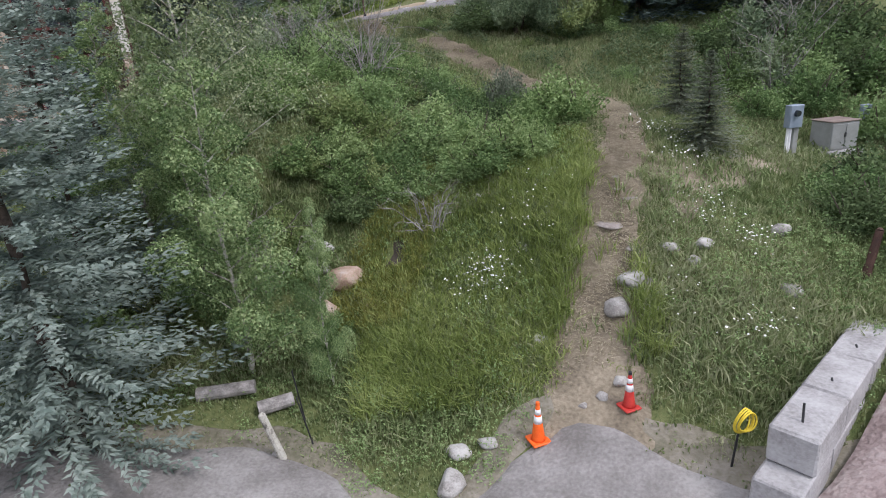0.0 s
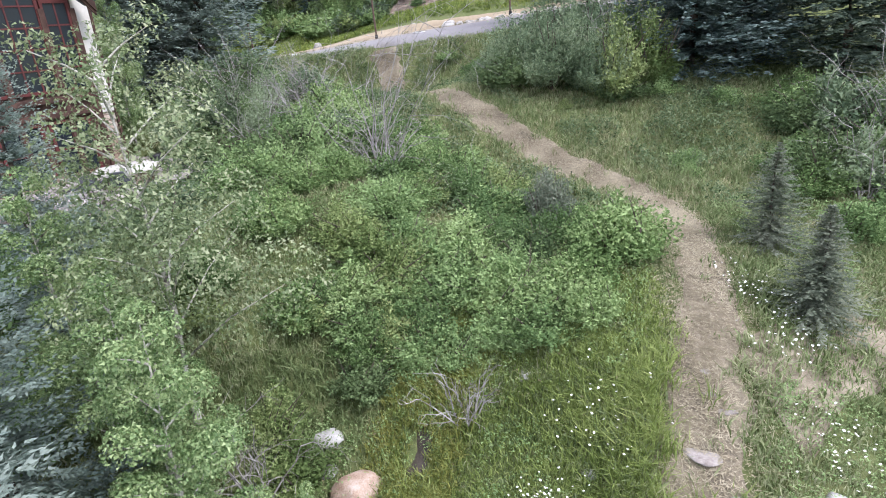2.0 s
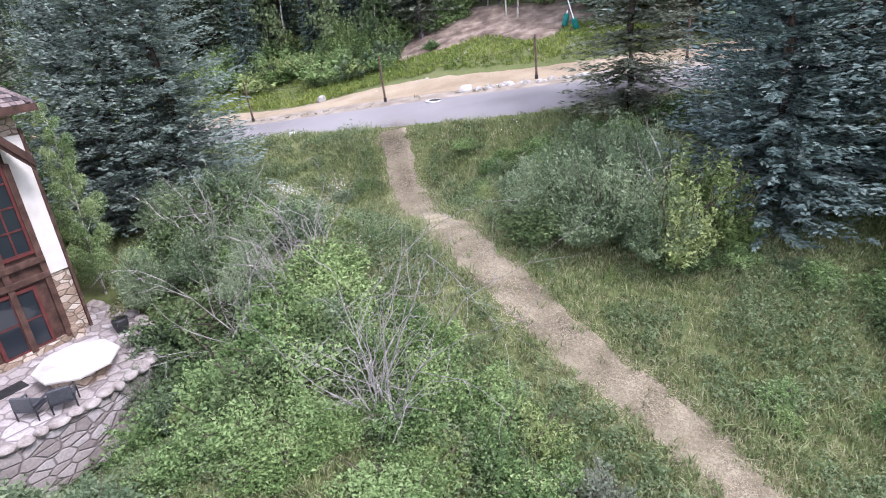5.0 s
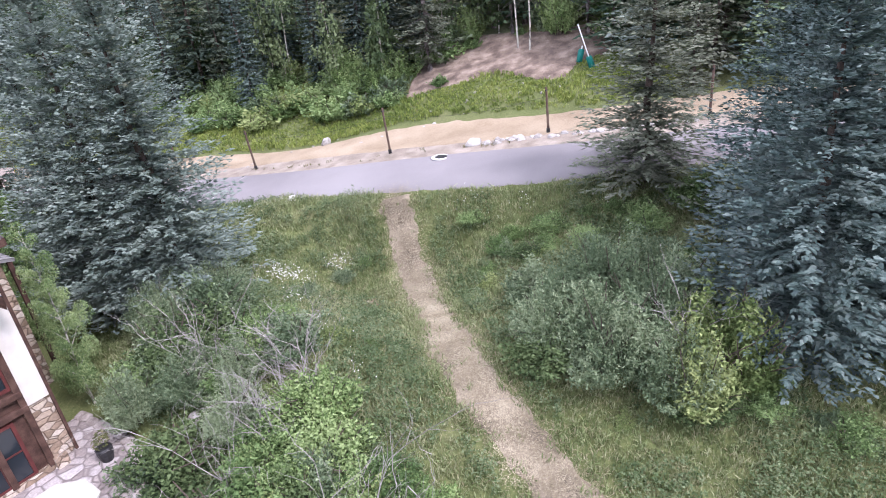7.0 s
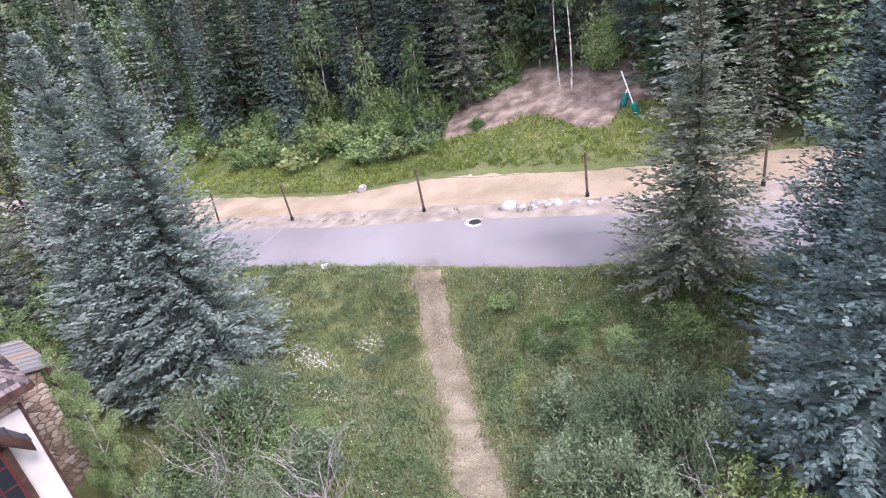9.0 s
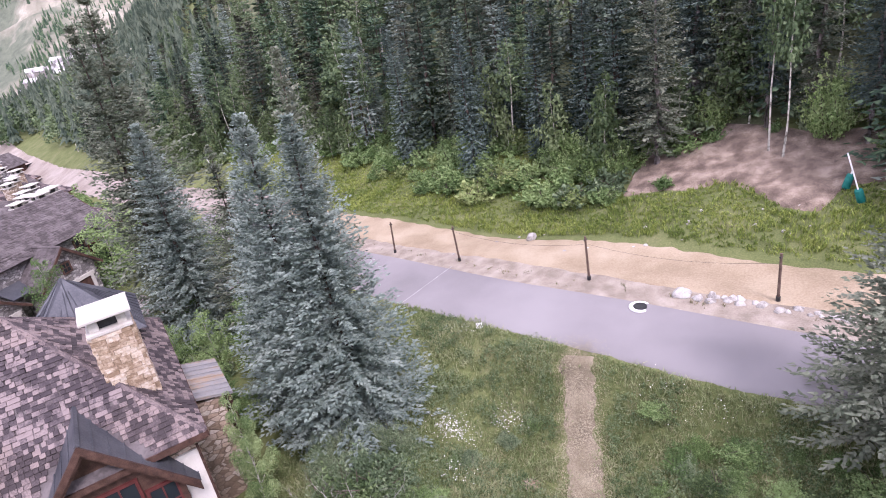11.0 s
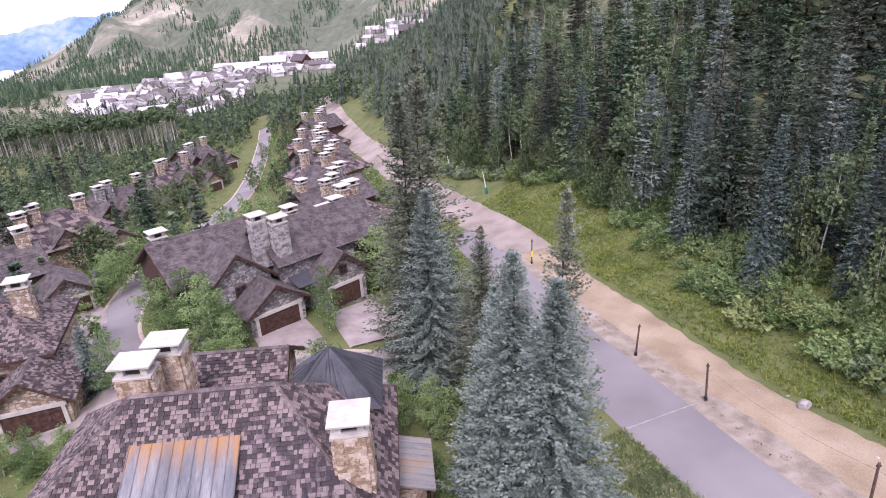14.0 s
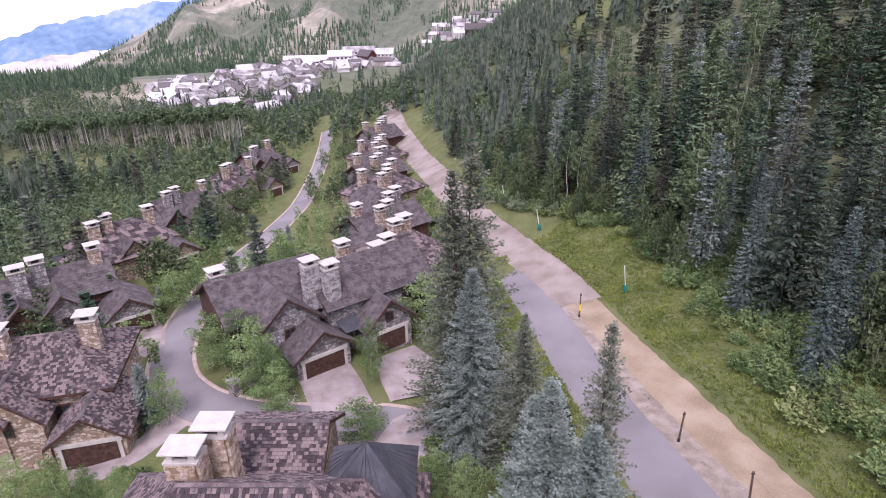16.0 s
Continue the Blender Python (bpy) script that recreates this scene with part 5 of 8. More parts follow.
def grove_crowns(name, label, count, place, seed):
    rng = np.random.RandomState(seed)
    lumps = []
    for i in range(count):
        x, y = place(rng)
        z = gz(x, y)
        for k in range(3):
            lumps.append((x + rng.uniform(-1.2, 1.2), y + rng.uniform(-1.2, 1.2), z + rng.uniform(11.5, 15.5), rng.uniform(0.9, 1.6)))
    ob = new(name, leaf_cloud(name, M_ASPEN_FAR, seed, lumps, count * 90, 0.75))
    return tagged(ob, label, "crowns", kind="stuff")


grove_crowns("aspen_crowns", "pale green crowns of the aspen grove across the valley", 420, lambda r: polar(*grove_spot(r)), 41)
clump_wood("grove_undergrowth", "low green growth under the aspen grove", 620, lambda r: polar(r.uniform(79, 103), r.uniform(165, 325)), M_ASPEN_FAR, (3.5, 7), 44, 40, 0.6)
# ---- the lane, its kerbs and the driveways ----
LANE = smooth_line([(-34.0, 46.5), (-38.8, 45.4), (-41.0, 41.0), (-44.0, 36.0), (-49.0, 30.8), (-55.5, 27.8), (-62, 27.2), (-70, 28.6), (-78, 31.0), (-90, 36.0), (-104, 43), (-118, 51), (-140, 63), (-186, 83), (-240, 104)])
strip("lane", offset_line(LANE, 2.3), offset_line(LANE, -2.3), 0.12, M_ASPHALT, "curving grey asphalt lane between the houses", "lane", 6)
for d in (2.45, -2.45):
    strip("kerb", offset_line(LANE, d + 0.22), offset_line(LANE, d - 0.22), 0.17, M_KERB, "tan concrete kerb along the lane", "kerb", 2, 0.14)
strip("driveway", [(-50.4, 38.4), (-46.5, 38.0), (-43.6, 37.6)], [(-51.0, 43.8), (-47.0, 43.6), (-43.0, 43.2)], 0.15, M_PAVER, "pinkish concrete driveway before a garage", "driveway", 5)
strip("driveway", [(-50.0, 46.2), (-46.0, 45.2), (-42.2, 44.6)], [(-51.0, 51.4), (-47.0, 51.8), (-41.0, 51.0)], 0.15, M_PAVER, "pinkish concrete driveway before a garage", "driveway", 5)
strip("driveway", [(-50.0, 18.0), (-50.4, 24.0), (-53.5, 26.4)], [(-46.0, 19.0), (-47.0, 24.0), (-49.5, 28.0)], 0.15, M_PAVER, "pinkish concrete driveway before a garage", "driveway", 4)
strip("driveway", [(-77.5, 22.0), (-72.0, 23.0), (-68.0, 25.2)], [(-78.0, 27.4), (-74.0, 28.0), (-70.0, 27.6)], 0.15, M_PAVER, "pinkish concrete driveway before a garage", "driveway", 4)
strip("driveway", [(-37.0, 40.0), (-33.5, 44.0), (-36.0, 56.0)], [(-40.0, 44.0), (-40.5, 48.0), (-41.5, 58.0)], 0.13, M_PAVER, "pale pinkish concrete apron behind the brown house", "driveway", 5)
rng = np.random.RandomState(31)
for x, y, h, w, k in ((-45.8, 35.2, 4.2, 1.2, ASPEN_FULL), (-48.6, 34.8, 5.6, 1.0, ASPEN_FULL), (-51.5, 35.0, 6.2, 1.0, ASPEN_FULL), (-54.0, 34.0, 6.4, 1.0, ASPEN_FULL), (-57.0, 33.0, 6.0, 1.0, ASPEN_FULL),
                      (-46.4, 44.6, 5.6, 0.75, ASPEN_FULL), (-38.6, 40.4, 3.6, 1.5, ASPEN_FULL), (-52.6, 53.6, 6.5, 1.1, ASPEN_FULL), (-54.5, 57.0, 6.5, 1.1, ASPEN_FULL), (-48.0, 58.0, 5.0, 1.0, ASPEN_FULL),
                      (-50.6, 26.6, 5.0, 0.8, ASPEN_FULL), (-63.0, 23.0, 4.4, 0.9, ASPEN_FULL), (-80.0, 30.0, 5.2, 1.1, ASPEN_FULL), (-83.0, 33.0, 5.5, 1.1, ASPEN_FULL), (-73.0, 35.0, 6.0, 1.1, ASPEN_FULL), (-79.0, 40.0, 6.2, 1.1, ASPEN_FULL), (-87.0, 46.0, 6.5, 1.1, ASPEN_FULL)):
    k.plant(x, y, h * 1.2, w * 1.1, group="aspens beside the lane")
for x, y, h in ((-52.0, 25.0, 6.6), (-67.5, 34.0, 4.2), (-83.0, 28.0, 3.6), (-90, 42, 4.0), (-98.0, 50.0, 6.0)):
    BLUE_YOUNG.plant(x, y, h, 1.1, group="young blue spruces beside the lane")
for x, y, h, w in ((-28.6, 44.6, 5.5, 0.9), (-31.0, 43.4, 4.5, 0.9), (-26.0, 46.0, 6.0, 0.9), (-34.0, 47.6, 4.0, 1.0), (-24.6, 41.8, 4.0, 1.0), (-29.0, 49.0, 5.0, 1.0), (-41.4, 54.0, 6.5, 1.0), (-44.0, 56.5, 7.0, 1.0), (-40.0, 57.5, 6.0, 1.0), (-59.5, 31.6, 6.5, 1.1), (-56.0, 36.0, 5.0, 1.2), (-49.5, 36.4, 4.5, 1.3), (-66.0, 34.0, 6.0, 1.1)):
    ASPEN_FULL.plant(x, y, h, w, group="aspens beside the lane")
for i in range(46):
    x, y = rng.uniform(-36, -22), rng.uniform(42, 53)
    if -0.35 * (x + 22) + 42 < y + 2.0 and not near_track(x, y, 14.0):
        (FAR_SHRUB, FAR_DOGWOOD, FAR_WILLOW)[i % 3].plant(x, y, rng.uniform(0.8, 1.8), 1.3, group="shrubs under the spruces")
n = 0
while n < 110:
    x, y = rng.uniform(-210, -62), rng.uniform(0, 100)
    v = y - (31 + 0.42 * (-x - 70))
    if abs(v) > 24 or abs(v) < 4.0:
        continue
    if v > 14 or v < -10 or rng.uniform() < 0.35:
        n += 1
        if rng.uniform() < 0.72:
            ASPEN_LOW.plant(x, y, rng.uniform(4.5, 8.0), rng.uniform(0.9, 1.3), group="aspens among the houses")
        else:
            BACK.plant(x, y, rng.uniform(7, 13), 1.0, group="spruces among the houses")
def across_place(rng):
    while True:
        x = rng.uniform(-240, -92)
        y = rng.uniform(-60, 20) + 0.18 * (-x - 92)
        if not in_grove(x, y):
            return x, y


for i in range(64):
    BACK.plant(*across_place(rng), rng.uniform(9, 17), rng.uniform(0.9, 1.2), group="spruces across the valley")
clump_wood("aspen_wood", "green aspen wood beyond the houses", 260, across_place, M_ASPEN_FAR, (6, 10), 28, 90, 0.42)


def garden_place(rng):
    while True:
        x = -52 - 175 * rng.beta(1.0, 1.5)
        v = rng.uniform(-26, 44)
        y = 31 + 0.42 * (-x - 70) + v if x < -70 else 31 + v
        if abs(v) > 4.5 and not near_track(x, y, 5.0) and not (x > -62 and y < 52) and y < np.interp(-x, [52, 90, 113, 140, 185, 260], [66, 78, 84, 92, 106, 134]):
            return x, y


clump_wood("garden_shrubs", "green shrubs and small trees filling the gardens between the houses", 620, garden_place, M_LEAF, (1.6, 4.6), 61, 150, 0.20)


def valley_edge_place(rng):
    x = rng.uniform(-330, -96)
    return x, wood_edge(max(x, -260)) + (0 if x > -260 else (-260 - x) * 0.42) + 1.5 + 34 * rng.beta(1.0, 1.4)


far_wood("edge_conifers", "dark conifers crowding the far end of the track", 300, valley_edge_place, M_SPRUCE, (8, 14), 62, 7)
clump_wood("edge_aspens", "green aspens along the far end of the track", 240, valley_edge_place, M_ASPEN_FAR, (5, 9), 63, 90, 0.45)


def bank_place(rng):
    x = rng.uniform(-46, -5)
    return x, wood_edge(x) - 5.0 * rng.beta(1.0, 1.5) + 1.5


clump_wood("bank_thicket", "fresh green thicket of low bushes at the foot of the wood", 220, bank_place, M_LEAF, (0.8, 2.3), 64, 170, 0.09)


def lane_pillar(x, y):
    e = thing("stone_pillar", pose(x, y, gz(x, y), 0, 0, 20), "short grey fieldstone pillar beside the lane", "pillar")
    bm = bmesh.new()
    box(bm, -0.55, -0.45, -0.2, 0.55, 0.45, 1.5, 0.06)
    part("shaft", bm, M_STONE_WALL, e)
    bm = bmesh.new()
    box(bm, -0.62, -0.52, 1.5, 0.62, 0.52, 1.68, 0.03)
    part("capstone", bm, M_STONE_WALL, e)


lane_pillar(-51.6, 32.6)
for i in range(26):
    x, y = rng.uniform(-58, -45), rng.uniform(33.2, 37.4)
    if x + y * 0.4 > -43:
        continue
    (FAR_SHRUB, FAR_DOGWOOD, FAR_SHRUB)[i % 3].plant(x, y, rng.uniform(0.5, 1.3), 1.3, group="planting before the stone house")
for x, y, h, w in ((-45.0, 18.2, 5.0, 0.9), (-43.2, 20.4, 4.0, 1.0), (-46.4, 15.6, 5.5, 0.9), (-42.0, 22.6, 3.6, 1.0)):
    ASPEN_FULL.plant(x, y, h, w, group="aspens beside the lane")
for i in range(14):
    (FAR_SHRUB, FAR_DOGWOOD)[i % 2].plant(rng.uniform(-47, -41), rng.uniform(16.0, 24.0), rng.uniform(0.7, 1.5), 1.4, group="planting beside the lower house")
# ---- footpath, gravel lot, meadow grass and flowers ----
PATH_L = [(1.1, 8.2), (1.3, 10.6), (1.9, 12.2), (2.4, 13.7), (3.4, 15.1), (4.2, 16.8), (4.9, 19.0), (5.9, 21.4), (6.4, 23.2), (5.8, 26.0), (3.8, 28.3), (1.7, 30.2), (-0.1, 32.9), (-1.6, 35.0), (-2.5, 38.0), (-3.6, 42.5), (-4.6, 46.4), (-5.9, 50.0), (-6.4, 51.3)]
PATH_R = [(3.3, 8.0), (3.3, 10.4), (3.6, 12.0), (4.1, 13.4), (4.9, 14.8), (5.5, 16.8), (6.1, 19.0), (6.9, 21.3), (7.5, 23.9), (7.0, 26.2), (5.2, 28.6), (3.2, 30.9), (1.3, 32.9), (0.0, 35.2), (-0.6, 37.4), (-1.9, 42.0), (-3.0, 45.6), (-4.4, 49.4), (-4.9, 51.2)]
PATH_L, PATH_R = [(x - (0.3 if y > 25 else 0.05), y) for x, y in PATH_L], [(x + (0.3 if y > 25 else 0.4 if y < 19.5 else 0.15), y) for x, y in PATH_R]
strip("footpath", smooth_line(PATH_L, 0.6), smooth_line(PATH_R, 0.6), 0.06, M_STRAW, "footpath mown through the meadow, littered with straw", "footpath", 8, 0.12, 0.24)
LOT = [(-14, 10.0), (-8.0, 10.2), (-6.0, 10.6), (-4.6, 10.8), (-3.6, 10.5), (-2.6, 10.0), (-1.9, 9.0), (-0.6, 8.6), (0.4, 9.4), (1.0, 10.2), (2.2, 10.7), (3.2, 10.4), (4.0, 9.2), (5.0, 8.4), (9.0, 8.2), (14, 7.4)]
strip("gravel_lot", LOT, [(x * 1.1, -9.0) for x, y in LOT], 0.10, M_GRAVEL, "gravel parking ground in front of the path", "gravel", 16, 0.1, 0.12)
strip("trodden_soil", [(x, y + 0.95 + 0.35 * math.sin(x * 1.7)) for x, y in LOT if x < 9.5], [(x, y - 0.4) for x, y in LOT if x < 9.5], 0.045, M_SOIL, "trodden soil with thin grass at the edge of the gravel", "soil", 6, 0.12, 0.35)
strip("creek_bed", [(-2.5, 15.3), (-2.3, 16.0), (-1.75, 16.7), (-1.7, 17.5), (-1.0, 18.2)], [(-2.0, 15.1), (-1.55, 15.8), (-1.25, 16.6), (-0.9, 17.3), (-0.6, 17.9)], 0.05, M_CREEK, "narrow dark muddy creek bed between the grasses", "creek", 4, 0.1, 0.1)
strip("bare_bank", [(-6.3, 68.6), (-4.0, 68.0), (-1.7, 67.5), (0.7, 68.3), (3.2, 66.4), (4.8, 63.8), (6.8, 63.4), (8.0, 66.0), (11.0, 66.6)],
      [(-6.0, 71.4), (-5.0, 74.4), (-2.6, 76.6), (0.4, 76.8), (2.8, 75.4), (4.6, 74.4), (7.0, 73.6), (9.0, 73.0), (11.6, 72.0)], 0.17, M_EARTH, "bare stony earth bank cut into the hillside", "bank", 10, 0.3, 0.45)
strip("soil_heap", [(5.6, 7.6), (8.0, 9.6), (10.6, 12.0)], [(9.0, 4.0), (11.5, 7.0), (14.0, 10.5)], 0.75, M_EARTH_PINK, "heap of bare pinkish soil beside the block wall", "soil", 6, 0.6, 0.2)


strip("mown_patch", [(5.6, 16.6), (6.6, 18.0), (8.0, 19.0), (10.2, 18.8)], [(6.0, 14.6), (7.4, 15.4), (8.8, 16.4), (10.6, 17.0)], 0.05, M_STRAW, "mown straw-covered patch between the path and the transformer box", "mown grass", 6, 0.1, 0.3)


def near_line(x, y, line, d):
    l = np.asarray(line, float)[:, :2]
    m = np.full(len(x), 1e9)
    for p in l:
        m = np.minimum(m, (x - p[0]) ** 2 + (y - p[1]) ** 2)
    return m < d * d


def in_house_a(x, y, m=0.3):
    dx, dy = x + 15.5, y - 32.9
    u, v = 0.5 * dx + 0.866 * dy, -0.866 * dx + 0.5 * dy
    return ((u > -16.5 - m) & (u < 2.6 + m) & (v > -0.2 - m) & (v < 18 + m)) | ((u > -6.5) & (u < 2.2) & (v > -3.4) & (v < 1))


CREEK = smooth_line([(-1.95, 15.9), (-1.5, 16.6), (-1.35, 17.4)], 0.2)


def grass(name, label, n, area, seed, height, blades, width, mat, keep=None, drop_path=True):
    rng = np.random.RandomState(seed)
    x, y = rng.uniform(area[0], area[1], n), rng.uniform(area[2], area[3], n)
    pc = (np.array(PATH_L) + np.array(PATH_R)) / 2
    pc = smooth_line(pc, 0.5)
    ok = ~near_line(x, y, ROAD, 2.75) & ~near_line(x, y, TRACK, 2.6) & ~in_house_a(x, y)
    ok &= ~((near_line(x, y, pc, 0.62) & (rng.uniform(0, 1, n) < 0.95)) | (near_line(x, y, pc, 0.95) & (rng.uniform(0, 1, n) < 0.6)))
    lot = np.interp(x, [p[0] for p in LOT], [p[1] for p in LOT])
    ok &= (rng.uniform(0, 1, n) < 0.25 + 0.75 * ramp(y - lot, 0.0, 2.4)) & ((y > lot) | ((y > lot - 1.2) & (rng.uniform(0, 1, n) < 0.3)))
    ok &= ~((((x - 8.0) / 2.5) ** 2 + ((y - 17.0) / 1.6) ** 2 < 1) & (rng.uniform(0, 1, n) < 0.5))
    ok &= ~near_line(x, y, CREEK, 0.34)
    if drop_path:
        ok &= ~near_line(x, y, offset_line(ROAD, -3.8), 1.5)
    if keep is not None:
        ok &= keep(x, y, rng)
    x, y = x[ok], y[ok]
    n = len(x)
    z = ground(x, y)
    nz = np.array([noise.noise(Vector((a * 0.33, b * 0.33, 1.7))) for a, b in zip(x, y)])
    lot = np.interp(x, [p[0] for p in LOT], [p[1] for p in LOT])
    hs = height * (0.75 + 0.7 * nz) * (0.3 + 0.7 * ramp(y - lot, 0.2, 2.6))
    k = blades
    X, Y, Z = np.repeat(x, k) + rng.normal(0, 0.10, n * k), np.repeat(y, k) + rng.normal(0, 0.10, n * k), np.repeat(z, k)
    H = np.repeat(np.clip(hs, 0.08, None), k) * rng.uniform(0.55, 1.3, n * k)
    a = rng.uniform(0, 6.283, n * k)
    w = width * rng.uniform(0.6, 1.3, n * k)
    la = rng.uniform(0, 6.283, n * k)
    ln = H * rng.uniform(0.1, 1.0, n * k)
    cx, cy = X + 0.22 * ln * np.cos(la), Y + 0.22 * ln * np.sin(la)
    b0 = np.stack([X, Y, Z - 0.03], 1)
    m0 = np.stack([cx - w * np.cos(a), cy - w * np.sin(a), Z + 0.52 * H], 1)
    m1 = np.stack([cx + w * np.cos(a), cy + w * np.sin(a), Z + 0.52 * H], 1)
    t = np.stack([X + ln * np.cos(la), Y + ln * np.sin(la), Z + H * (1 - 0.16 * ln / H)], 1)
    v = np.stack([b0, m0, t, m1], 1).reshape(-1, 3)
    ob = piece(name, v, np.arange(len(v)).reshape(-1, 4), mat)
    return tagged(ob, label, "grass", kind="stuff")


grass("meadow_grass", "tall green meadow grass with dry stalks", 46000, (-20, 20, 8.5, 58), 81, 0.42, 8, 0.022, M_GRASS)
grass("near_grass", "green grass beside the gravel and path", 14000, (-8, 12, 9, 24), 82, 0.34, 9, 0.014, M_GRASS)
grass("bank_grass", "bright green grass on the bank above the track", 40000, (-70, 14, 57, 92), 83, 0.40, 7, 0.035, M_GRASS_BRIGHT, lambda x, y, r: y < np.interp(x, [-150, -60, -50, -36, -24, -16, -8, -6.4, -1.7, 0.7, 3.2, 4.9, 6.8, 8.2, 14], [106, 93, 91, 87, 82, 79, 77, 68.8, 67.7, 68.7, 66.8, 63.9, 63.6, 66.4, 67]))
grass("bank_weeds", "thin weeds on the bare earth bank", 900, (-6, 10, 64, 75), 89, 0.16, 5, 0.02, M_WEED)
grass("creek_grass", "olive and yellow sedge beside the creek", 2000, (-4.4, 0.8, 14.2, 19.4), 84, 0.62, 14, 0.012, M_SEDGE, lambda x, y, r: np.abs(x + 2.3 - (y - 15) * 0.35) < 1.2)
grass("path_weeds", "short trodden grass along the footpath", 9000, (-7, 8, 10, 52), 85, 0.13, 5, 0.012, M_GRASS_DRY, lambda x, y, r: near_line(x, y, smooth_line((np.array(PATH_L) + np.array(PATH_R)) / 2, 0.5), 1.2))
grass("verge_weeds", "ragged weeds in the gravel verge", 1800, (-40, 12, 53, 68), 86, 0.26, 8, 0.02, M_WEED, lambda x, y, r: near_line(x, y, offset_line(ROAD, -3.6), 0.5) & (r.uniform(0, 1, len(x)) < 0.4), False)


grass("lush_grass", "long lush yellow-green grass between creek and footpath", 5200, (-2.4, 4.6, 11.4, 20.0), 87, 0.55, 11, 0.013, M_GRASS_LUSH)
grass("mown_grass", "pale drying grass beside the footpath", 9000, (-9, 13, 20, 50), 88, 0.38, 8, 0.014, M_GRASS_DRY)


def straw(n, seed):
    """Cut stalks lying every way on the footpath and thinning out past its edges."""
    rng = np.random.RandomState(seed)
    pc = smooth_line((np.array(PATH_L) + np.array(PATH_R)) / 2, 0.4)
    c = pc[rng.randint(0, len(pc), n), :2] + np.clip(rng.normal(0, 0.62, (n, 2)), -1.5, 1.5)
    c = c[c[:, 1] > 11.5 + rng.exponential(1.2, n)]
    n = len(c)
    z = ground(c[:, 0], c[:, 1]) + 0.085 + rng.uniform(0, 0.05, n)
    a, h = rng.uniform(0, 6.283, n), rng.uniform(0.04, 0.12, n)
    d = np.stack([np.cos(a) * h, np.sin(a) * h, rng.uniform(-0.12, 0.25, n) * h], 1)
    w = np.stack([-np.sin(a), np.cos(a), 0 * a], 1) * rng.uniform(0.004, 0.009, n)[:, None]
    p = np.stack([c[:, 0], c[:, 1], z], 1)
    v = np.stack([p - d, p + w, p + d, p - w], 1).reshape(-1, 3)
    return tagged(piece("path_straw", v, np.arange(len(v)).reshape(-1, 4), M_STALK), "dry straw lying on the footpath", "straw", kind="stuff")


straw(70000, 89)


def herbs(name, label, n, area, seed, height, per, size, mat, dense=0.0):
    """Leafy weeds in drifts among the grass."""
    rng = np.random.RandomState(seed)
    x, y = rng.uniform(area[0], area[1], n), rng.uniform(area[2], area[3], n)
    nz = np.array([noise.noise(Vector((a * 0.45, b * 0.45, seed * 1.3))) + 0.5 * noise.noise(Vector((a * 1.3, b * 1.3, seed * 0.7))) for a, b in zip(x, y)])
    pc = smooth_line((np.array(PATH_L) + np.array(PATH_R)) / 2, 0.5)
    lot = np.interp(x, [p[0] for p in LOT], [p[1] for p in LOT])
    ok = (nz > dense) & (y > lot) & ~near_line(x, y, ROAD, 3.0) & ~near_line(x, y, TRACK, 3.0) & ~in_house_a(x, y) & ~near_line(x, y, pc, 1.35)
    ok &= ~(((x - 8.0) / 2.5) ** 2 + ((y - 17.0) / 1.6) ** 2 < 1)
    x, y, nz = x[ok], y[ok], nz[ok]
    m = len(x)
    z = ground(x, y)
    h = np.repeat(height * (0.5 + 0.9 * np.clip(nz, 0, 1)) * rng.uniform(0.6, 1.3, m), per)
    s = rng.beta(1.6, 1.1, m * per)
    p = np.stack([np.repeat(x, per) + rng.normal(0, 0.09, m * per) * (0.4 + s), np.repeat(y, per) + rng.normal(0, 0.09, m * per) * (0.4 + s), np.repeat(z, per) + h * s], 1)
    u = rng.normal(size=(m * per, 3)) * np.array([1, 1, 0.6])
    u /= np.linalg.norm(u, axis=1)[:, None]
    w = np.cross(u, rng.normal(size=(m * per, 3)) * 0.5 + np.array([0, 0, 1.0]))
    w /= np.linalg.norm(w, axis=1)[:, None]
    sz = (size * rng.uniform(0.6, 1.4, m * per))[:, None]
    v = np.stack([p - u * sz, p + u * sz * 0.6 + w * sz * 0.5, p + u * sz * 0.6 - w * sz * 0.5], 1).reshape(-1, 3)
    return tagged(piece(name, v, np.arange(len(v)).reshape(-1, 3), mat), label, "weeds", kind="stuff")


herbs("meadow_herbs", "grey-green leafy weeds standing in the meadow grass", 24000, (-16, 20, 24, 53), 91, 0.85, 14, 0.06, M_HERB, -0.12)
herbs("near_herbs", "leafy green weeds beside the footpath", 7000, (-8, 14, 9.5, 24), 92, 0.55, 16, 0.034, M_LEAF, -0.05)
herbs("pale_herbs", "pale seeding weeds in the meadow", 5000, (-14, 16, 12, 52), 93, 0.8, 12, 0.035, M_WEED, 0.1)


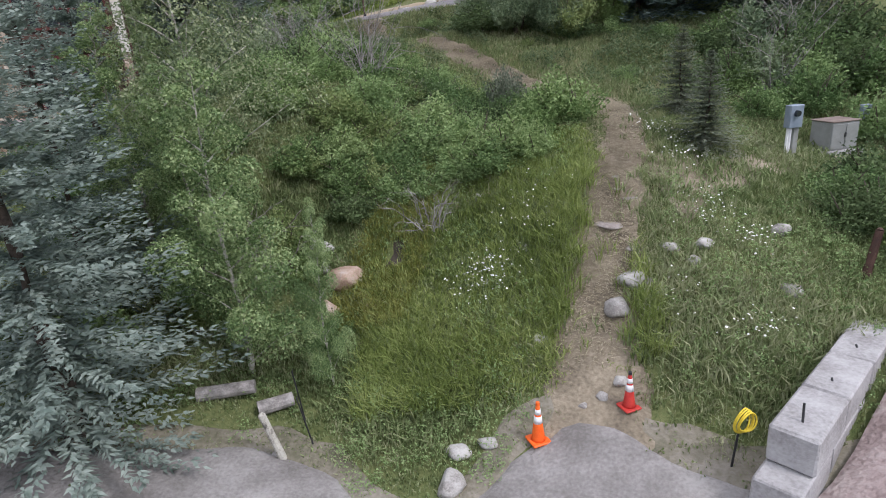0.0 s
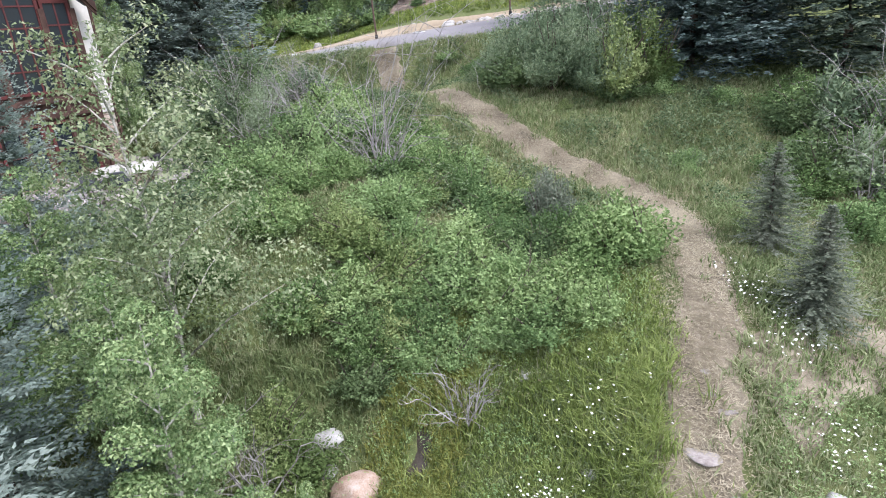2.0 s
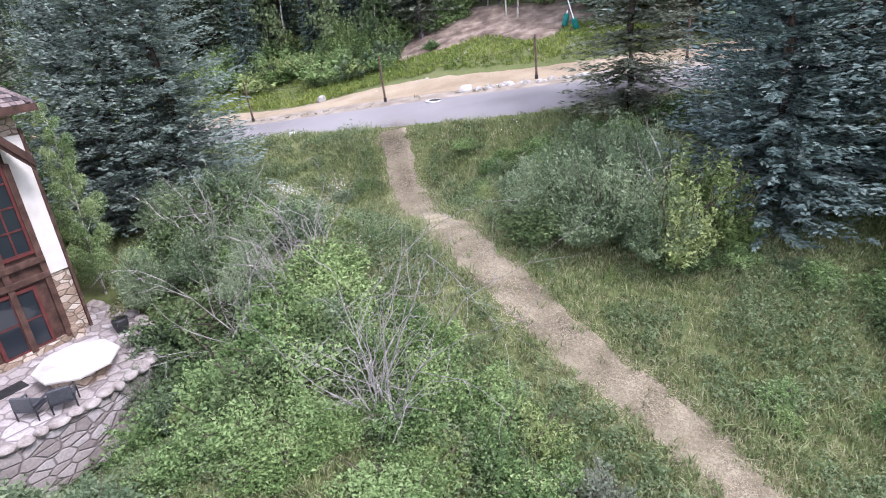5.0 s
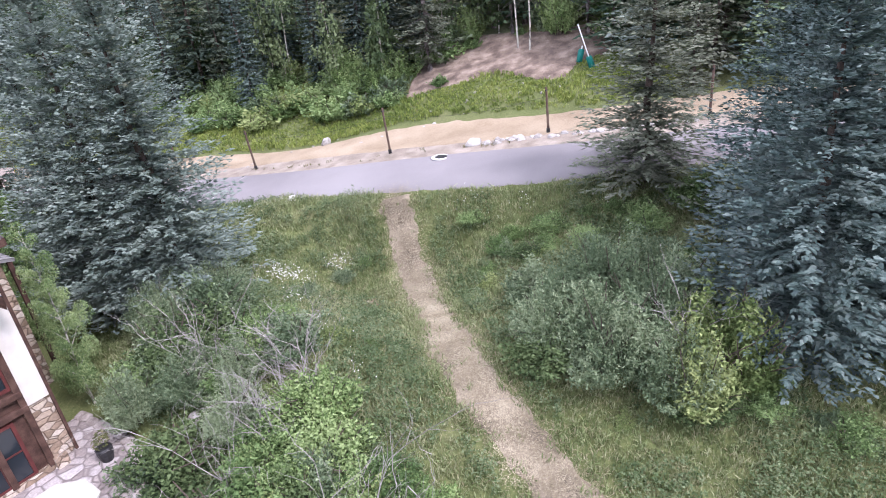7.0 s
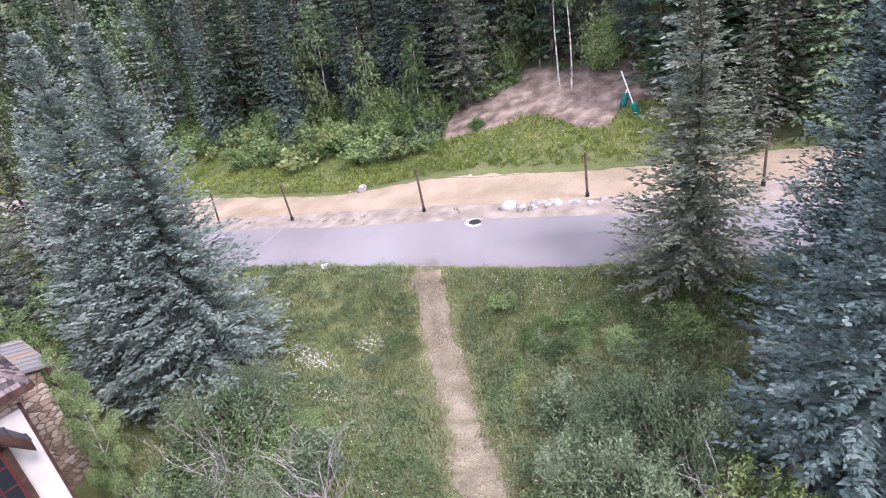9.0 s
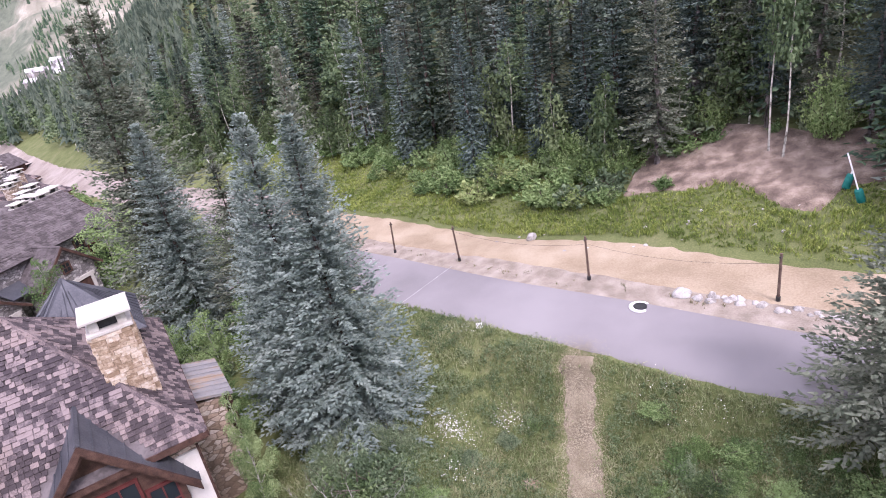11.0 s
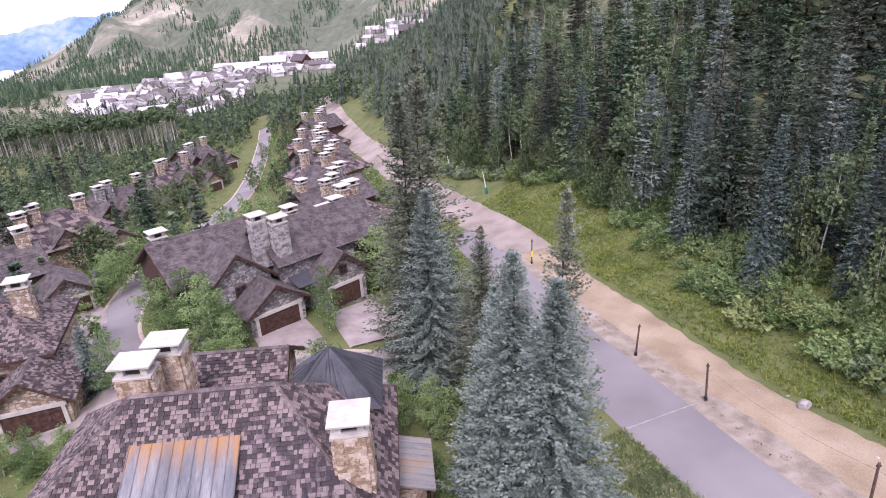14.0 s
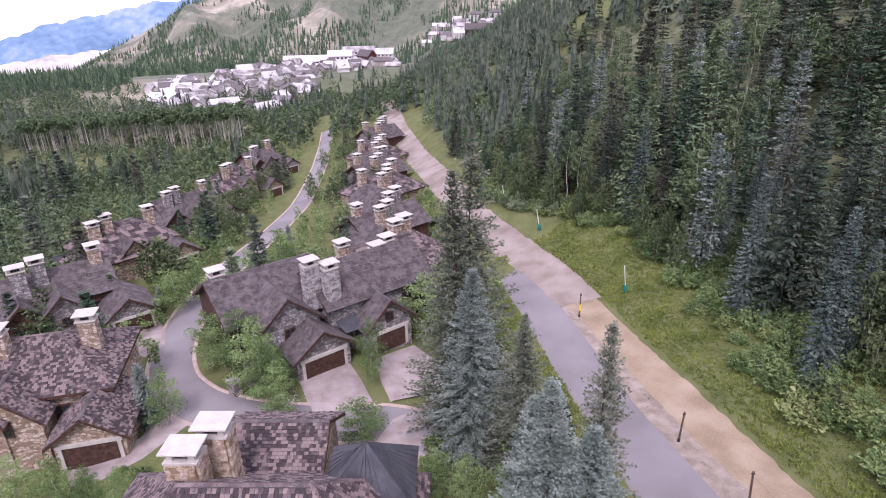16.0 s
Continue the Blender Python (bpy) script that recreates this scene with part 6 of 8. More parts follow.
def daisies(x, y, rx, ry, n, seed, label="patch of white daisies in the meadow grass"):
    rng = np.random.RandomState(seed)
    parts = []
    for i in range(n):
        px, py = rng.normal(x, rx), rng.normal(y, ry)
        z = gz(px, py) + rng.uniform(0.3, 0.62)
        r = rng.uniform(0.017, 0.031)
        tx, ty = rng.uniform(-0.5, 0.5, 2)
        v = [(px + r * math.cos(k * 1.047), py + r * math.sin(k * 1.047), z + r * (tx * math.cos(k * 1.047) + ty * math.sin(k * 1.047))) for k in range(6)] + [(px, py, z + 0.012)]
        parts.append((v, [(k, (k + 1) % 6, 6) for k in range(6)]))
    ob = piece("daisies", *merge(parts), M_PETAL)
    return tagged(ob, label, "flowers", "daisy patches", kind="stuff")


for i, (x, y, rx, ry, n) in enumerate(((0.9, 14.5, 0.45, 0.35, 120), (2.4, 16.0, 0.5, 0.7, 60), (6.6, 14.6, 0.4, 0.35, 55), (7.2, 13.6, 0.3, 0.3, 45), (6.2, 11.3, 0.35, 0.25, 34), (6.6, 16.8, 0.4, 0.5, 50), (5.2, 12.4, 0.4, 0.3, 16),
                                       (6.4, 18.6, 0.35, 0.4, 40), (-10.4, 44.2, 0.6, 0.5, 260), (-8.0, 46.2, 0.4, 0.4, 90), (-9.0, 41.6, 0.5, 0.6, 40), (-6.8, 38.6, 0.5, 0.5, 24), (-5.0, 35.6, 0.4, 0.5, 20), (2.2, 47.3, 0.8, 0.25, 26), (-12.4, 51.0, 0.9, 0.2, 30), (-1.2, 48.4, 0.6, 0.3, 18),
                                       (-43.6, 52.0, 0.8, 0.5, 120), (-47.1, 36.4, 0.9, 0.6, 420))):
    daisies(x, y, rx, ry, n, 500 + i)
# ---- mountain houses: stone and timber, brown shake roofs, stone chimneys ----
SHAKE_PART = []


def slab(name, e, quad, thick, mat, label=""):
    """A roof plane of four corners (eave left, eave right, ridge right, ridge left) with thickness."""
    q = [Vector(p) for p in quad]
    n = (q[1] - q[0]).cross(q[3] - q[0]).normalized()
    v = q + [p - n * thick for p in q]
    f = [(0, 1, 2, 3), (7, 6, 5, 4), (0, 4, 5, 1), (1, 5, 6, 2), (2, 6, 7, 3), (3, 7, 4, 0)]
    return piece(name, v, f, mat, e, label)


def shake_rows(quad, seed, wide=0.36, tall=0.36, skip=None):
    """Centres and frames of the shakes of one roof plane, in courses from the eave up."""
    rng = np.random.RandomState(seed)
    a, b, c, d = [Vector(p) for p in quad]
    n = (b - a).cross(d - a).normalized()
    up = ((d + c) / 2 - (a + b) / 2)
    along = (b - a).normalized()
    up = (up - along * up.dot(along))
    high = up.length
    up.normalize()
    out = []
    for r in range(int(high / tall)):
        t = (r + 0.5) / (high / tall)
        l, q = a.lerp(d, t), b.lerp(c, t)
        ln = (q - l).length
        s = -rng.uniform(0, wide)
        while s < ln:
            w = wide * rng.uniform(0.6, 1.25)
            m = s + w / 2
            if 0.02 < m < ln - 0.02:
                p = l + (q - l).normalized() * m
                if not (skip and skip(p)):
                    out.append((p, along, up, n, min(w, ln - s) - 0.02, tall * 1.22, 0.035 + 0.05 * rng.uniform() ** 2))
            s += w
    return out


def shake_solid(p, al, up, n, w, h, t):
    lo, hi = p - up * h / 2, p + up * h / 2
    k = 0.012
    return ([lo - al * w / 2 + n * k, lo + al * w / 2 + n * k, hi + al * w / 2 + n * k, hi - al * w / 2 + n * k,
             lo - al * w / 2 + n * (k + t), lo + al * w / 2 + n * (k + t), hi + al * w / 2 + n * (k + 0.012), hi - al * w / 2 + n * (k + 0.012)],
            [(4, 5, 6, 7), (0, 1, 5, 4), (1, 2, 6, 5), (3, 0, 4, 7)])


def shakes(e, quad, seed, mat=None, wide=0.36, tall=0.36, skip=None):
    rows = shake_rows(quad, seed, wide, tall, skip)
    ob = piece("shake_cover", *merge([shake_solid(*r) for r in rows]), mat or M_SHAKE, e)
    return tagged(ob, kind="stuff")


def ridge_tiles(e, a, b, mat, w=0.16):
    a, b = Vector(a), Vector(b)
    d = (b - a).normalized()
    s = Vector((-d.y, d.x, 0)).normalized() * w
    z = Vector((0, 0, 1))
    v = [a - s - z * 0.02, a + z * 0.09, a + s - z * 0.02, b - s - z * 0.02, b + z * 0.09, b + s - z * 0.02]
    piece("ridge_cap", v, [(0, 1, 4, 3), (1, 2, 5, 4), (0, 2, 1), (3, 4, 5), (0, 3, 5, 2)], mat, e)


def board(e, name, a, b, high, thick, mat):
    a, b = Vector(a), Vector(b)
    d = (b - a).normalized()
    s = d.cross(Vector((0, 0, 1))).normalized() * thick / 2
    h = Vector((0, 0, high))
    v = [a - s, a + s, b + s, b - s, a - s - h, a + s - h, b + s - h, b - s - h]
    return piece(name, v, [(0, 1, 2, 3), (7, 6, 5, 4), (0, 4, 5, 1), (1, 5, 6, 2), (2, 6, 7, 3), (3, 7, 4, 0)], mat, e)


SHAKE_SIZE = [0.34, 0.30]


def wing(e, x0, x1, y0, y1, base, eave, ridge, axis, wall, roof, seed, over=0.55, fine=False, seam=False):
    """A gabled volume. axis: the way the ridge runs. Walls, two roof planes, bargeboards, ridge cap."""
    def P(u, v, z):
        return (u, v, z) if axis == "x" else (v, u, z)
    (u0, u1), (v0, v1) = ((x0, x1), (y0, y1)) if axis == "x" else ((y0, y1), (x0, x1))
    vm = (v0 + v1) / 2
    pts = [P(u, v, z) for u in (u0, u1) for v, z in ((v0, base), (v1, base), (v1, eave), (vm, ridge - 0.12), (v0, eave))]
    piece("wall", pts, [(0, 1, 2, 3, 4), (9, 8, 7, 6, 5), (0, 4, 9, 5), (1, 6, 7, 2), (2, 7, 8, 3), (4, 3, 8, 9)], wall, e)
    k = (ridge - eave) / (vm - v0)
    for sgn in (-1, 1):
        ev = v0 - over if sgn < 0 else v1 + over
        ez = eave - over * k + 0.10
        quad = [P(u0 - over, ev, ez), P(u1 + over, ev, ez), P(u1 + over, vm, ridge + 0.10), P(u0 - over, vm, ridge + 0.10)]
        nrm = (Vector(quad[1]) - Vector(quad[0])).cross(Vector(quad[3]) - Vector(quad[0]))
        if nrm.z < 0:
            quad = [quad[1], quad[0], quad[3], quad[2]]
        slab("roof", e, quad, 0.16, M_SEAM if seam else M_SHAKE_FAR)
        if seam:
            a, b, c, d = [Vector(p) for p in quad]
            nn = (b - a).cross(d - a).normalized()
            rows = []
            for i in range(int((b - a).length / 0.42) + 1):
                t = i * 0.42 / (b - a).length
                p, q = a.lerp(b, t) + nn * 0.02, d.lerp(c, t) + nn * 0.02
                rows.append(chain([p, q], [0.028, 0.028], 4))
            tagged(piece("seams", *merge(rows), M_SEAM, e), kind="stuff")
        elif fine:
            shakes(e, quad, seed + sgn, M_SHAKE, 0.25, 0.22)
        else:
            shakes(e, quad, seed + sgn, M_SHAKE_FAR, *SHAKE_SIZE)
        for u in (u0 - over, u1 + over):
            board(e, "bargeboard", P(u, ev, ez + 0.02), P(u, vm, ridge + 0.12), 0.28, 0.08, M_WOOD_DARK)
    ridge_tiles(e, P(u0 - over, vm, ridge + 0.12), P(u1 + over, vm, ridge + 0.12), M_SEAM if seam else M_SHAKE_FAR)


def hip_wing(e, x0, x1, y0, y1, base, eave, ridge, wall, seed, size, over=0.6):
    """A volume under a hipped roof of mottled shakes, its ridge along x."""
    bm = bmesh.new()
    box(bm, x0, y0, base, x1, y1, eave)
    part("wall", bm, wall, e)
    a, b, c, d, ym = x0 - over, x1 + over, y0 - over, y1 + over, (y0 + y1) / 2
    run = (d - c) / 2 * 0.95
    rl, rr = (a + run, ym, ridge), (b - run, ym, ridge)
    planes = [[(a, c, eave), (b, c, eave), rr, rl], [(b, d, eave), (a, d, eave), rl, rr],
              [(a, d, eave), (a, c, eave), (rl[0], ym - 0.02, ridge), (rl[0], ym + 0.02, ridge)], [(b, c, eave), (b, d, eave), (rr[0], ym + 0.02, ridge), (rr[0], ym - 0.02, ridge)]]
    for i, q in enumerate(planes):
        slab("roof", e, q, 0.18, M_SHAKE_FAR)
        shakes(e, q, seed + i, M_SHAKE, *size)
    ridge_tiles(e, rl, rr, M_SHAKE)
    for p, q in (((a, c, eave), rl), ((a, d, eave), rl), ((b, c, eave), rr), ((b, d, eave), rr)):
        ridge_tiles(e, p, q, M_SHAKE, 0.12)
    for p, q in (((a, c, eave), (b, c, eave)), ((b, c, eave), (b, d, eave)), ((a, d, eave), (b, d, eave)), ((a, c, eave), (a, d, eave))):
        board(e, "fascia", p, q, 0.26, 0.08, M_WOOD_DARK)


def chimney(e, x, y, z0, z1, w=1.3, d=1.0, mat=None, near=False, seed=0):
    """Stone shaft with a pale collar, a lantern on four piers and a broad flat cap."""
    mat = mat or M_STONE_WALL
    top = z1 - 0.75
    c = new("chimney")
    c.parent = e
    c.location = (x, y, 0)
    if near:
        rng = np.random.RandomState(seed)
        bm = bmesh.new()
        z = z0
        while z < top:
            h = rng.uniform(0.14, 0.26)
            for sx, sy, ln, ax in ((0, -1, w, 0), (0, 1, w, 0), (-1, 0, d, 1), (1, 0, d, 1)):
                s = -ln / 2
                while s < ln / 2 - 0.05:
                    q = min(rng.uniform(0.22, 0.6), ln / 2 - s)
                    o = rng.uniform(0.0, 0.05)
                    if ax == 0:
                        yy = sy * d / 2
                        box(bm, s, yy - 0.12, z, s + q - 0.015, yy + 0.12, min(z + h, top) - 0.015)
                        for v in bm.verts[-8:]:
                            v.co.y += sy * o
                    else:
                        xx = sx * w / 2
                        box(bm, xx - 0.12, s, z, xx + 0.12, s + q - 0.015, min(z + h, top) - 0.015)
                        for v in bm.verts[-8:]:
                            v.co.x += sx * o
                    bm.verts.ensure_lookup_table()
                    s += q
            z += h
        st = part("stone_facing", bm, M_STONE_TAN if mat == M_STONE_TAN_WALL else M_STONE, c)
        tagged(st, kind="stuff")
    bm = bmesh.new()
    box(bm, -w / 2 + 0.02, -d / 2 + 0.02, z0, w / 2 - 0.02, d / 2 - 0.02, top - 0.02)
    part("shaft", bm, mat, c)
    bm = bmesh.new()
    box(bm, -w / 2 - 0.12, -d / 2 - 0.12, top, w / 2 + 0.12, d / 2 + 0.12, top + 0.14, 0.02)
    part("collar", bm, M_CAP, c, "pale cut stone collar")
    for sx in (-1, 1):
        for sy in (-1, 1):
            bm = bmesh.new()
            box(bm, sx * w * 0.36 - 0.16, sy * d * 0.34 - 0.14, top + 0.14, sx * w * 0.36 + 0.16, sy * d * 0.34 + 0.14, z1 - 0.12, 0.015)
            part("pier", bm, M_CAP, c)
    bm = bmesh.new()
    box(bm, -w * 0.30, -d * 0.28, top + 0.14, w * 0.30, d * 0.28, z1 - 0.14)
    part("flue", bm, M_BLACK, c, "sooty black flue")
    bm = bmesh.new()
    box(bm, -w / 2 - 0.22, -d / 2 - 0.22, z1 - 0.12, w / 2 + 0.22, d / 2 + 0.22, z1, 0.02)
    part("cap", bm, M_CAP, c, "broad pale stone cap")
    return c


def window(e, x, y, z, w, h, turn=0, cols=2, rows=2, trim=None):
    """Trim round a set-back pane with glazing bars; turn 0 faces the viewer in front of the house."""
    o = new("window")
    o.parent = e
    o.matrix_basis = pose(x, y, z, 0, 0, turn)
    trim = trim or M_WOOD_DARK
    bm = bmesh.new()
    t = 0.12
    box(bm, -w / 2 - t, -0.09, -t, w / 2 + t, 0.04, 0)
    box(bm, -w / 2 - t, -0.09, h, w / 2 + t, 0.04, h + t)
    box(bm, -w / 2 - t, -0.09, 0, -w / 2, 0.04, h)
    box(bm, w / 2, -0.09, 0, w / 2 + t, 0.04, h)
    part("window_frame", bm, trim, o)
    bm = bmesh.new()
    box(bm, -w / 2, -0.03, 0, w / 2, 0.02, h)
    part("pane", bm, M_GLASS, o, "dark reflecting glass")
    bm = bmesh.new()
    for i in range(1, cols):
        u = -w / 2 + w * i / cols
        box(bm, u - 0.03, -0.06, 0, u + 0.03, -0.031, h)
    for i in range(1, rows):
        u = h * i / rows
        box(bm, -w / 2, -0.058, u - 0.03, w / 2, -0.031, u + 0.03)
    if cols > 1 or rows > 1:
        part("sash", bm, trim, o)
    else:
        bm.free()
    return o


def garage_door(e, x, y, z, w, h, turn=0):
    o = new("garage_door")
    o.parent = e
    o.matrix_basis = pose(x, y, z, 0, 0, turn)
    tagged(o, "dark brown panelled timber garage door")
    bm = bmesh.new()
    box(bm, -w / 2, -0.04, 0, w / 2, 0.05, h)
    part("door_leaf", bm, M_WOOD_DARK, o)
    n = 5
    bm = bmesh.new()
    box(bm, -0.30 - w / 2, -0.14, 0, -w / 2, 0.05, h + 0.1)
    box(bm, w / 2, -0.14, 0, w / 2 + 0.30, 0.05, h + 0.1)
    box(bm, -0.45 - w / 2, -0.16, h + 0.1, w / 2 + 0.45, 0.05, h + 0.42)
    part("surround", bm, M_CAP, o, "pale stone surround")
    for i in range(4):
        for k in range(n):
            bm = bmesh.new()
            u0, v0 = -w / 2 + w * k / n + 0.05, h * i / 4 + 0.04
            box(bm, u0, -0.075, v0, u0 + w / n - 0.1, -0.04, v0 + h / 4 - 0.08, 0.012)
            part("panel", bm, M_WOOD_DARK, o)
    return o


def house_root(x, y, z, ang, label, group="houses along the lane"):
    return thing("house", pose(x, y, z, 0, 0, ang), label, "house", group)
# ---- the brown house beside the meadow; its axes: x along the front, y into the house ----
A = house_root(-16.47, 33.34, 0, 60, "large brown timber and stone house with a mottled shake roof", "")
HOUSE_A = pose(-16.47, 33.34, -2.04, 0, 0, 60) @ Matrix.Scale(1.06, 4)
A.matrix_basis = HOUSE_A
GA = 6.7                                   # terrace level
PITCH = (20.3 - 15.4) / 5.8


def roof_z(y):
    return 15.4 + PITCH * y


# walls
bm = bmesh.new()
box(bm, -15.6, 0.7, 4.8, 0.7, 11.0, 15.6)
part("wall", bm, M_STONE_TAN_WALL, A)
# hipped main roof: front, back and the two ends
RL, RR = (-10.4, 5.8, 20.3), (-4.0, 5.8, 20.3)
front = [(-16.2, 0.0, 15.4), (1.2, 0.0, 15.4), RR, RL]
back = [(1.2, 11.6, 15.4), (-16.2, 11.6, 15.4), RL, RR]
hip = [(-16.2, 11.6, 15.4), (-16.2, 0.0, 15.4), (-10.4, 5.78, 20.3), (-10.4, 5.82, 20.3)]
hip_right = [(1.2, 0.0, 15.4), (1.2, 11.6, 15.4), (-4.0, 5.82, 20.3), (-4.0, 5.78, 20.3)]
for q in (front, back, hip, hip_right):
    slab("roof", A, q, 0.2, M_SHAKE_FAR)
ridge_tiles(A, RL, RR, M_SHAKE)
for p in ((-16.2, 0.0, 15.42), (-16.2, 11.6, 15.42)):
    ridge_tiles(A, p, RL, M_SHAKE, 0.12)
for p in ((1.2, 0.0, 15.42), (1.2, 11.6, 15.42)):
    ridge_tiles(A, p, RR, M_SHAKE, 0.12)


def under_dormer(p):
    return (-10.0 < p.x < -5.4 and p.y < 3.7) or (-5.2 < p.x < 0.1 and p.y < 1.9 - abs(p.x + 2.6) * 0.9)


rows = shake_rows(front, 71, 0.235, 0.20, under_dormer)
rows.sort(key=lambda r: (r[0] - Vector((-3.0, 3.2, 17.8))).length)
# the three hundred nearest the gable are pieces of their own, on a few shared shapes
up, nn, al = rows[0][2], rows[0][3], rows[0][1]
shapes = []
for i in range(6):
    v, f = shake_solid(Vector((0, 0, 0)), al, up, nn, 0.145 + 0.026 * i, rows[0][5], 0.03 + 0.008 * (i * 5 % 6))
    shapes.append(mesh_of("shake", v, f, M_SHAKE_PIECE))
A_PIECES = rows[:300]
ob = piece("shake_cover", *merge([shake_solid(*r) for r in rows[300:]]), M_SHAKE, A)
tagged(ob, kind="stuff")
shakes(A, back, 72, M_SHAKE, 0.30, 0.27)
shakes(A, hip, 73, M_SHAKE, 0.25, 0.22)
shakes(A, hip_right, 74, M_SHAKE, 0.25, 0.22)
board(A, "fascia", (-16.2, -0.04, 15.4), (1.2, -0.04, 15.4), 0.25, 0.08, M_WOOD_DARK)
board(A, "fascia", (1.24, 0.0, 15.4), (1.24, 11.6, 15.4), 0.25, 0.08, M_WOOD_DARK)

# the gabled bay with the tall windows
bx0, bx1, bxm, by, beave, bridge = -4.9, -0.2, -2.6, 0.30, 14.2, 17.2
piece("bay_wall", [(bx0, by, GA - 1.4), (bx1, by, GA - 1.4), (bx1, by, beave), (bxm, by, bridge - 0.15), (bx0, by, beave), (bx0, 2.5, GA - 1.4), (bx1, 2.5, GA - 1.4), (bx1, 2.5, beave), (bxm, 2.5, bridge - 0.15), (bx0, 2.5, beave)],
      [(0, 1, 2, 3, 4), (1, 6, 7, 2), (5, 0, 4, 9), (2, 7, 8, 3), (4, 3, 8, 9)], M_WOOD_DARK, A)
piece("stucco_return", [(bx1 + 0.01, by + 0.02, GA + 1.2), (bx1 + 0.06, by + 0.02, GA + 1.2), (bx1 + 0.06, 0.5, GA + 1.2), (bx1 + 0.01, 0.5, GA + 1.2), (bx1 + 0.01, by + 0.02, beave), (bx1 + 0.06, by + 0.02, beave), (bx1 + 0.06, 0.5, beave), (bx1 + 0.01, 0.5, beave)],
      [(0, 1, 5, 4), (1, 2, 6, 5), (2, 3, 7, 6), (4, 5, 6, 7)], M_STUCCO, A, "strip of cream stucco beside the bay")
run = 3.55
for sgn in (-1, 1):
    ex, ez = bxm + sgn * 3.0, beave - 0.45
    yb_low, yb_high = (ez - 15.4) / PITCH, (bridge + 0.1 - 15.4) / PITCH
    q = [(ex, by - 0.75, ez), (bxm, by - 0.75, bridge + 0.1), (bxm, yb_high + 0.3, bridge + 0.1), (ex, max(yb_low, -0.1) + 0.2, ez)]
    quad = [q[0], q[3], q[2], q[1]] if sgn > 0 else [q[3], q[0], q[1], q[2]]
    slab("bay_roof", A, quad, 0.14, M_SEAM, "dark standing-seam metal roof over the bay")
    rows2 = []
    a, b, c, d = [Vector(p) for p in quad]
    nn2 = (b - a).cross(d - a).normalized()
    for i in range(9):
        t = i / 8
        p = Vector((ex, by - 0.75, ez)).lerp(Vector((bxm, by - 0.75, bridge + 0.1)), t)
        r = Vector((ex, max(yb_low, -0.1) + 0.2, ez)).lerp(Vector((bxm, yb_high + 0.3, bridge + 0.1)), t)
        rows2.append(chain([p + nn2 * 0.02, r + nn2 * 0.02], [0.026, 0.026], 4))
    tagged(piece("seams", *merge(rows2), M_SEAM, A), kind="stuff")
    board(A, "bargeboard", (ex, by - 0.78, ez + 0.02), (bxm, by - 0.78, bridge + 0.13), 0.36, 0.10, M_WOOD_DARK)
    board(A, "bargeboard", (ex, by - 0.70, ez - 0.32), (bxm, by - 0.70, bridge - 0.22), 0.16, 0.10, M_WOOD_DARK)
ridge_tiles(A, (bxm, by - 0.78, bridge + 0.12), (bxm, 2.3, bridge + 0.12), M_SEAM, 0.10)
# bay windows: three tall lights over two floors
for zz, hh in ((GA + 3.6, 3.6), ):
    window(A, -2.5, by - 0.02, zz + 0.2, 1.7, hh + 0.4, 0, 3, 5, M_WOOD_RED)
    window(A, -4.1, by - 0.02, zz + 0.2, 0.9, hh - 0.3, 0, 2, 4, M_WOOD_RED)
    window(A, -0.9, by - 0.02, zz + 0.2, 0.9, hh - 0.3, 0, 2, 4, M_WOOD_RED)
for px in (-4.75, -3.5, -1.5, -0.25):
    bm = bmesh.new()
    box(bm, px - 0.11, by - 0.16, GA + 0.2, px + 0.11, by - 0.01, 13.6, 0.01)
    part("timber_post", bm, M_WOOD_DARK, A)
for zz in (GA + 3.3, GA + 2.7):
    bm = bmesh.new()
    box(bm, bx0 - 0.05, by - 0.2, zz, bx1 + 0.05, by - 0.03, zz + 0.22, 0.01)
    part("timber_beam", bm, M_WOOD_DARK, A)
window(A, -3.6, by - 0.02, GA + 0.35, 1.5, 2.1, 0, 2, 2, M_WOOD_RED)
window(A, -1.6, by - 0.02, GA + 0.35, 1.5, 2.1, 0, 2, 2, M_WOOD_RED)
bm = bmesh.new()
box(bm, bx0 - 0.1, by - 0.12, GA - 1.4, bx1 + 0.12, by - 0.005, GA + 0.28)
part("plinth", bm, M_STONE_TAN_WALL, A, "tan stone plinth under the windows")

# the rust-streaked shed dormer
dq = [(-10.1, 0.5, 16.9), (-5.4, 0.5, 16.9), (-5.4, 4.1, roof_z(4.1) + 0.10), (-10.1, 4.1, roof_z(4.1) + 0.10)]
slab("dormer_roof", A, dq, 0.14, M_RUST, "grey metal dormer roof streaked with rust")
rows2 = []
a, b, c, d = [Vector(p) for p in dq]
nn2 = (b - a).cross(d - a).normalized()
for i in range(11):
    rows2.append(chain([a.lerp(b, i / 10) + nn2 * 0.02, d.lerp(c, i / 10) + nn2 * 0.02], [0.026, 0.026], 4))
tagged(piece("seams", *merge(rows2), M_RUST, A), kind="stuff")
board(A, "snow_rail", a.lerp(d, 0.12) + Vector((0, 0, 0.12)), b.lerp(c, 0.12) + Vector((0, 0, 0.12)), 0.05, 0.05, M_BLACK)
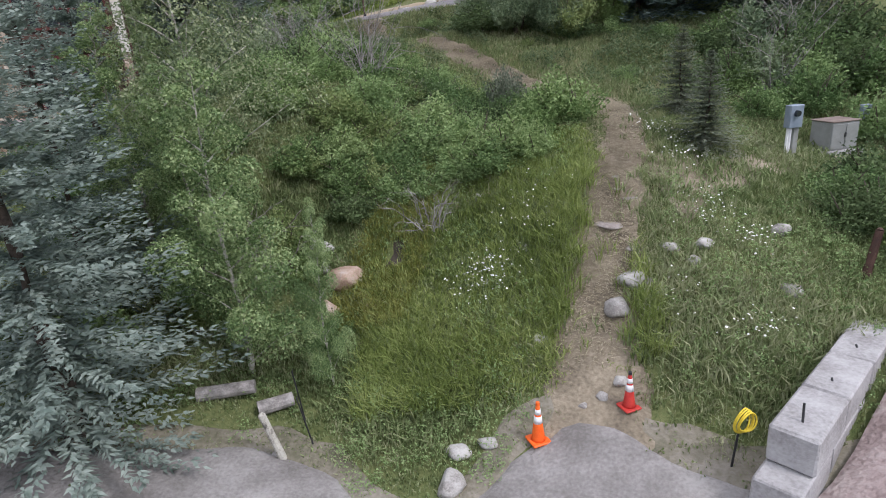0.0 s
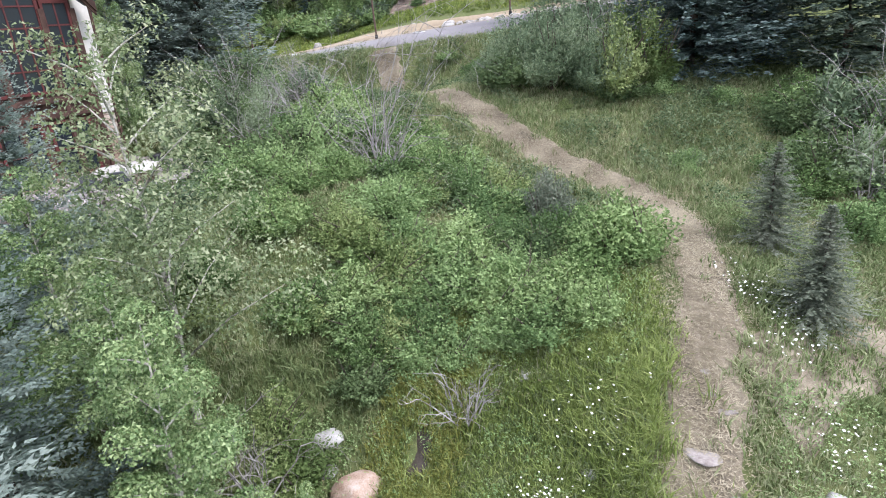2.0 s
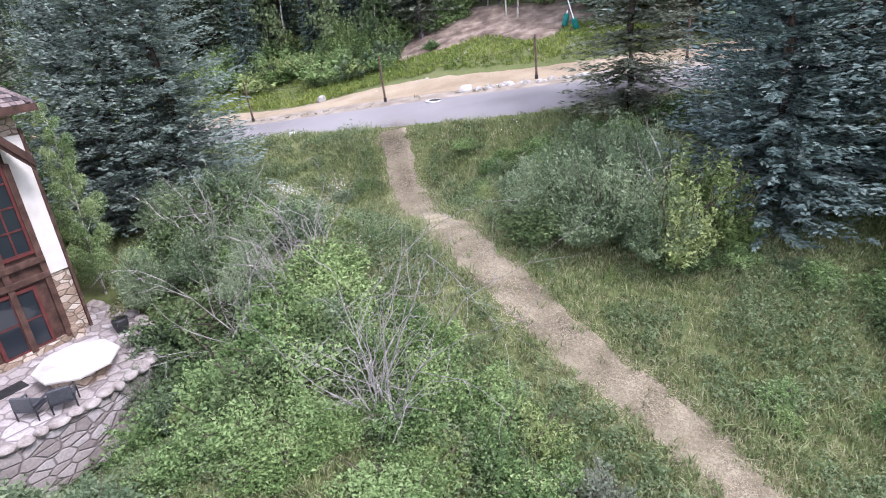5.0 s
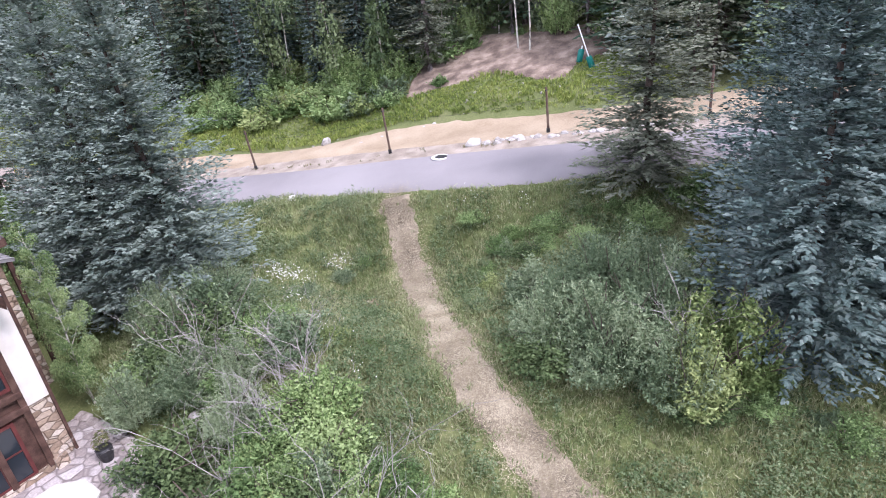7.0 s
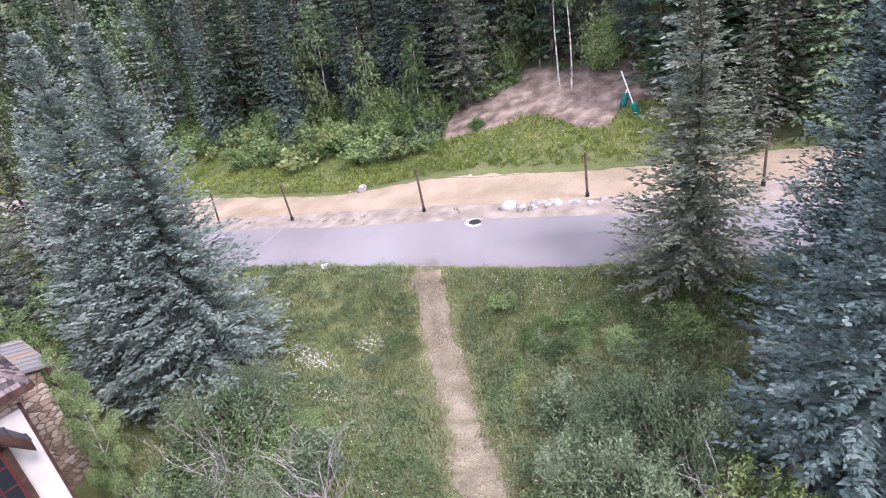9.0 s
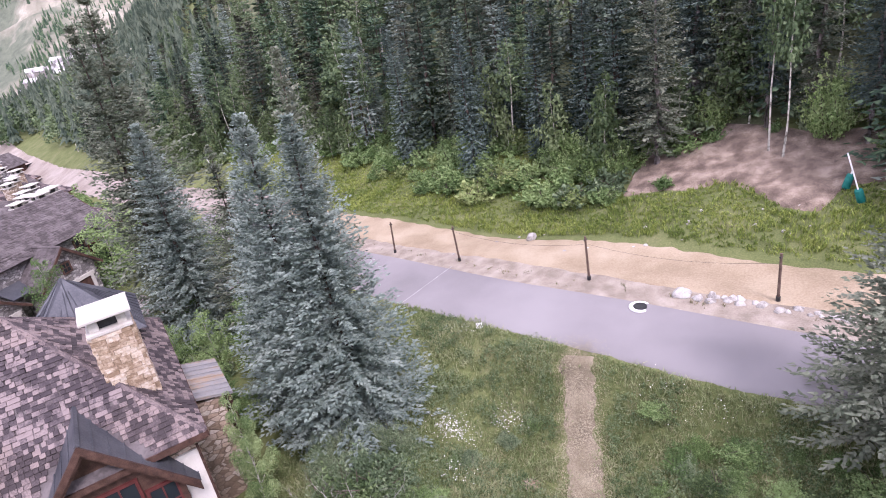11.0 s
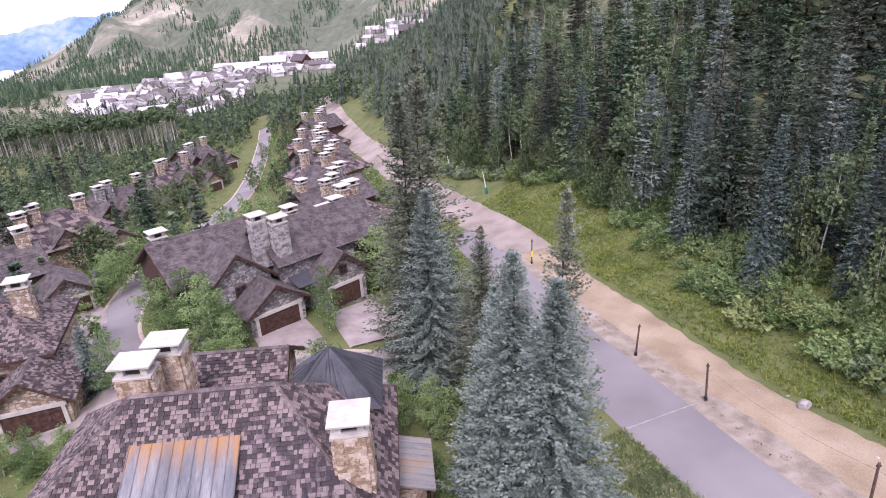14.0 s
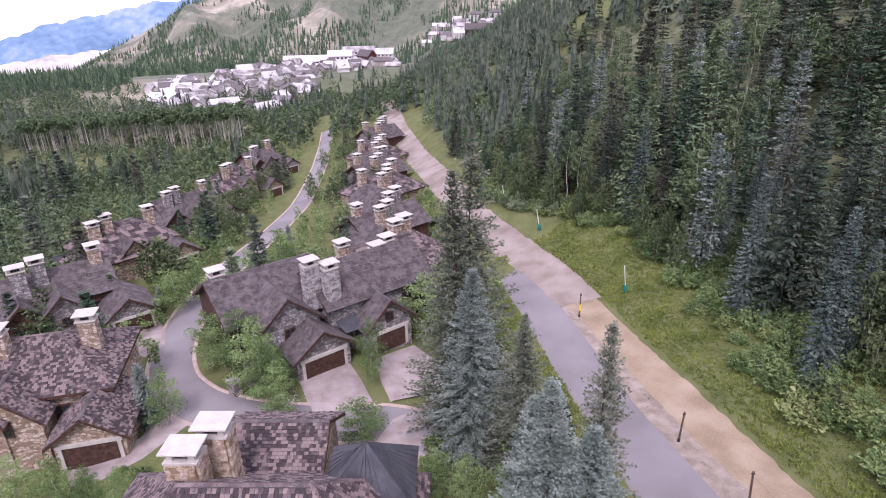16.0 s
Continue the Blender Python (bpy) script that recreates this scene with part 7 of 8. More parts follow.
piece("dormer_wall", [(-9.8, 1.0, 15.2), (-5.6, 1.0, 15.2), (-5.6, 1.0, 17.0), (-9.8, 1.0, 17.0), (-9.8, 3.9, 18.2), (-5.6, 3.9, 18.2), (-9.8, 3.9, 18.6), (-5.6, 3.9, 18.6)],
      [(0, 1, 2, 3), (1, 5, 7, 2), (4, 0, 3, 6)], M_WOOD_DARK, A)
for px in (-8.9, -7.7, -6.5):
    window(A, px, 0.98, 15.35, 0.85, 1.35, 0, 2, 2, M_WOOD_RED)
for px in (-9.9, -5.5):
    bm = bmesh.new()
    box(bm, px - 0.1, 0.65, 14.0, px + 0.1, 0.85, 16.9, 0.01)
    part("timber_post", bm, M_WOOD_DARK, A)

bm = bmesh.new()
box(bm, -0.18, 0.62, GA + 2.6, 0.74, 0.72, 14.4)
part("stucco_panel", bm, M_STUCCO, A, "strip of cream stucco beside the bay")
bm = bmesh.new()
box(bm, 0.68, 0.55, GA - 1, 0.78, 0.66, 14.6)
part("downpipe", bm, M_WOOD_DARK, A)
# chimneys
chimney(A, -0.5, 3.2, 16.0, 20.3, 1.35, 1.35, M_STONE_TAN_WALL, True, 3)
chimney(A, -10.7, 7.5, 18.0, 21.2, 1.5, 1.1, M_STONE_TAN_WALL, True, 4)
chimney(A, -9.9, 9.3, 17.0, 21.2, 1.5, 1.1, M_STONE_TAN_WALL, True, 5)

# rear wing and the metal-roofed turret
wing(A, -11.5, -5.6, 10.4, 17.6, 5.0, 14.9, 17.2, "x", M_STONE_TAN_WALL, None, 90, fine=True)
tz, t0, t1, u0, u1 = 17.1, -4.4, 0.6, 7.4, 12.0
apex = (-1.9, 8.9, 20.1)
cs = [(t0, u0, tz), (t1, u0, tz), (t1, u1, tz), (t0, u1, tz)]
for i in range(4):
    p, q = cs[i], cs[(i + 1) % 4]
    slab("turret_roof", A, [p, q, (apex[0] + 0.01 * (q[0] - p[0]), apex[1] + 0.01 * (q[1] - p[1]), apex[2]), apex], 0.12, M_SEAM, "dark metal pyramid roof")
    rows2 = []
    for k in range(1, 10):
        s = Vector(p).lerp(Vector(q), k / 10)
        t = 1 - abs(k / 10 - 0.5) * 2
        rows2.append(chain([s + Vector((0, 0, 0.02)), s.lerp(Vector(apex), max(t, 0.15)) + Vector((0, 0, 0.03))], [0.022, 0.022], 4))
    tagged(piece("seams", *merge(rows2), M_SEAM, A), kind="stuff")
bm = bmesh.new()
box(bm, t0 + 0.5, u0 + 0.5, 5.0, t1 - 0.5, u1 - 0.5, tz + 0.05)
part("turret_wall", bm, M_STONE_TAN_WALL, A)
# low rusty porch roof beside the gable end
pq = [(0.7, 6.0, 13.4), (3.0, 6.0, 12.8), (3.0, 9.8, 12.8), (0.7, 9.8, 13.4)]
slab("porch_roof", A, pq, 0.12, M_RUST_PORCH, "small grey metal porch roof streaked with rust")
tagged(piece("seams", *merge([chain([Vector(pq[0]).lerp(Vector(pq[3]), i / 8) + Vector((0, 0, 0.03)), Vector(pq[1]).lerp(Vector(pq[2]), i / 8) + Vector((0, 0, 0.03))], [0.022, 0.022], 4) for i in range(9)]), M_RUST_PORCH, A), kind="stuff")
bm = bmesh.new()
box(bm, 0.6, 6.2, 5.0, 2.5, 9.6, 12.75)
part("porch_wall", bm, M_STONE_TAN_WALL, A)
for yy in (6.1, 9.7):
    bm = bmesh.new()
    box(bm, 2.7, yy - 0.09, 5.0, 2.88, yy + 0.09, 12.7, 0.01)
    part("timber_post", bm, M_WOOD_DARK, A)
# stone buttress under the bay's corner
bm = bmesh.new()
box(bm, -0.2, by - 0.3, GA - 1.4, 0.25, by + 0.3, GA + 0.5, 0.03)
part("stone_pier", bm, M_STONE_TAN_WALL, A)
# ---- the stone house with two garages across the lane ----
B = house_root(-50.2, 41.1, 7.2, 99.3, "stone and timber house with brown shake roofs and two garages")
wing(B, -6.9, 3.4, 5.6, 15.0, -1.5, 5.6, 8.6, "x", M_WOOD_DARK, None, 201)
wing(B, 2.4, 15.2, 2.6, 11.2, -1.5, 5.7, 8.5, "x", M_STONE_WALL, None, 203)
wing(B, -5.2, 1.4, 3.2, 10.5, -1.5, 5.0, 7.9, "y", M_STONE_WALL, None, 205)
wing(B, -2.9, 2.9, 0.0, 7.0, -1.0, 3.0, 5.0, "y", M_STONE_WALL, None, 207)
wing(B, 5.0, 10.4, -0.2, 5.0, -1.0, 3.5, 5.9, "y", M_STONE_WALL, None, 209)
garage_door(B, 0.0, -0.06, 0.05, 4.3, 2.1)
garage_door(B, 7.7, -0.26, 0.05, 3.6, 2.1)
window(B, -1.9, 3.14, 3.6, 0.9, 0.9, 0, 2, 2)
window(B, 7.7, -0.26, 3.55, 0.7, 0.8, 0, 2, 2)
window(B, 11.8, 2.54, 3.7, 0.9, 1.1, 0, 2, 2)
window(B, -6.0, 5.54, 3.4, 1.0, 1.2, 0, 2, 2)
window(B, -4.3, 3.14, 0.9, 1.0, 1.4, 0, 2, 2)
window(B, 13.6, 2.54, 1.2, 1.8, 2.6, 0, 3, 3, M_WOOD_RED)
bm = bmesh.new()
box(bm, -6.9, 2.8, -0.5, -5.9, 3.6, 2.9)
part("stone_buttress", bm, M_STONE_WALL, B)
slab("link_roof", B, [(2.9, 0.6, 3.3), (5.2, 0.6, 3.3), (5.2, 4.8, 4.6), (2.9, 4.8, 4.6)], 0.12, M_SEAM, "dark metal roof between the garages")
chimney(B, 1.7, 4.9, 5.0, 10.6, 1.4, 1.15, M_STONE_WALL, True, 11)
chimney(B, 3.3, 3.7, 5.0, 10.2, 1.4, 1.15, M_STONE_WALL, True, 12)
chimney(B, -6.0, 10.6, 5.5, 9.8, 1.4, 1.15, M_STONE_WALL)


def lodge(x, y, ang, label, seed, garage=True, long=15.0, tan=False, fine=False):
    """A house of the same kind further off: main wing, cross gable, garage wing, chimneys in pairs. (x, y): its garage door, or its middle."""
    rng = np.random.RandomState(seed)
    off = pose(0, 0, 0, 0, 0, ang) @ (Vector((6.1, -0.4, 0)) if garage else Vector((0, 8, 0)))
    x, y = x - off.x, y - off.y
    z = gz(x + (off.x if garage else off.x), y + off.y)
    e = house_root(x, y, z, ang, label)
    st = M_STONE_TAN_WALL if tan else M_STONE_WALL
    hip = seed % 20 == 1
    size = (0.27, 0.25) if fine else (SHAKE_SIZE[0], SHAKE_SIZE[1])
    if hip:
        hip_wing(e, -long / 2, long / 2, 4.0, 13.6, -2.5, 4.9, 8.2, st, seed, size)
        hip_wing(e, -long / 2 - 2.0, -0.6, 1.4, 8.4, -2.5, 4.3, 6.6, st, seed + 11, size)
    else:
        wing(e, -long / 2 + 0.8, long / 2 - 0.8, 4.8, 13.0, -2.5, 4.9, 7.6, "x", M_WOOD_DARK, None, seed, fine=fine)
        wing(e, -long / 2 - 0.6, -long / 2 + 4.4, 2.6, 9.0, -2.5, 4.2, 6.4, "y", M_WOOD_DARK, None, seed + 17, fine=fine)
    wing(e, -3.2, 2.2, 1.6, 9.0, -2.5, 4.2, 6.8, "y", st, None, seed + 3, fine=fine)
    if garage:
        wing(e, 3.4, 8.8, -0.4, 6.0, -1.5, 3.0, 5.0, "y", st, None, seed + 6, fine=fine)
        garage_door(e, 6.1, -0.46, 0.05, 4.2, 2.1)
    else:
        wing(e, 2.0, 8.6, 9.0, 15.6, -2.5, 4.6, 7.2, "y", st, None, seed + 6, fine=fine)
        chimney(e, 1.5, 12.0, 5.0, 10.2, 1.6, 1.25, st)
        chimney(e, 3.6, 12.8, 5.0, 9.9, 1.6, 1.25, M_STONE_TAN_WALL)
    slab("porch_roof", e, [(-long / 2 - 2.6, 9.4, 3.0), (-long / 2 + 0.4, 9.4, 3.0), (-long / 2 + 0.4, 12.4, 3.9), (-long / 2 - 2.6, 12.4, 3.9)], 0.12, M_SEAM, "dark metal porch roof")
    window(e, -0.5, 1.54, 2.8, 0.9, 1.0, 0, 2, 2)
    window(e, -5.2, 1.34 if hip else 2.54, 2.2, 1.4, 1.3, 0, 3, 2)
    window(e, 3.0, 3.94 if hip else 4.74, 2.2, 1.1, 1.3, 0, 2, 2)
    chimney(e, -long * 0.30, 6.4 + rng.uniform(-0.6, 0.6), 4.0, 10.0 + rng.uniform(-0.3, 0.4), 1.7, 1.3, st)
    chimney(e, -long * 0.30 + 2.2, 7.6, 4.0, 9.9 + rng.uniform(-0.3, 0.4), 1.6, 1.3, st)
    chimney(e, long * 0.36, 8.6, 4.5, 9.9 + rng.uniform(-0.3, 0.4), 1.5, 1.25, M_STONE_TAN_WALL)
    return e


for x, y, a, s, ln in ((-49.0, 20.5, 75, 301, 14), (-76.5, 24.6, 100, 311, 13), (-101.0, 33.0, 108, 321, 14), (-131.0, 46.0, 112, 331, 14), (-160.0, 62.0, 114, 341, 14), (-186.0, 74.0, 115, 351, 12), (-92.0, 0.0, 90, 461, 14)):
    SHAKE_SIZE[:] = (0.34, 0.30) if x > -60 else (0.5, 0.42) if x > -80 else (0.9, 0.65)
    lodge(x, y, a, "brown-roofed stone and timber mountain house with pale chimneys", s, True, ln, s % 20 == 1, s == 301)
for x, y, a, s, ln in ((-69.5, 55.5, 281, 401, 17), (-92.0, 65.0, 285, 411, 15), (-114.0, 74.5, 287, 421, 15), (-134.0, 81.0, 288, 431, 15), (-155.0, 90.0, 288, 441, 14), (-174.0, 99.0, 288, 451, 14)):
    SHAKE_SIZE[:] = (0.46, 0.40) if x > -80 else (0.9, 0.65)
    lodge(x, y, a, "brown-roofed mountain house with stone chimneys in pairs", s, False, ln, s % 20 == 1)
# ---- stones, cones, wall and other small things ----
def rock_mesh(name, mat, seed, flat=0.75):
    bm = bmesh.new()
    bmesh.ops.create_icosphere(bm, subdivisions=3, radius=1.0)
    for v in bm.verts:
        p = v.co.copy()
        k = 1 + 0.30 * noise.noise(p * 1.1 + Vector((seed * 7.3, 0, 0))) + 0.10 * noise.noise(p * 3.1 + Vector((0, seed * 3.1, 0)))
        q = p * k
        for n in (Vector((0.8, 0.3, 0.5)), Vector((-0.5, 0.7, 0.5)), Vector((0.1, -0.9, 0.42)), Vector((0, 0.1, 1))):
            d = q.dot(n.normalized()) - (0.70 + 0.08 * math.sin(seed * 1.7 + n.x * 5))
            if d > 0:
                q -= n.normalized() * d * 0.85
        v.co = Vector((q.x, q.y, q.z * flat))
    me = bpy.data.meshes.new(name)
    bm.to_mesh(me)
    bm.free()
    me.materials.append(mat)
    me.polygons.foreach_set("use_smooth", [True] * len(me.polygons))
    return me


ROCKS = [rock_mesh("boulder", M_ROCK, i) for i in range(5)]
TAN_ROCKS = [rock_mesh("boulder", M_TAN_ROCK, 11 + i) for i in range(2)]
FLAT_ROCKS = [rock_mesh("boulder", M_FLATSTONE, 21 + i, 0.6) for i in range(3)]
ROCK_N = [0]


def boulder(x, y, s, label="pale grey boulder half sunk in the grass", tan=False, group="", tall=1.0, z=None):
    i = ROCK_N[0]
    ROCK_N[0] += 1
    ob = new("boulder", FLAT_ROCKS[i % 3] if tall < 0.5 else (TAN_ROCKS if tan else ROCKS)[i % (2 if tan else 5)])
    ob.matrix_basis = Matrix.Translation((x, y, (gz(x, y) if z is None else z) + s * (0.25 * tall if tall > 0.5 else 0.03))) @ pose(0, 0, 0, 0, 0, i * 77) @ Matrix.Diagonal((s, s * 0.8, s * 0.8 * tall, 1))
    return tagged(ob, label, "boulder", group)


for x, y, s in ((4.35, 13.3, 0.42), (3.8, 12.8, 0.38), (4.5, 12.6, 0.26), (2.0, 12.7, 0.24), (5.4, 13.9, 0.28), (6.2, 13.9, 0.26), (5.8, 13.5, 0.2), (-0.1, 10.4, 0.28), (-0.25, 9.6, 0.36), (0.55, 10.5, 0.24),
                (3.45, 11.2, 0.2), (3.0, 11.0, 0.16), (2.6, 10.9, 0.12), (1.0, 17.6, 0.22), (-3.8, 17.1, 0.42), (-3.75, 16.45, 0.26), (2.0, 15.2, 0.16), (-3.9, 10.6, 0.14), (7.6, 12.4, 0.26), (8.2, 14.2, 0.3), (1.7, 13.6, 0.14)):
    boulder(x, y, s, group="pale boulders beside the footpath")
for x, y, s in ((4.2, 15.0, 0.40), (4.8, 16.6, 0.2), (4.7, 16.1, 0.18), (4.6, 14.2, 0.24), (4.9, 15.7, 0.22)):
    boulder(x, y, s, "flat stone trodden into the footpath", group="stones in the footpath", tall=0.45)
boulder(-3.05, 16.0, 0.62, "rounded tan boulder beside the creek", True)
boulder(-3.5, 15.0, 0.5, "long tan boulder beside the creek", True)
boulder(-5.9, 43.4, 0.55, "low pinkish boulder in the meadow", True, tall=0.6)
boulder(-13.0, 64.8, 0.55, "pointed white boulder on the edge of the track", tall=1.5)
rng = np.random.RandomState(9)
boulder(-0.4, 56.0, 0.6, "large white boulder beside the road", tall=1.1)
for i in range(46):
    t = i / 45
    x = -0.2 + 13 * t + rng.uniform(-0.3, 0.3)
    boulder(x, 56.0 - 0.25 * (x + 0.2) + rng.uniform(-0.35, 0.45), rng.uniform(0.12, 0.34) * (1 if i > 6 else 1.2), "white stone in the row beside the road", group="row of white stones beside the road")
for i in range(26):
    boulder(rng.uniform(-20, 8), rng.uniform(61.5, 66), rng.uniform(0.08, 0.2), "small pale stone beside the track", group="stones beside the track")
for i in range(30):
    boulder(rng.uniform(-4.5, 8), rng.uniform(67.8, 74), rng.uniform(0.05, 0.15), "small stone on the bare bank", group="stones on the bare bank")
for x, y, s in ((-11.0, 33.4, 0.4), (-11.4, 34.8, 0.4), (-12.2, 36.0, 0.4)):
    boulder(x, y, s, "grey boulder edging the stone terrace", group="boulders round the terrace")


def lathe(bm, prof, seg=20):
    rings = [[bm.verts.new((r * math.cos(6.2832 * k / seg), r * math.sin(6.2832 * k / seg), z)) for k in range(seg)] for r, z in prof]
    for a, b in zip(rings, rings[1:]):
        for k in range(seg):
            bm.faces.new((a[k], a[(k + 1) % seg], b[(k + 1) % seg], b[k]))
    bm.faces.new(rings[0][::-1])
    bm.faces.new(rings[-1])


def cone(x, y, mat, label, s=0.86, z=None):
    e = thing("traffic_cone", pose(x, y, gz(x, y) + 0.05 if z is None else z, 0, 0, 20) @ Matrix.Diagonal((s, s, s, 1)), label, "cone", "traffic cones at the path")
    bm = bmesh.new()
    box(bm, -0.24, -0.24, 0, 0.24, 0.24, 0.06, 0.02)
    part("base", bm, mat, e)
    bm = bmesh.new()
    lathe(bm, [(0.175, 0.06), (0.155, 0.12), (0.045, 0.98), (0.03, 1.0)])
    part("body", bm, mat, e, smooth=True)
    for z0, z1 in ((0.52, 0.70), (0.75, 0.88)):
        bm = bmesh.new()
        rad = lambda q: 0.155 + (0.045 - 0.155) * (q - 0.12) / 0.86 + 0.004
        lathe(bm, [(rad(z0), z0), (rad(z1), z1)])
        part("reflective_band", bm, M_WHITE, e, "white reflective band", True)
    bm = bmesh.new()
    lathe(bm, [(0.05, 0.985), (0.045, 1.06), (0.03, 1.07)], 12)
    part("tip", bm, M_BLACK if mat == M_RED else mat, e)
    return e


cone(1.55, 10.35, M_ORANGE, "bright orange traffic cone with two white bands")
cone(3.45, 10.6, M_RED, "red traffic cone with two white bands and a black tip", 0.78)
cone(1.72, 7.55, M_ORANGE, "orange traffic cone on the gravel, only its top in view", 0.86)


def block_wall():
    e = thing("concrete_block_wall", pose(5.45, 7.75, gz(5.5, 8.8) - 0.05, 0, 0, 43), "wall of large pale concrete blocks with stained joints", "wall")
    rng = np.random.RandomState(2)
    for c in range(2):
        for i in range(5):
            x0 = i * 1.56 - (0.55 if c == 0 else 0)
            bm = bmesh.new()
            box(bm, x0, 0, c * 0.68, x0 + 1.54, 0.74, c * 0.68 + 0.67, 0.035)
            for v in bm.verts:
                v.co += Vector((rng.uniform(-0.012, 0.012), rng.uniform(-0.012, 0.012), rng.uniform(-0.008, 0.008)))
                if v.co.z < c * 0.68 + 0.3 and c == 0:
                    v.co.y -= 0.0
            b = part("block", bm, M_CONCRETE, e)
            if c == 1:
                bm = bmesh.new()
                tube(bm, (x0 + 0.4, 0.37, 1.34), (x0 + 0.46, 0.40, 1.66 if i == 0 else 1.38), 0.02, 0.02, 6)
                part("lifting_bar", bm, M_BLACK, b, "rusty dark lifting bar")
    return e


block_wall()


def hose_post():
    e = thing("hose_post", pose(4.78, 8.95, gz(4.78, 8.95), 0, 6, 20), "thin dark stake hung with a coil of yellow hose", "hose")
    bm = bmesh.new()
    tube(bm, (0, 0, -0.2), (0, 0, 1.25), 0.022, 0.018, 8)
    part("stake", bm, M_BLACK, e)
    for i in range(4):
        pts = []
        r, rz = 0.17 + 0.02 * (i % 2), 0.24 - 0.02 * i
        for k in range(25):
            a = 6.2832 * k / 24
            pts.append((r * math.cos(a) + 0.02 * i - 0.03, -0.05 - 0.025 * i + 0.02 * math.sin(a * 2), 1.02 + rz * math.sin(a)))
        v, f = chain(pts, [0.016] * 25, 6)
        piece("coil", v, f, M_YELLOW, e, "loop of yellow hose", True)


hose_post()


def stake(x, y, h, lean, turn, mat, label, r=0.05, name="stake"):
    bm = bmesh.new()
    tube(bm, (0, 0, -0.2), (0.03, 0.0, h), r, r * 0.85, 9)
    tube(bm, (0.03, 0, h), (0.05, 0.01, h + 0.06), r * 0.85, r * 0.4, 9)
    ob = part(name, bm, mat)
    ob.matrix_basis = pose(x, y, gz(x, y), 0, lean, turn)
    return tagged(ob, label, "stake")


stake(-3.75, 10.5, 1.15, -14, 10, M_WHITE_BARK, "pale weathered log post leaning in the grass", 0.09, "log_post")
stake(-3.2, 10.9, 1.2, -10, 0, M_BLACK, "thin dark stake with a white tip", 0.018)
stake(-3.5, 11.6, 1.3, -6, 0, M_BLACK, "thin dark stake with a white tip", 0.018)
stake(9.4, 12.7, 1.1, 14, 30, M_WOOD_DARK, "old grey post beside the block wall", 0.1, "old_post")
# sawn logs under the spruce
for x, y, a, ln in ((-5.4, 12.2, 10, 1.3), (-4.2, 11.9, 25, 0.8)):
    bm = bmesh.new()
    tube(bm, (-ln / 2, 0, 0.16), (ln / 2, 0, 0.16), 0.17, 0.16, 12)
    ob = part("log", bm, M_DEAD)
    ob.matrix_basis = pose(x, y, gz(x, y) + 0.05, 0, 0, a)
    tagged(ob, "grey sawn log lying under the spruce", "log", "sawn logs")


def utility_box():
    x, y = 13.0, 20.0
    e = thing("transformer_box", pose(x, y, gz(x, y), 0, 0, 12) @ Matrix.Diagonal((0.72, 0.72, 0.72, 1)), "grey-green steel transformer box on a concrete pad", "utility box")
    bm = bmesh.new()
    box(bm, -0.95, -0.85, -0.2, 0.95, 0.85, 0.16, 0.03)
    part("pad", bm, M_CONCRETE, e, "concrete pad")
    bm = bmesh.new()
    vs = box(bm, -0.72, -0.6, 0.16, 0.72, 0.6, 1.42, 0.03)
    part("cabinet", bm, M_STEEL, e)
    bm = bmesh.new()
    box(bm, -0.76, -0.64, 1.42, 0.76, 0.64, 1.48, 0.02)
    part("lid", bm, M_RUST_LID, e, "faded brownish lid")
    for s in (-1, 1):
        bm = bmesh.new()
        box(bm, s * 0.36 - 0.33, -0.625, 0.24, s * 0.36 + 0.33, -0.60, 1.34, 0.008)
        part("door", bm, M_STEEL, e)
    bm = bmesh.new()
    box(bm, -0.05, -0.66, 0.75, 0.05, -0.625, 0.95, 0.01)
    part("latch", bm, M_BLACK, e)


def meter_post(x, y, s=1.0):
    e = thing("meter_post", pose(x, y, gz(x, y), 0, 0, 12) @ Matrix.Diagonal((s, s, s, 1)), "blue-grey electric meter cabinet on two conduits", "meter")
    for dx in (-0.10, 0.0):
        bm = bmesh.new()
        tube(bm, (dx, 0, -0.2), (dx, 0, 1.15), 0.04, 0.04, 10)
        part("conduit", bm, M_WHITE, e)
    bm = bmesh.new()
    box(bm, 0.08, -0.06, -0.2, 0.26, 0.06, 1.1, 0.01)
    part("post", bm, M_STEEL, e)
    bm = bmesh.new()
    box(bm, -0.20, -0.16, 0.95, 0.28, 0.10, 1.65, 0.02)
    part("cabinet", bm, M_METER, e)
    bm = bmesh.new()
    bmesh.ops.create_cone(bm, segments=16, radius1=0.1, radius2=0.09, depth=0.1, cap_ends=True, matrix=pose(0.02, -0.2, 1.4, 90))
    part("dial", bm, M_GLASS, e, "round glass meter dial")


utility_box()
meter_post(10.9, 18.9)
meter_post(14.6, 21.0, 0.7)

# ---- along the road ----
def pole(x, y, h, lean=0, label="weathered brown post beside the road", yellow=False):
    e = thing("roadside_post", pose(x, y, gz(x, y), 0, lean, 60), label, "post", "posts along the road")
    bm = bmesh.new()
    tube(bm, (0, 0, -0.3), (0, 0, h), 0.085, 0.07, 10)
    part("shaft", bm, M_POST, e)
    bm = bmesh.new()
    tube(bm, (0, 0, -0.05), (0, 0, 0.35), 0.13, 0.12, 10)
    part("boot", bm, M_BLACK, e)
    bm = bmesh.new()
    box(bm, -0.12, -0.05, h - 0.25, 0.12, 0.05, h - 0.17)
    part("bracket", bm, M_BLACK, e)
    if yellow:
        bm = bmesh.new()
        box(bm, -0.12, -0.14, h * 0.3, 0.14, -0.09, h * 0.55)
        part("marker", bm, M_YELLOW, e, "yellow and white marker board")
    return e


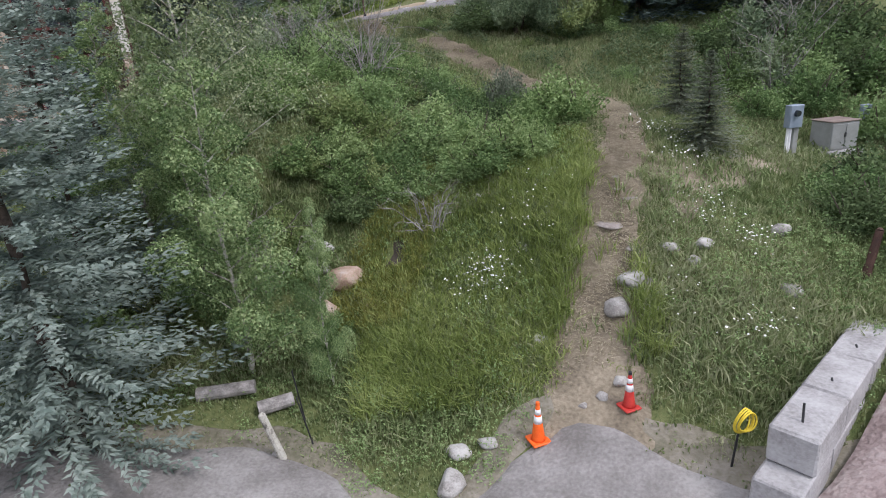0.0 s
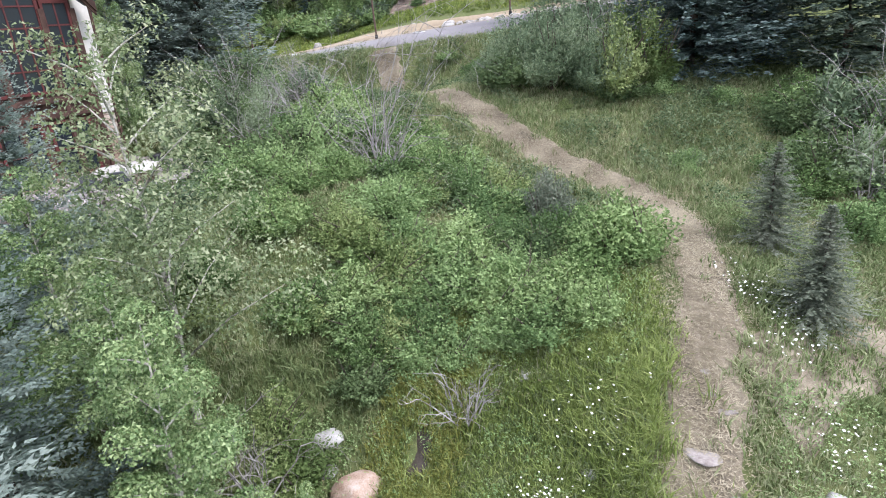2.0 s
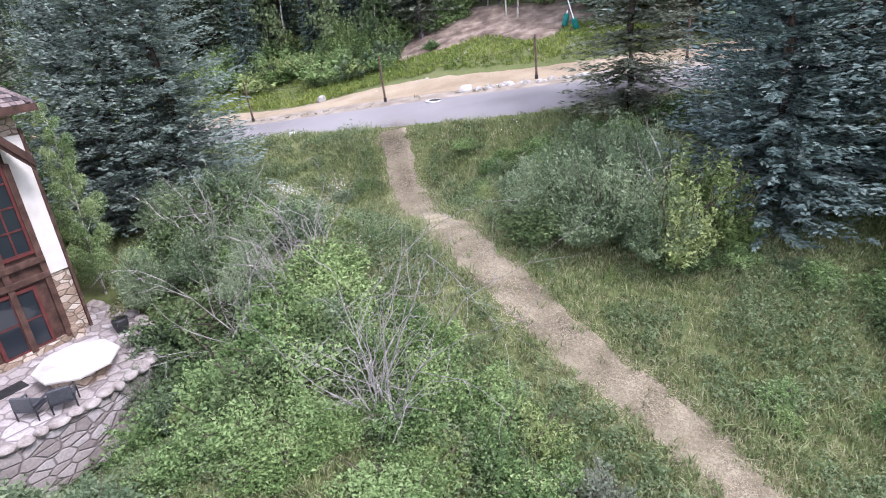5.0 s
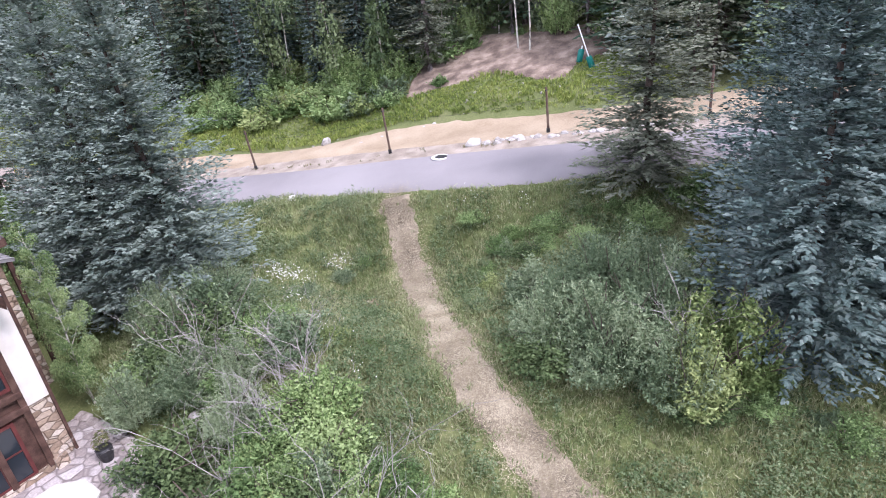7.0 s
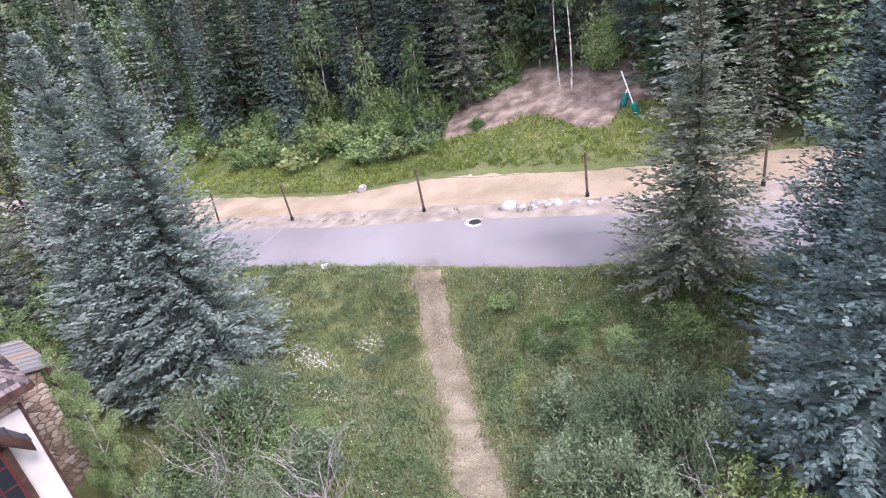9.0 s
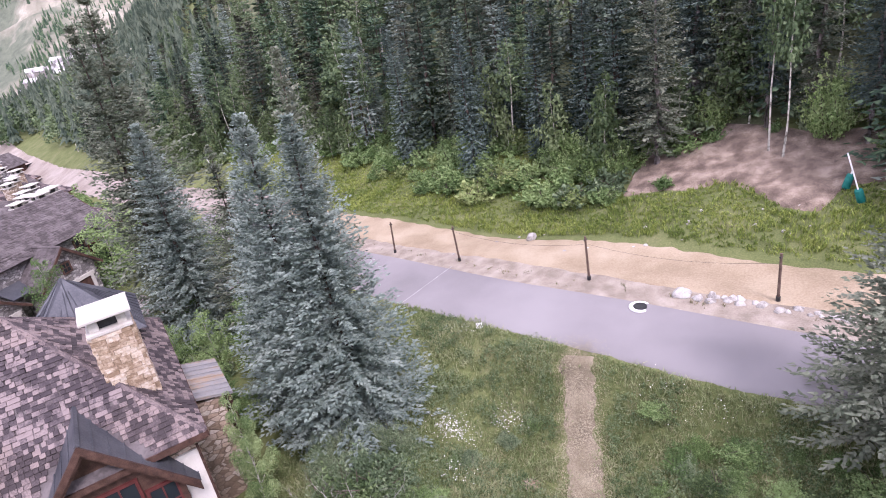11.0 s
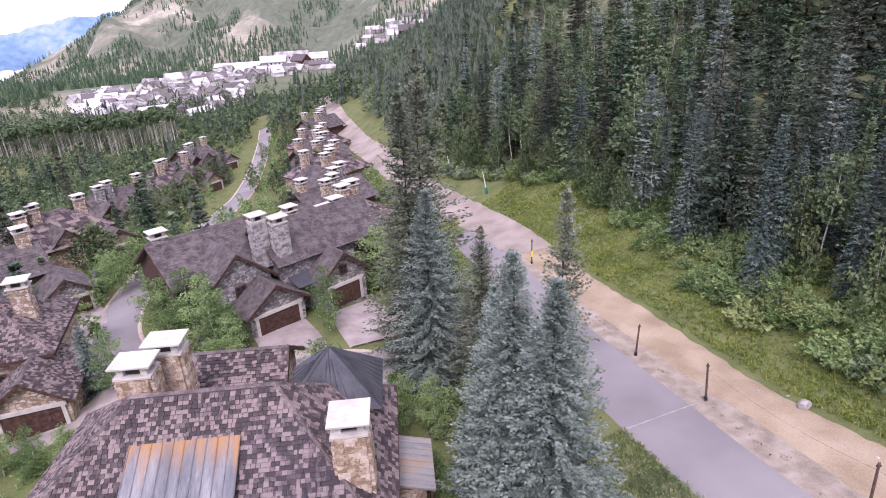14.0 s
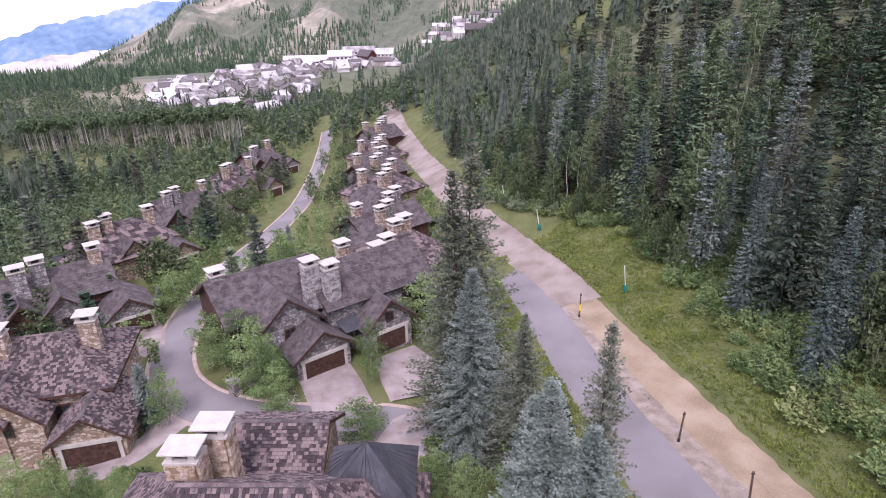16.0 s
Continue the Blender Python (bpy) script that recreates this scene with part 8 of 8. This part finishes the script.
POSTS = [(4.6, 55.5, 3.0, -2), (-6.4, 57.8, 3.3, -3), (-17.9, 61.1, 3.2, -4), (-25.4, 62.9, 3.0, 2), (-47.4, 71.6, 3.2, 0), (14.0, 53.4, 3.0, 2)]
for x, y, h, l in POSTS:
    pole(x, y, h, l, yellow=x < -40, label="brown post with a yellow marker beside the road" if x < -40 else "weathered brown post beside the road")
for (x0, y0, h0, _), (x1, y1, h1, _) in zip(POSTS[1:3], POSTS[0:2]):
    pts = []
    for k in range(13):
        t = k / 12
        x, y = x0 + (x1 - x0) * t, y0 + (y1 - y0) * t
        pts.append((x, y, (gz(x0, y0) + h0 - 0.6) * (1 - t) + (gz(x1, y1) + h1 - 0.6) * t - 0.5 * 4 * t * (1 - t)))
    v, f = chain(pts, [0.008] * 13, 4)
    tagged(piece("cable", v, f, M_BLACK), "thin cable slung between two roadside posts", "cable")


def net_pole(x, y, h, lean, turn):
    e = thing("lift_marker", pose(x, y, gz(x, y), 0, lean, turn), "leaning pale pole with a teal safety pad at its foot", "marker", "padded poles beside the track")
    bm = bmesh.new()
    tube(bm, (0, 0, -0.3), (0, 0, h), 0.05, 0.045, 8)
    part("pole", bm, M_WHITE, e)
    bm = bmesh.new()
    lathe(bm, [(0.20, 0.05), (0.24, 0.12), (0.24, 0.95), (0.18, 1.05)], 14)
    part("pad", bm, M_TEAL, e, "teal safety pad", True)
    return e


for x, y, h, l, tn in ((8.95, 64.5, 3.6, -20, 20), (8.15, 66.2, 1.3, 12, 0), (-47.8, 79.4, 3.6, -8, 20), (-72.0, 84.6, 3.6, -12, 20), (-88.0, 88.8, 3.4, -12, 20)):
    net_pole(x, y, h, l, tn)


def manhole(x, y):
    z = max(gz(x, y), 0) + 0.10
    e = thing("manhole", pose(x, y, z), "iron manhole cover in a pale concrete ring", "manhole")
    bm = bmesh.new()
    lathe(bm, [(0.66, -0.05), (0.66, 0.0), (0.62, 0.015)], 28)
    part("ring", bm, M_CONCRETE_PALE, e, "pale concrete ring")
    bm = bmesh.new()
    lathe(bm, [(0.42, 0.0), (0.42, 0.03), (0.40, 0.036)], 28)
    part("cover", bm, M_BLACK, e, "dark cast iron cover")


manhole(-2.5, 54.55)


def road_sign(x, y):
    e = thing("folded_sign", pose(x, y, gz(x, y), 0, 0, 30), "small white folded board standing at the road's edge", "sign")
    e.scale = (0.6, 0.6, 0.6)
    for s in (-1, 1):
        bm = bmesh.new()
        box(bm, -0.35, -0.015, 0, 0.35, 0.015, 0.62, 0.005)
        p = part("board", bm, M_WHITE, e)
        p.matrix_basis = pose(0, s * 0.12, 0.02, s * 12)


road_sign(-12.0, 51.8)
# ---- dead willow branches ----
def dead_bush(x, y, h, w, seed, sweep=(0.0, 0.0), label="bare grey dead branches standing out of the shrubs"):
    """Crooked limbs that arch outwards and fork twice into thin twigs."""
    rng = np.random.RandomState(seed)
    parts = []

    def limb(a, d, ln, r, level):
        pts = [a]
        for k in range(4):
            d = (d + Vector(rng.normal(0, 0.20, 3)) + Vector((0, 0, -0.05 if level else 0.03))).normalized()
            pts.append(pts[-1] + d * ln / 4)
        parts.append(chain(pts, [r * (1 - 0.2 * k) for k in range(5)], 4 if level == 0 else 3))
        if level < 2:
            for k in range(5 if level == 0 else 4):
                at = pts[1 + k % 4]
                side = (d + Vector(rng.normal(0, 0.55, 3))).normalized()
                limb(at, side, ln * rng.uniform(0.35, 0.6), r * 0.5, level + 1)

    for i in range(8):
        a = rng.uniform(0, 6.28)
        q = rng.uniform(0.25, 1.0) * w / h
        limb(Vector((0.12 * math.cos(a), 0.12 * math.sin(a), -0.1)), Vector((q * math.cos(a) + sweep[0], q * math.sin(a) + sweep[1], 1)).normalized(), h * rng.uniform(0.75, 1.1), 0.030, 0)
    ob = piece("dead_willow", *merge(parts), M_DEAD)
    ob.location = (x, y, gz(x, y))
    return tagged(ob, label, "branches", "dead willow branches")


for i, (x, y, h, w) in enumerate(((-8.6, 31.4, 4.0, 1.8), (-7.0, 32.6, 3.6, 1.6), (-6.8, 35.6, 3.0, 2.0), (-6.2, 33.6, 3.4, 1.2), (-3.1, 27.0, 5.2, 0.42), (-11.0, 36.2, 3.4, 2.2), (-3.0, 26.6, 2.2, 1.6), (-0.5, 17.0, 1.3, 0.9), (15.2, 27.0, 3.4, 0.9), (13.2, 24.6, 2.6, 0.8), (-5.2, 15.8, 2.0, 1.0), (7.0, 34.2, 3.2, 0.8))):
    dead_bush(x, y, h, w, 700 + i, (-0.75, 0.35) if i < 4 else (0.0, 0.0))
# ---- the terrace of the brown house ----
def terrace():
    m = HOUSE_A
    poly = [(-6.2, 0.6), (-6.2, -4.2), (-4.8, -4.7), (-2.4, -4.8), (0.0, -4.4), (1.4, -3.2), (2.0, -0.6), (1.8, 2.6), (0.6, 2.6), (0.6, 0.6)]
    bm = bmesh.new()
    lo = [bm.verts.new((x, y, 4.6)) for x, y in poly]
    hi = [bm.verts.new((x, y, GA)) for x, y in poly]
    n = len(poly)
    bm.faces.new(hi)
    for i in range(n):
        bm.faces.new((lo[i], lo[(i + 1) % n], hi[(i + 1) % n], hi[i]))
    bmesh.ops.recalc_face_normals(bm, faces=bm.faces)
    ob = part("terrace", bm, M_FLAG)
    ob.matrix_basis = m
    tagged(ob, "raised terrace paved with pinkish flagstones", "terrace", kind="structure")
    rng = np.random.RandomState(5)
    for i in range(1, 7):
        a, b = Vector(poly[i]), Vector(poly[i + 1])
        ln = (b - a).length
        s = 0.0
        while s < ln - 0.1:
            w = min(rng.uniform(0.35, 0.6), ln - s)
            p = a.lerp(b, (s + w / 2) / ln)
            r = new("coping_stone", COPING[rng.randint(3)])
            r.parent = ob
            r.matrix_basis = Matrix.Translation((p.x, p.y, GA + rng.uniform(0.02, 0.12))) @ pose(0, 0, 0, 0, 0, math.degrees(math.atan2(b.y - a.y, b.x - a.x)) + rng.uniform(-8, 8)) @ Matrix.Diagonal((w * 0.55, 0.26, 0.2, 1))
            s += w
    return m


COPING = [rock_mesh("coping_stone", M_FLATSTONE, 30 + i) for i in range(3)]
TM = terrace()


def fire_table(x, y):
    e = thing("stone_table", TM @ pose(x, y, GA, 0, 0, 20), "large octagonal pale stone table on the terrace", "table")
    bm = bmesh.new()
    for z0, z1, r in ((0.50, 0.62, 1.35), ):
        lathe(bm, [(r - 0.04, z0), (r, z0 + 0.03), (r, z1 - 0.03), (r - 0.04, z1)], 8)
    part("tabletop", bm, M_CAP, e)
    bm = bmesh.new()
    lathe(bm, [(0.95, 0.0), (0.95, 0.5)], 8)
    part("base", bm, M_STONE_TAN_WALL, e, "tan stone base")


fire_table(-1.4, -2.7)


def terrace_chair(x, y, turn):
    e = thing("terrace_chair", TM @ pose(x, y, GA + 0.01, 0, 0, turn), "low dark grey outdoor chair beside the stone table", "chair", "terrace chairs")
    for nm, b in (("seat", (-0.32, -0.32, 0.30, 0.32, 0.34, 0.40)), ("backrest", (-0.32, 0.28, 0.40, 0.32, 0.38, 0.86)), ("armrest", (-0.38, -0.30, 0.54, -0.31, 0.34, 0.60)), ("armrest", (0.31, -0.30, 0.54, 0.38, 0.34, 0.60))):
        bm = bmesh.new()
        box(bm, *b, 0.02)
        part(nm, bm, M_SEAM, e)
    for sx in (-0.34, 0.34):
        for sy in (-0.28, 0.32):
            bm = bmesh.new()
            tube(bm, (sx, sy, 0), (sx, sy, 0.56), 0.025, 0.025, 6)
            part("leg", bm, M_BLACK, e)


terrace_chair(-3.3, -3.6, 120)
terrace_chair(-2.6, -4.1, 150)
bm = bmesh.new()
box(bm, -3.6, -1.6, GA + 0.005, -2.6, -1.0, GA + 0.03, 0.005)
mat_ob = part("doormat", bm, M_BLACK)
mat_ob.matrix_basis = TM
tagged(mat_ob, "dark doormat lying on the flagstones", "doormat")


def planter(x, y):
    e = thing("planter", TM @ pose(x, y, GA), "dark metal planter with dry plants on the terrace", "planter")
    bm = bmesh.new()
    lathe(bm, [(0.20, 0), (0.28, 0.3), (0.30, 0.55), (0.26, 0.6)], 14)
    part("pot", bm, M_BLACK, e)
    c = new("plant", leaf_cloud("plant", M_WEED, 77, [(0, 0, 0.8, 0.3), (0.1, 0.1, 1.0, 0.22)], 260, 0.06))
    c.parent = e


planter(1.0, -1.2)


# ---- the village down the valley ----
def village_house(a, r, w, d, h, roof, turn, label="pale building in the village", group="village buildings", mat=None, rmat=None, storeys=0):
    x, y = polar(a, r)
    e = thing("village_building", pose(x, y, gz(x, y) - 2, 0, 0, turn), label, "building", group)
    v = [(-w / 2, -d / 2, 0), (w / 2, -d / 2, 0), (w / 2, d / 2, 0), (-w / 2, d / 2, 0), (-w / 2, -d / 2, h), (w / 2, -d / 2, h), (w / 2, d / 2, h), (-w / 2, d / 2, h), (-w / 2, 0, h + roof), (w / 2, 0, h + roof)]
    piece("wall", v, [(0, 1, 5, 4), (2, 3, 7, 6), (1, 2, 6, 9, 5), (3, 0, 4, 8, 7)], mat or M_FACADE, e)
    o = 0.8
    k = roof / (d / 2)
    rv = [(-w / 2 - o, -d / 2 - o, h - o * k), (w / 2 + o, -d / 2 - o, h - o * k), (w / 2 + o, 0, h + roof + 0.3), (-w / 2 - o, 0, h + roof + 0.3), (w / 2 + o, d / 2 + o, h - o * k), (-w / 2 - o, d / 2 + o, h - o * k)]
    piece("roof", rv + [(p[0], p[1], p[2] - 0.5) for p in rv], [(0, 1, 2, 3), (3, 2, 4, 5), (0, 6, 7, 1), (1, 7, 8, 2), (2, 8, 10, 4), (3, 9, 6, 0), (5, 11, 9, 3)], rmat or M_VROOF, e)
    if storeys:
        for s in range(storeys):
            for i in range(int(w / 5)):
                bm = bmesh.new()
                u = -w / 2 + 2.5 + i * 5
                box(bm, u - 1.0, -d / 2 - 0.06, 3 + s * (h - 3) / storeys, u + 1.0, -d / 2 + 0.3, 5 + s * (h - 3) / storeys)
                part("window", bm, M_GLASS, e)
    return e


rng = np.random.RandomState(77)
made = 0
while made < 150:
    a = rng.uniform(65.5, 87)
    near, far = np.interp(a, [66, 70, 75, 80, 87], [640, 610, 540, 480, 470]), np.interp(a, [66, 70, 75, 80, 87], [800, 790, 720, 620, 540])
    r = rng.uniform(near, far)
    w, d, h = rng.uniform(7, 17), rng.uniform(6, 10), rng.uniform(4, 8.5)
    village_house(a, r, w, d, h, rng.uniform(2, 4.5), rng.uniform(0, 180), "pale building with a light roof in the village")
    made += 1
for i in range(46):
    a = rng.uniform(73.5, 86.5)
    village_house(a, np.interp(a, [73, 78, 87], [470, 400, 450]) + rng.uniform(0, 80), rng.uniform(9, 20), rng.uniform(7, 11), rng.uniform(5, 9.5), rng.uniform(2, 4.5), rng.uniform(0, 180), "white house with a pale roof in the village")
village_house(68.9, 800, 40, 18, 24, 5, 62, "large pale hotel with rows of windows", "hotels", storeys=6)
village_house(66.8, 800, 30, 18, 20, 6, 58, "large pale hotel with rows of windows", "hotels", storeys=5)
village_house(70.6, 790, 30, 18, 18, 6, 66, "large pale hotel with rows of windows", "hotels", storeys=4)
village_house(73.5, 800, 60, 18, 14, 6, 64, "long pale hotel with a grey roof", "hotels", storeys=3)
village_house(68.2, 740, 20, 14, 14, 6, 20, "dark red lodge before the hotel", "hotels", mat=M_WOOD_RED, rmat=M_SHAKE_FAR)
village_house(57.6, 900, 46, 18, 18, 7, 56, "brown timber lodge on the ski hill", "hotels", mat=M_WOOD_DARK, rmat=M_SHAKE_FAR, storeys=3)
for i in range(22):
    village_house(rng.uniform(54.5, 63), rng.uniform(930, 1120), rng.uniform(14, 26), 12, rng.uniform(7, 13), 4, rng.uniform(30, 90), "pale building above the village")
# ---- roof shakes of the brown house, each a piece of its own where the camera passes nearest ----
for i, r in enumerate(A_PIECES):
    o = new("shake", shapes[i * 5 % 6])
    o.parent = A
    o.location = r[0]
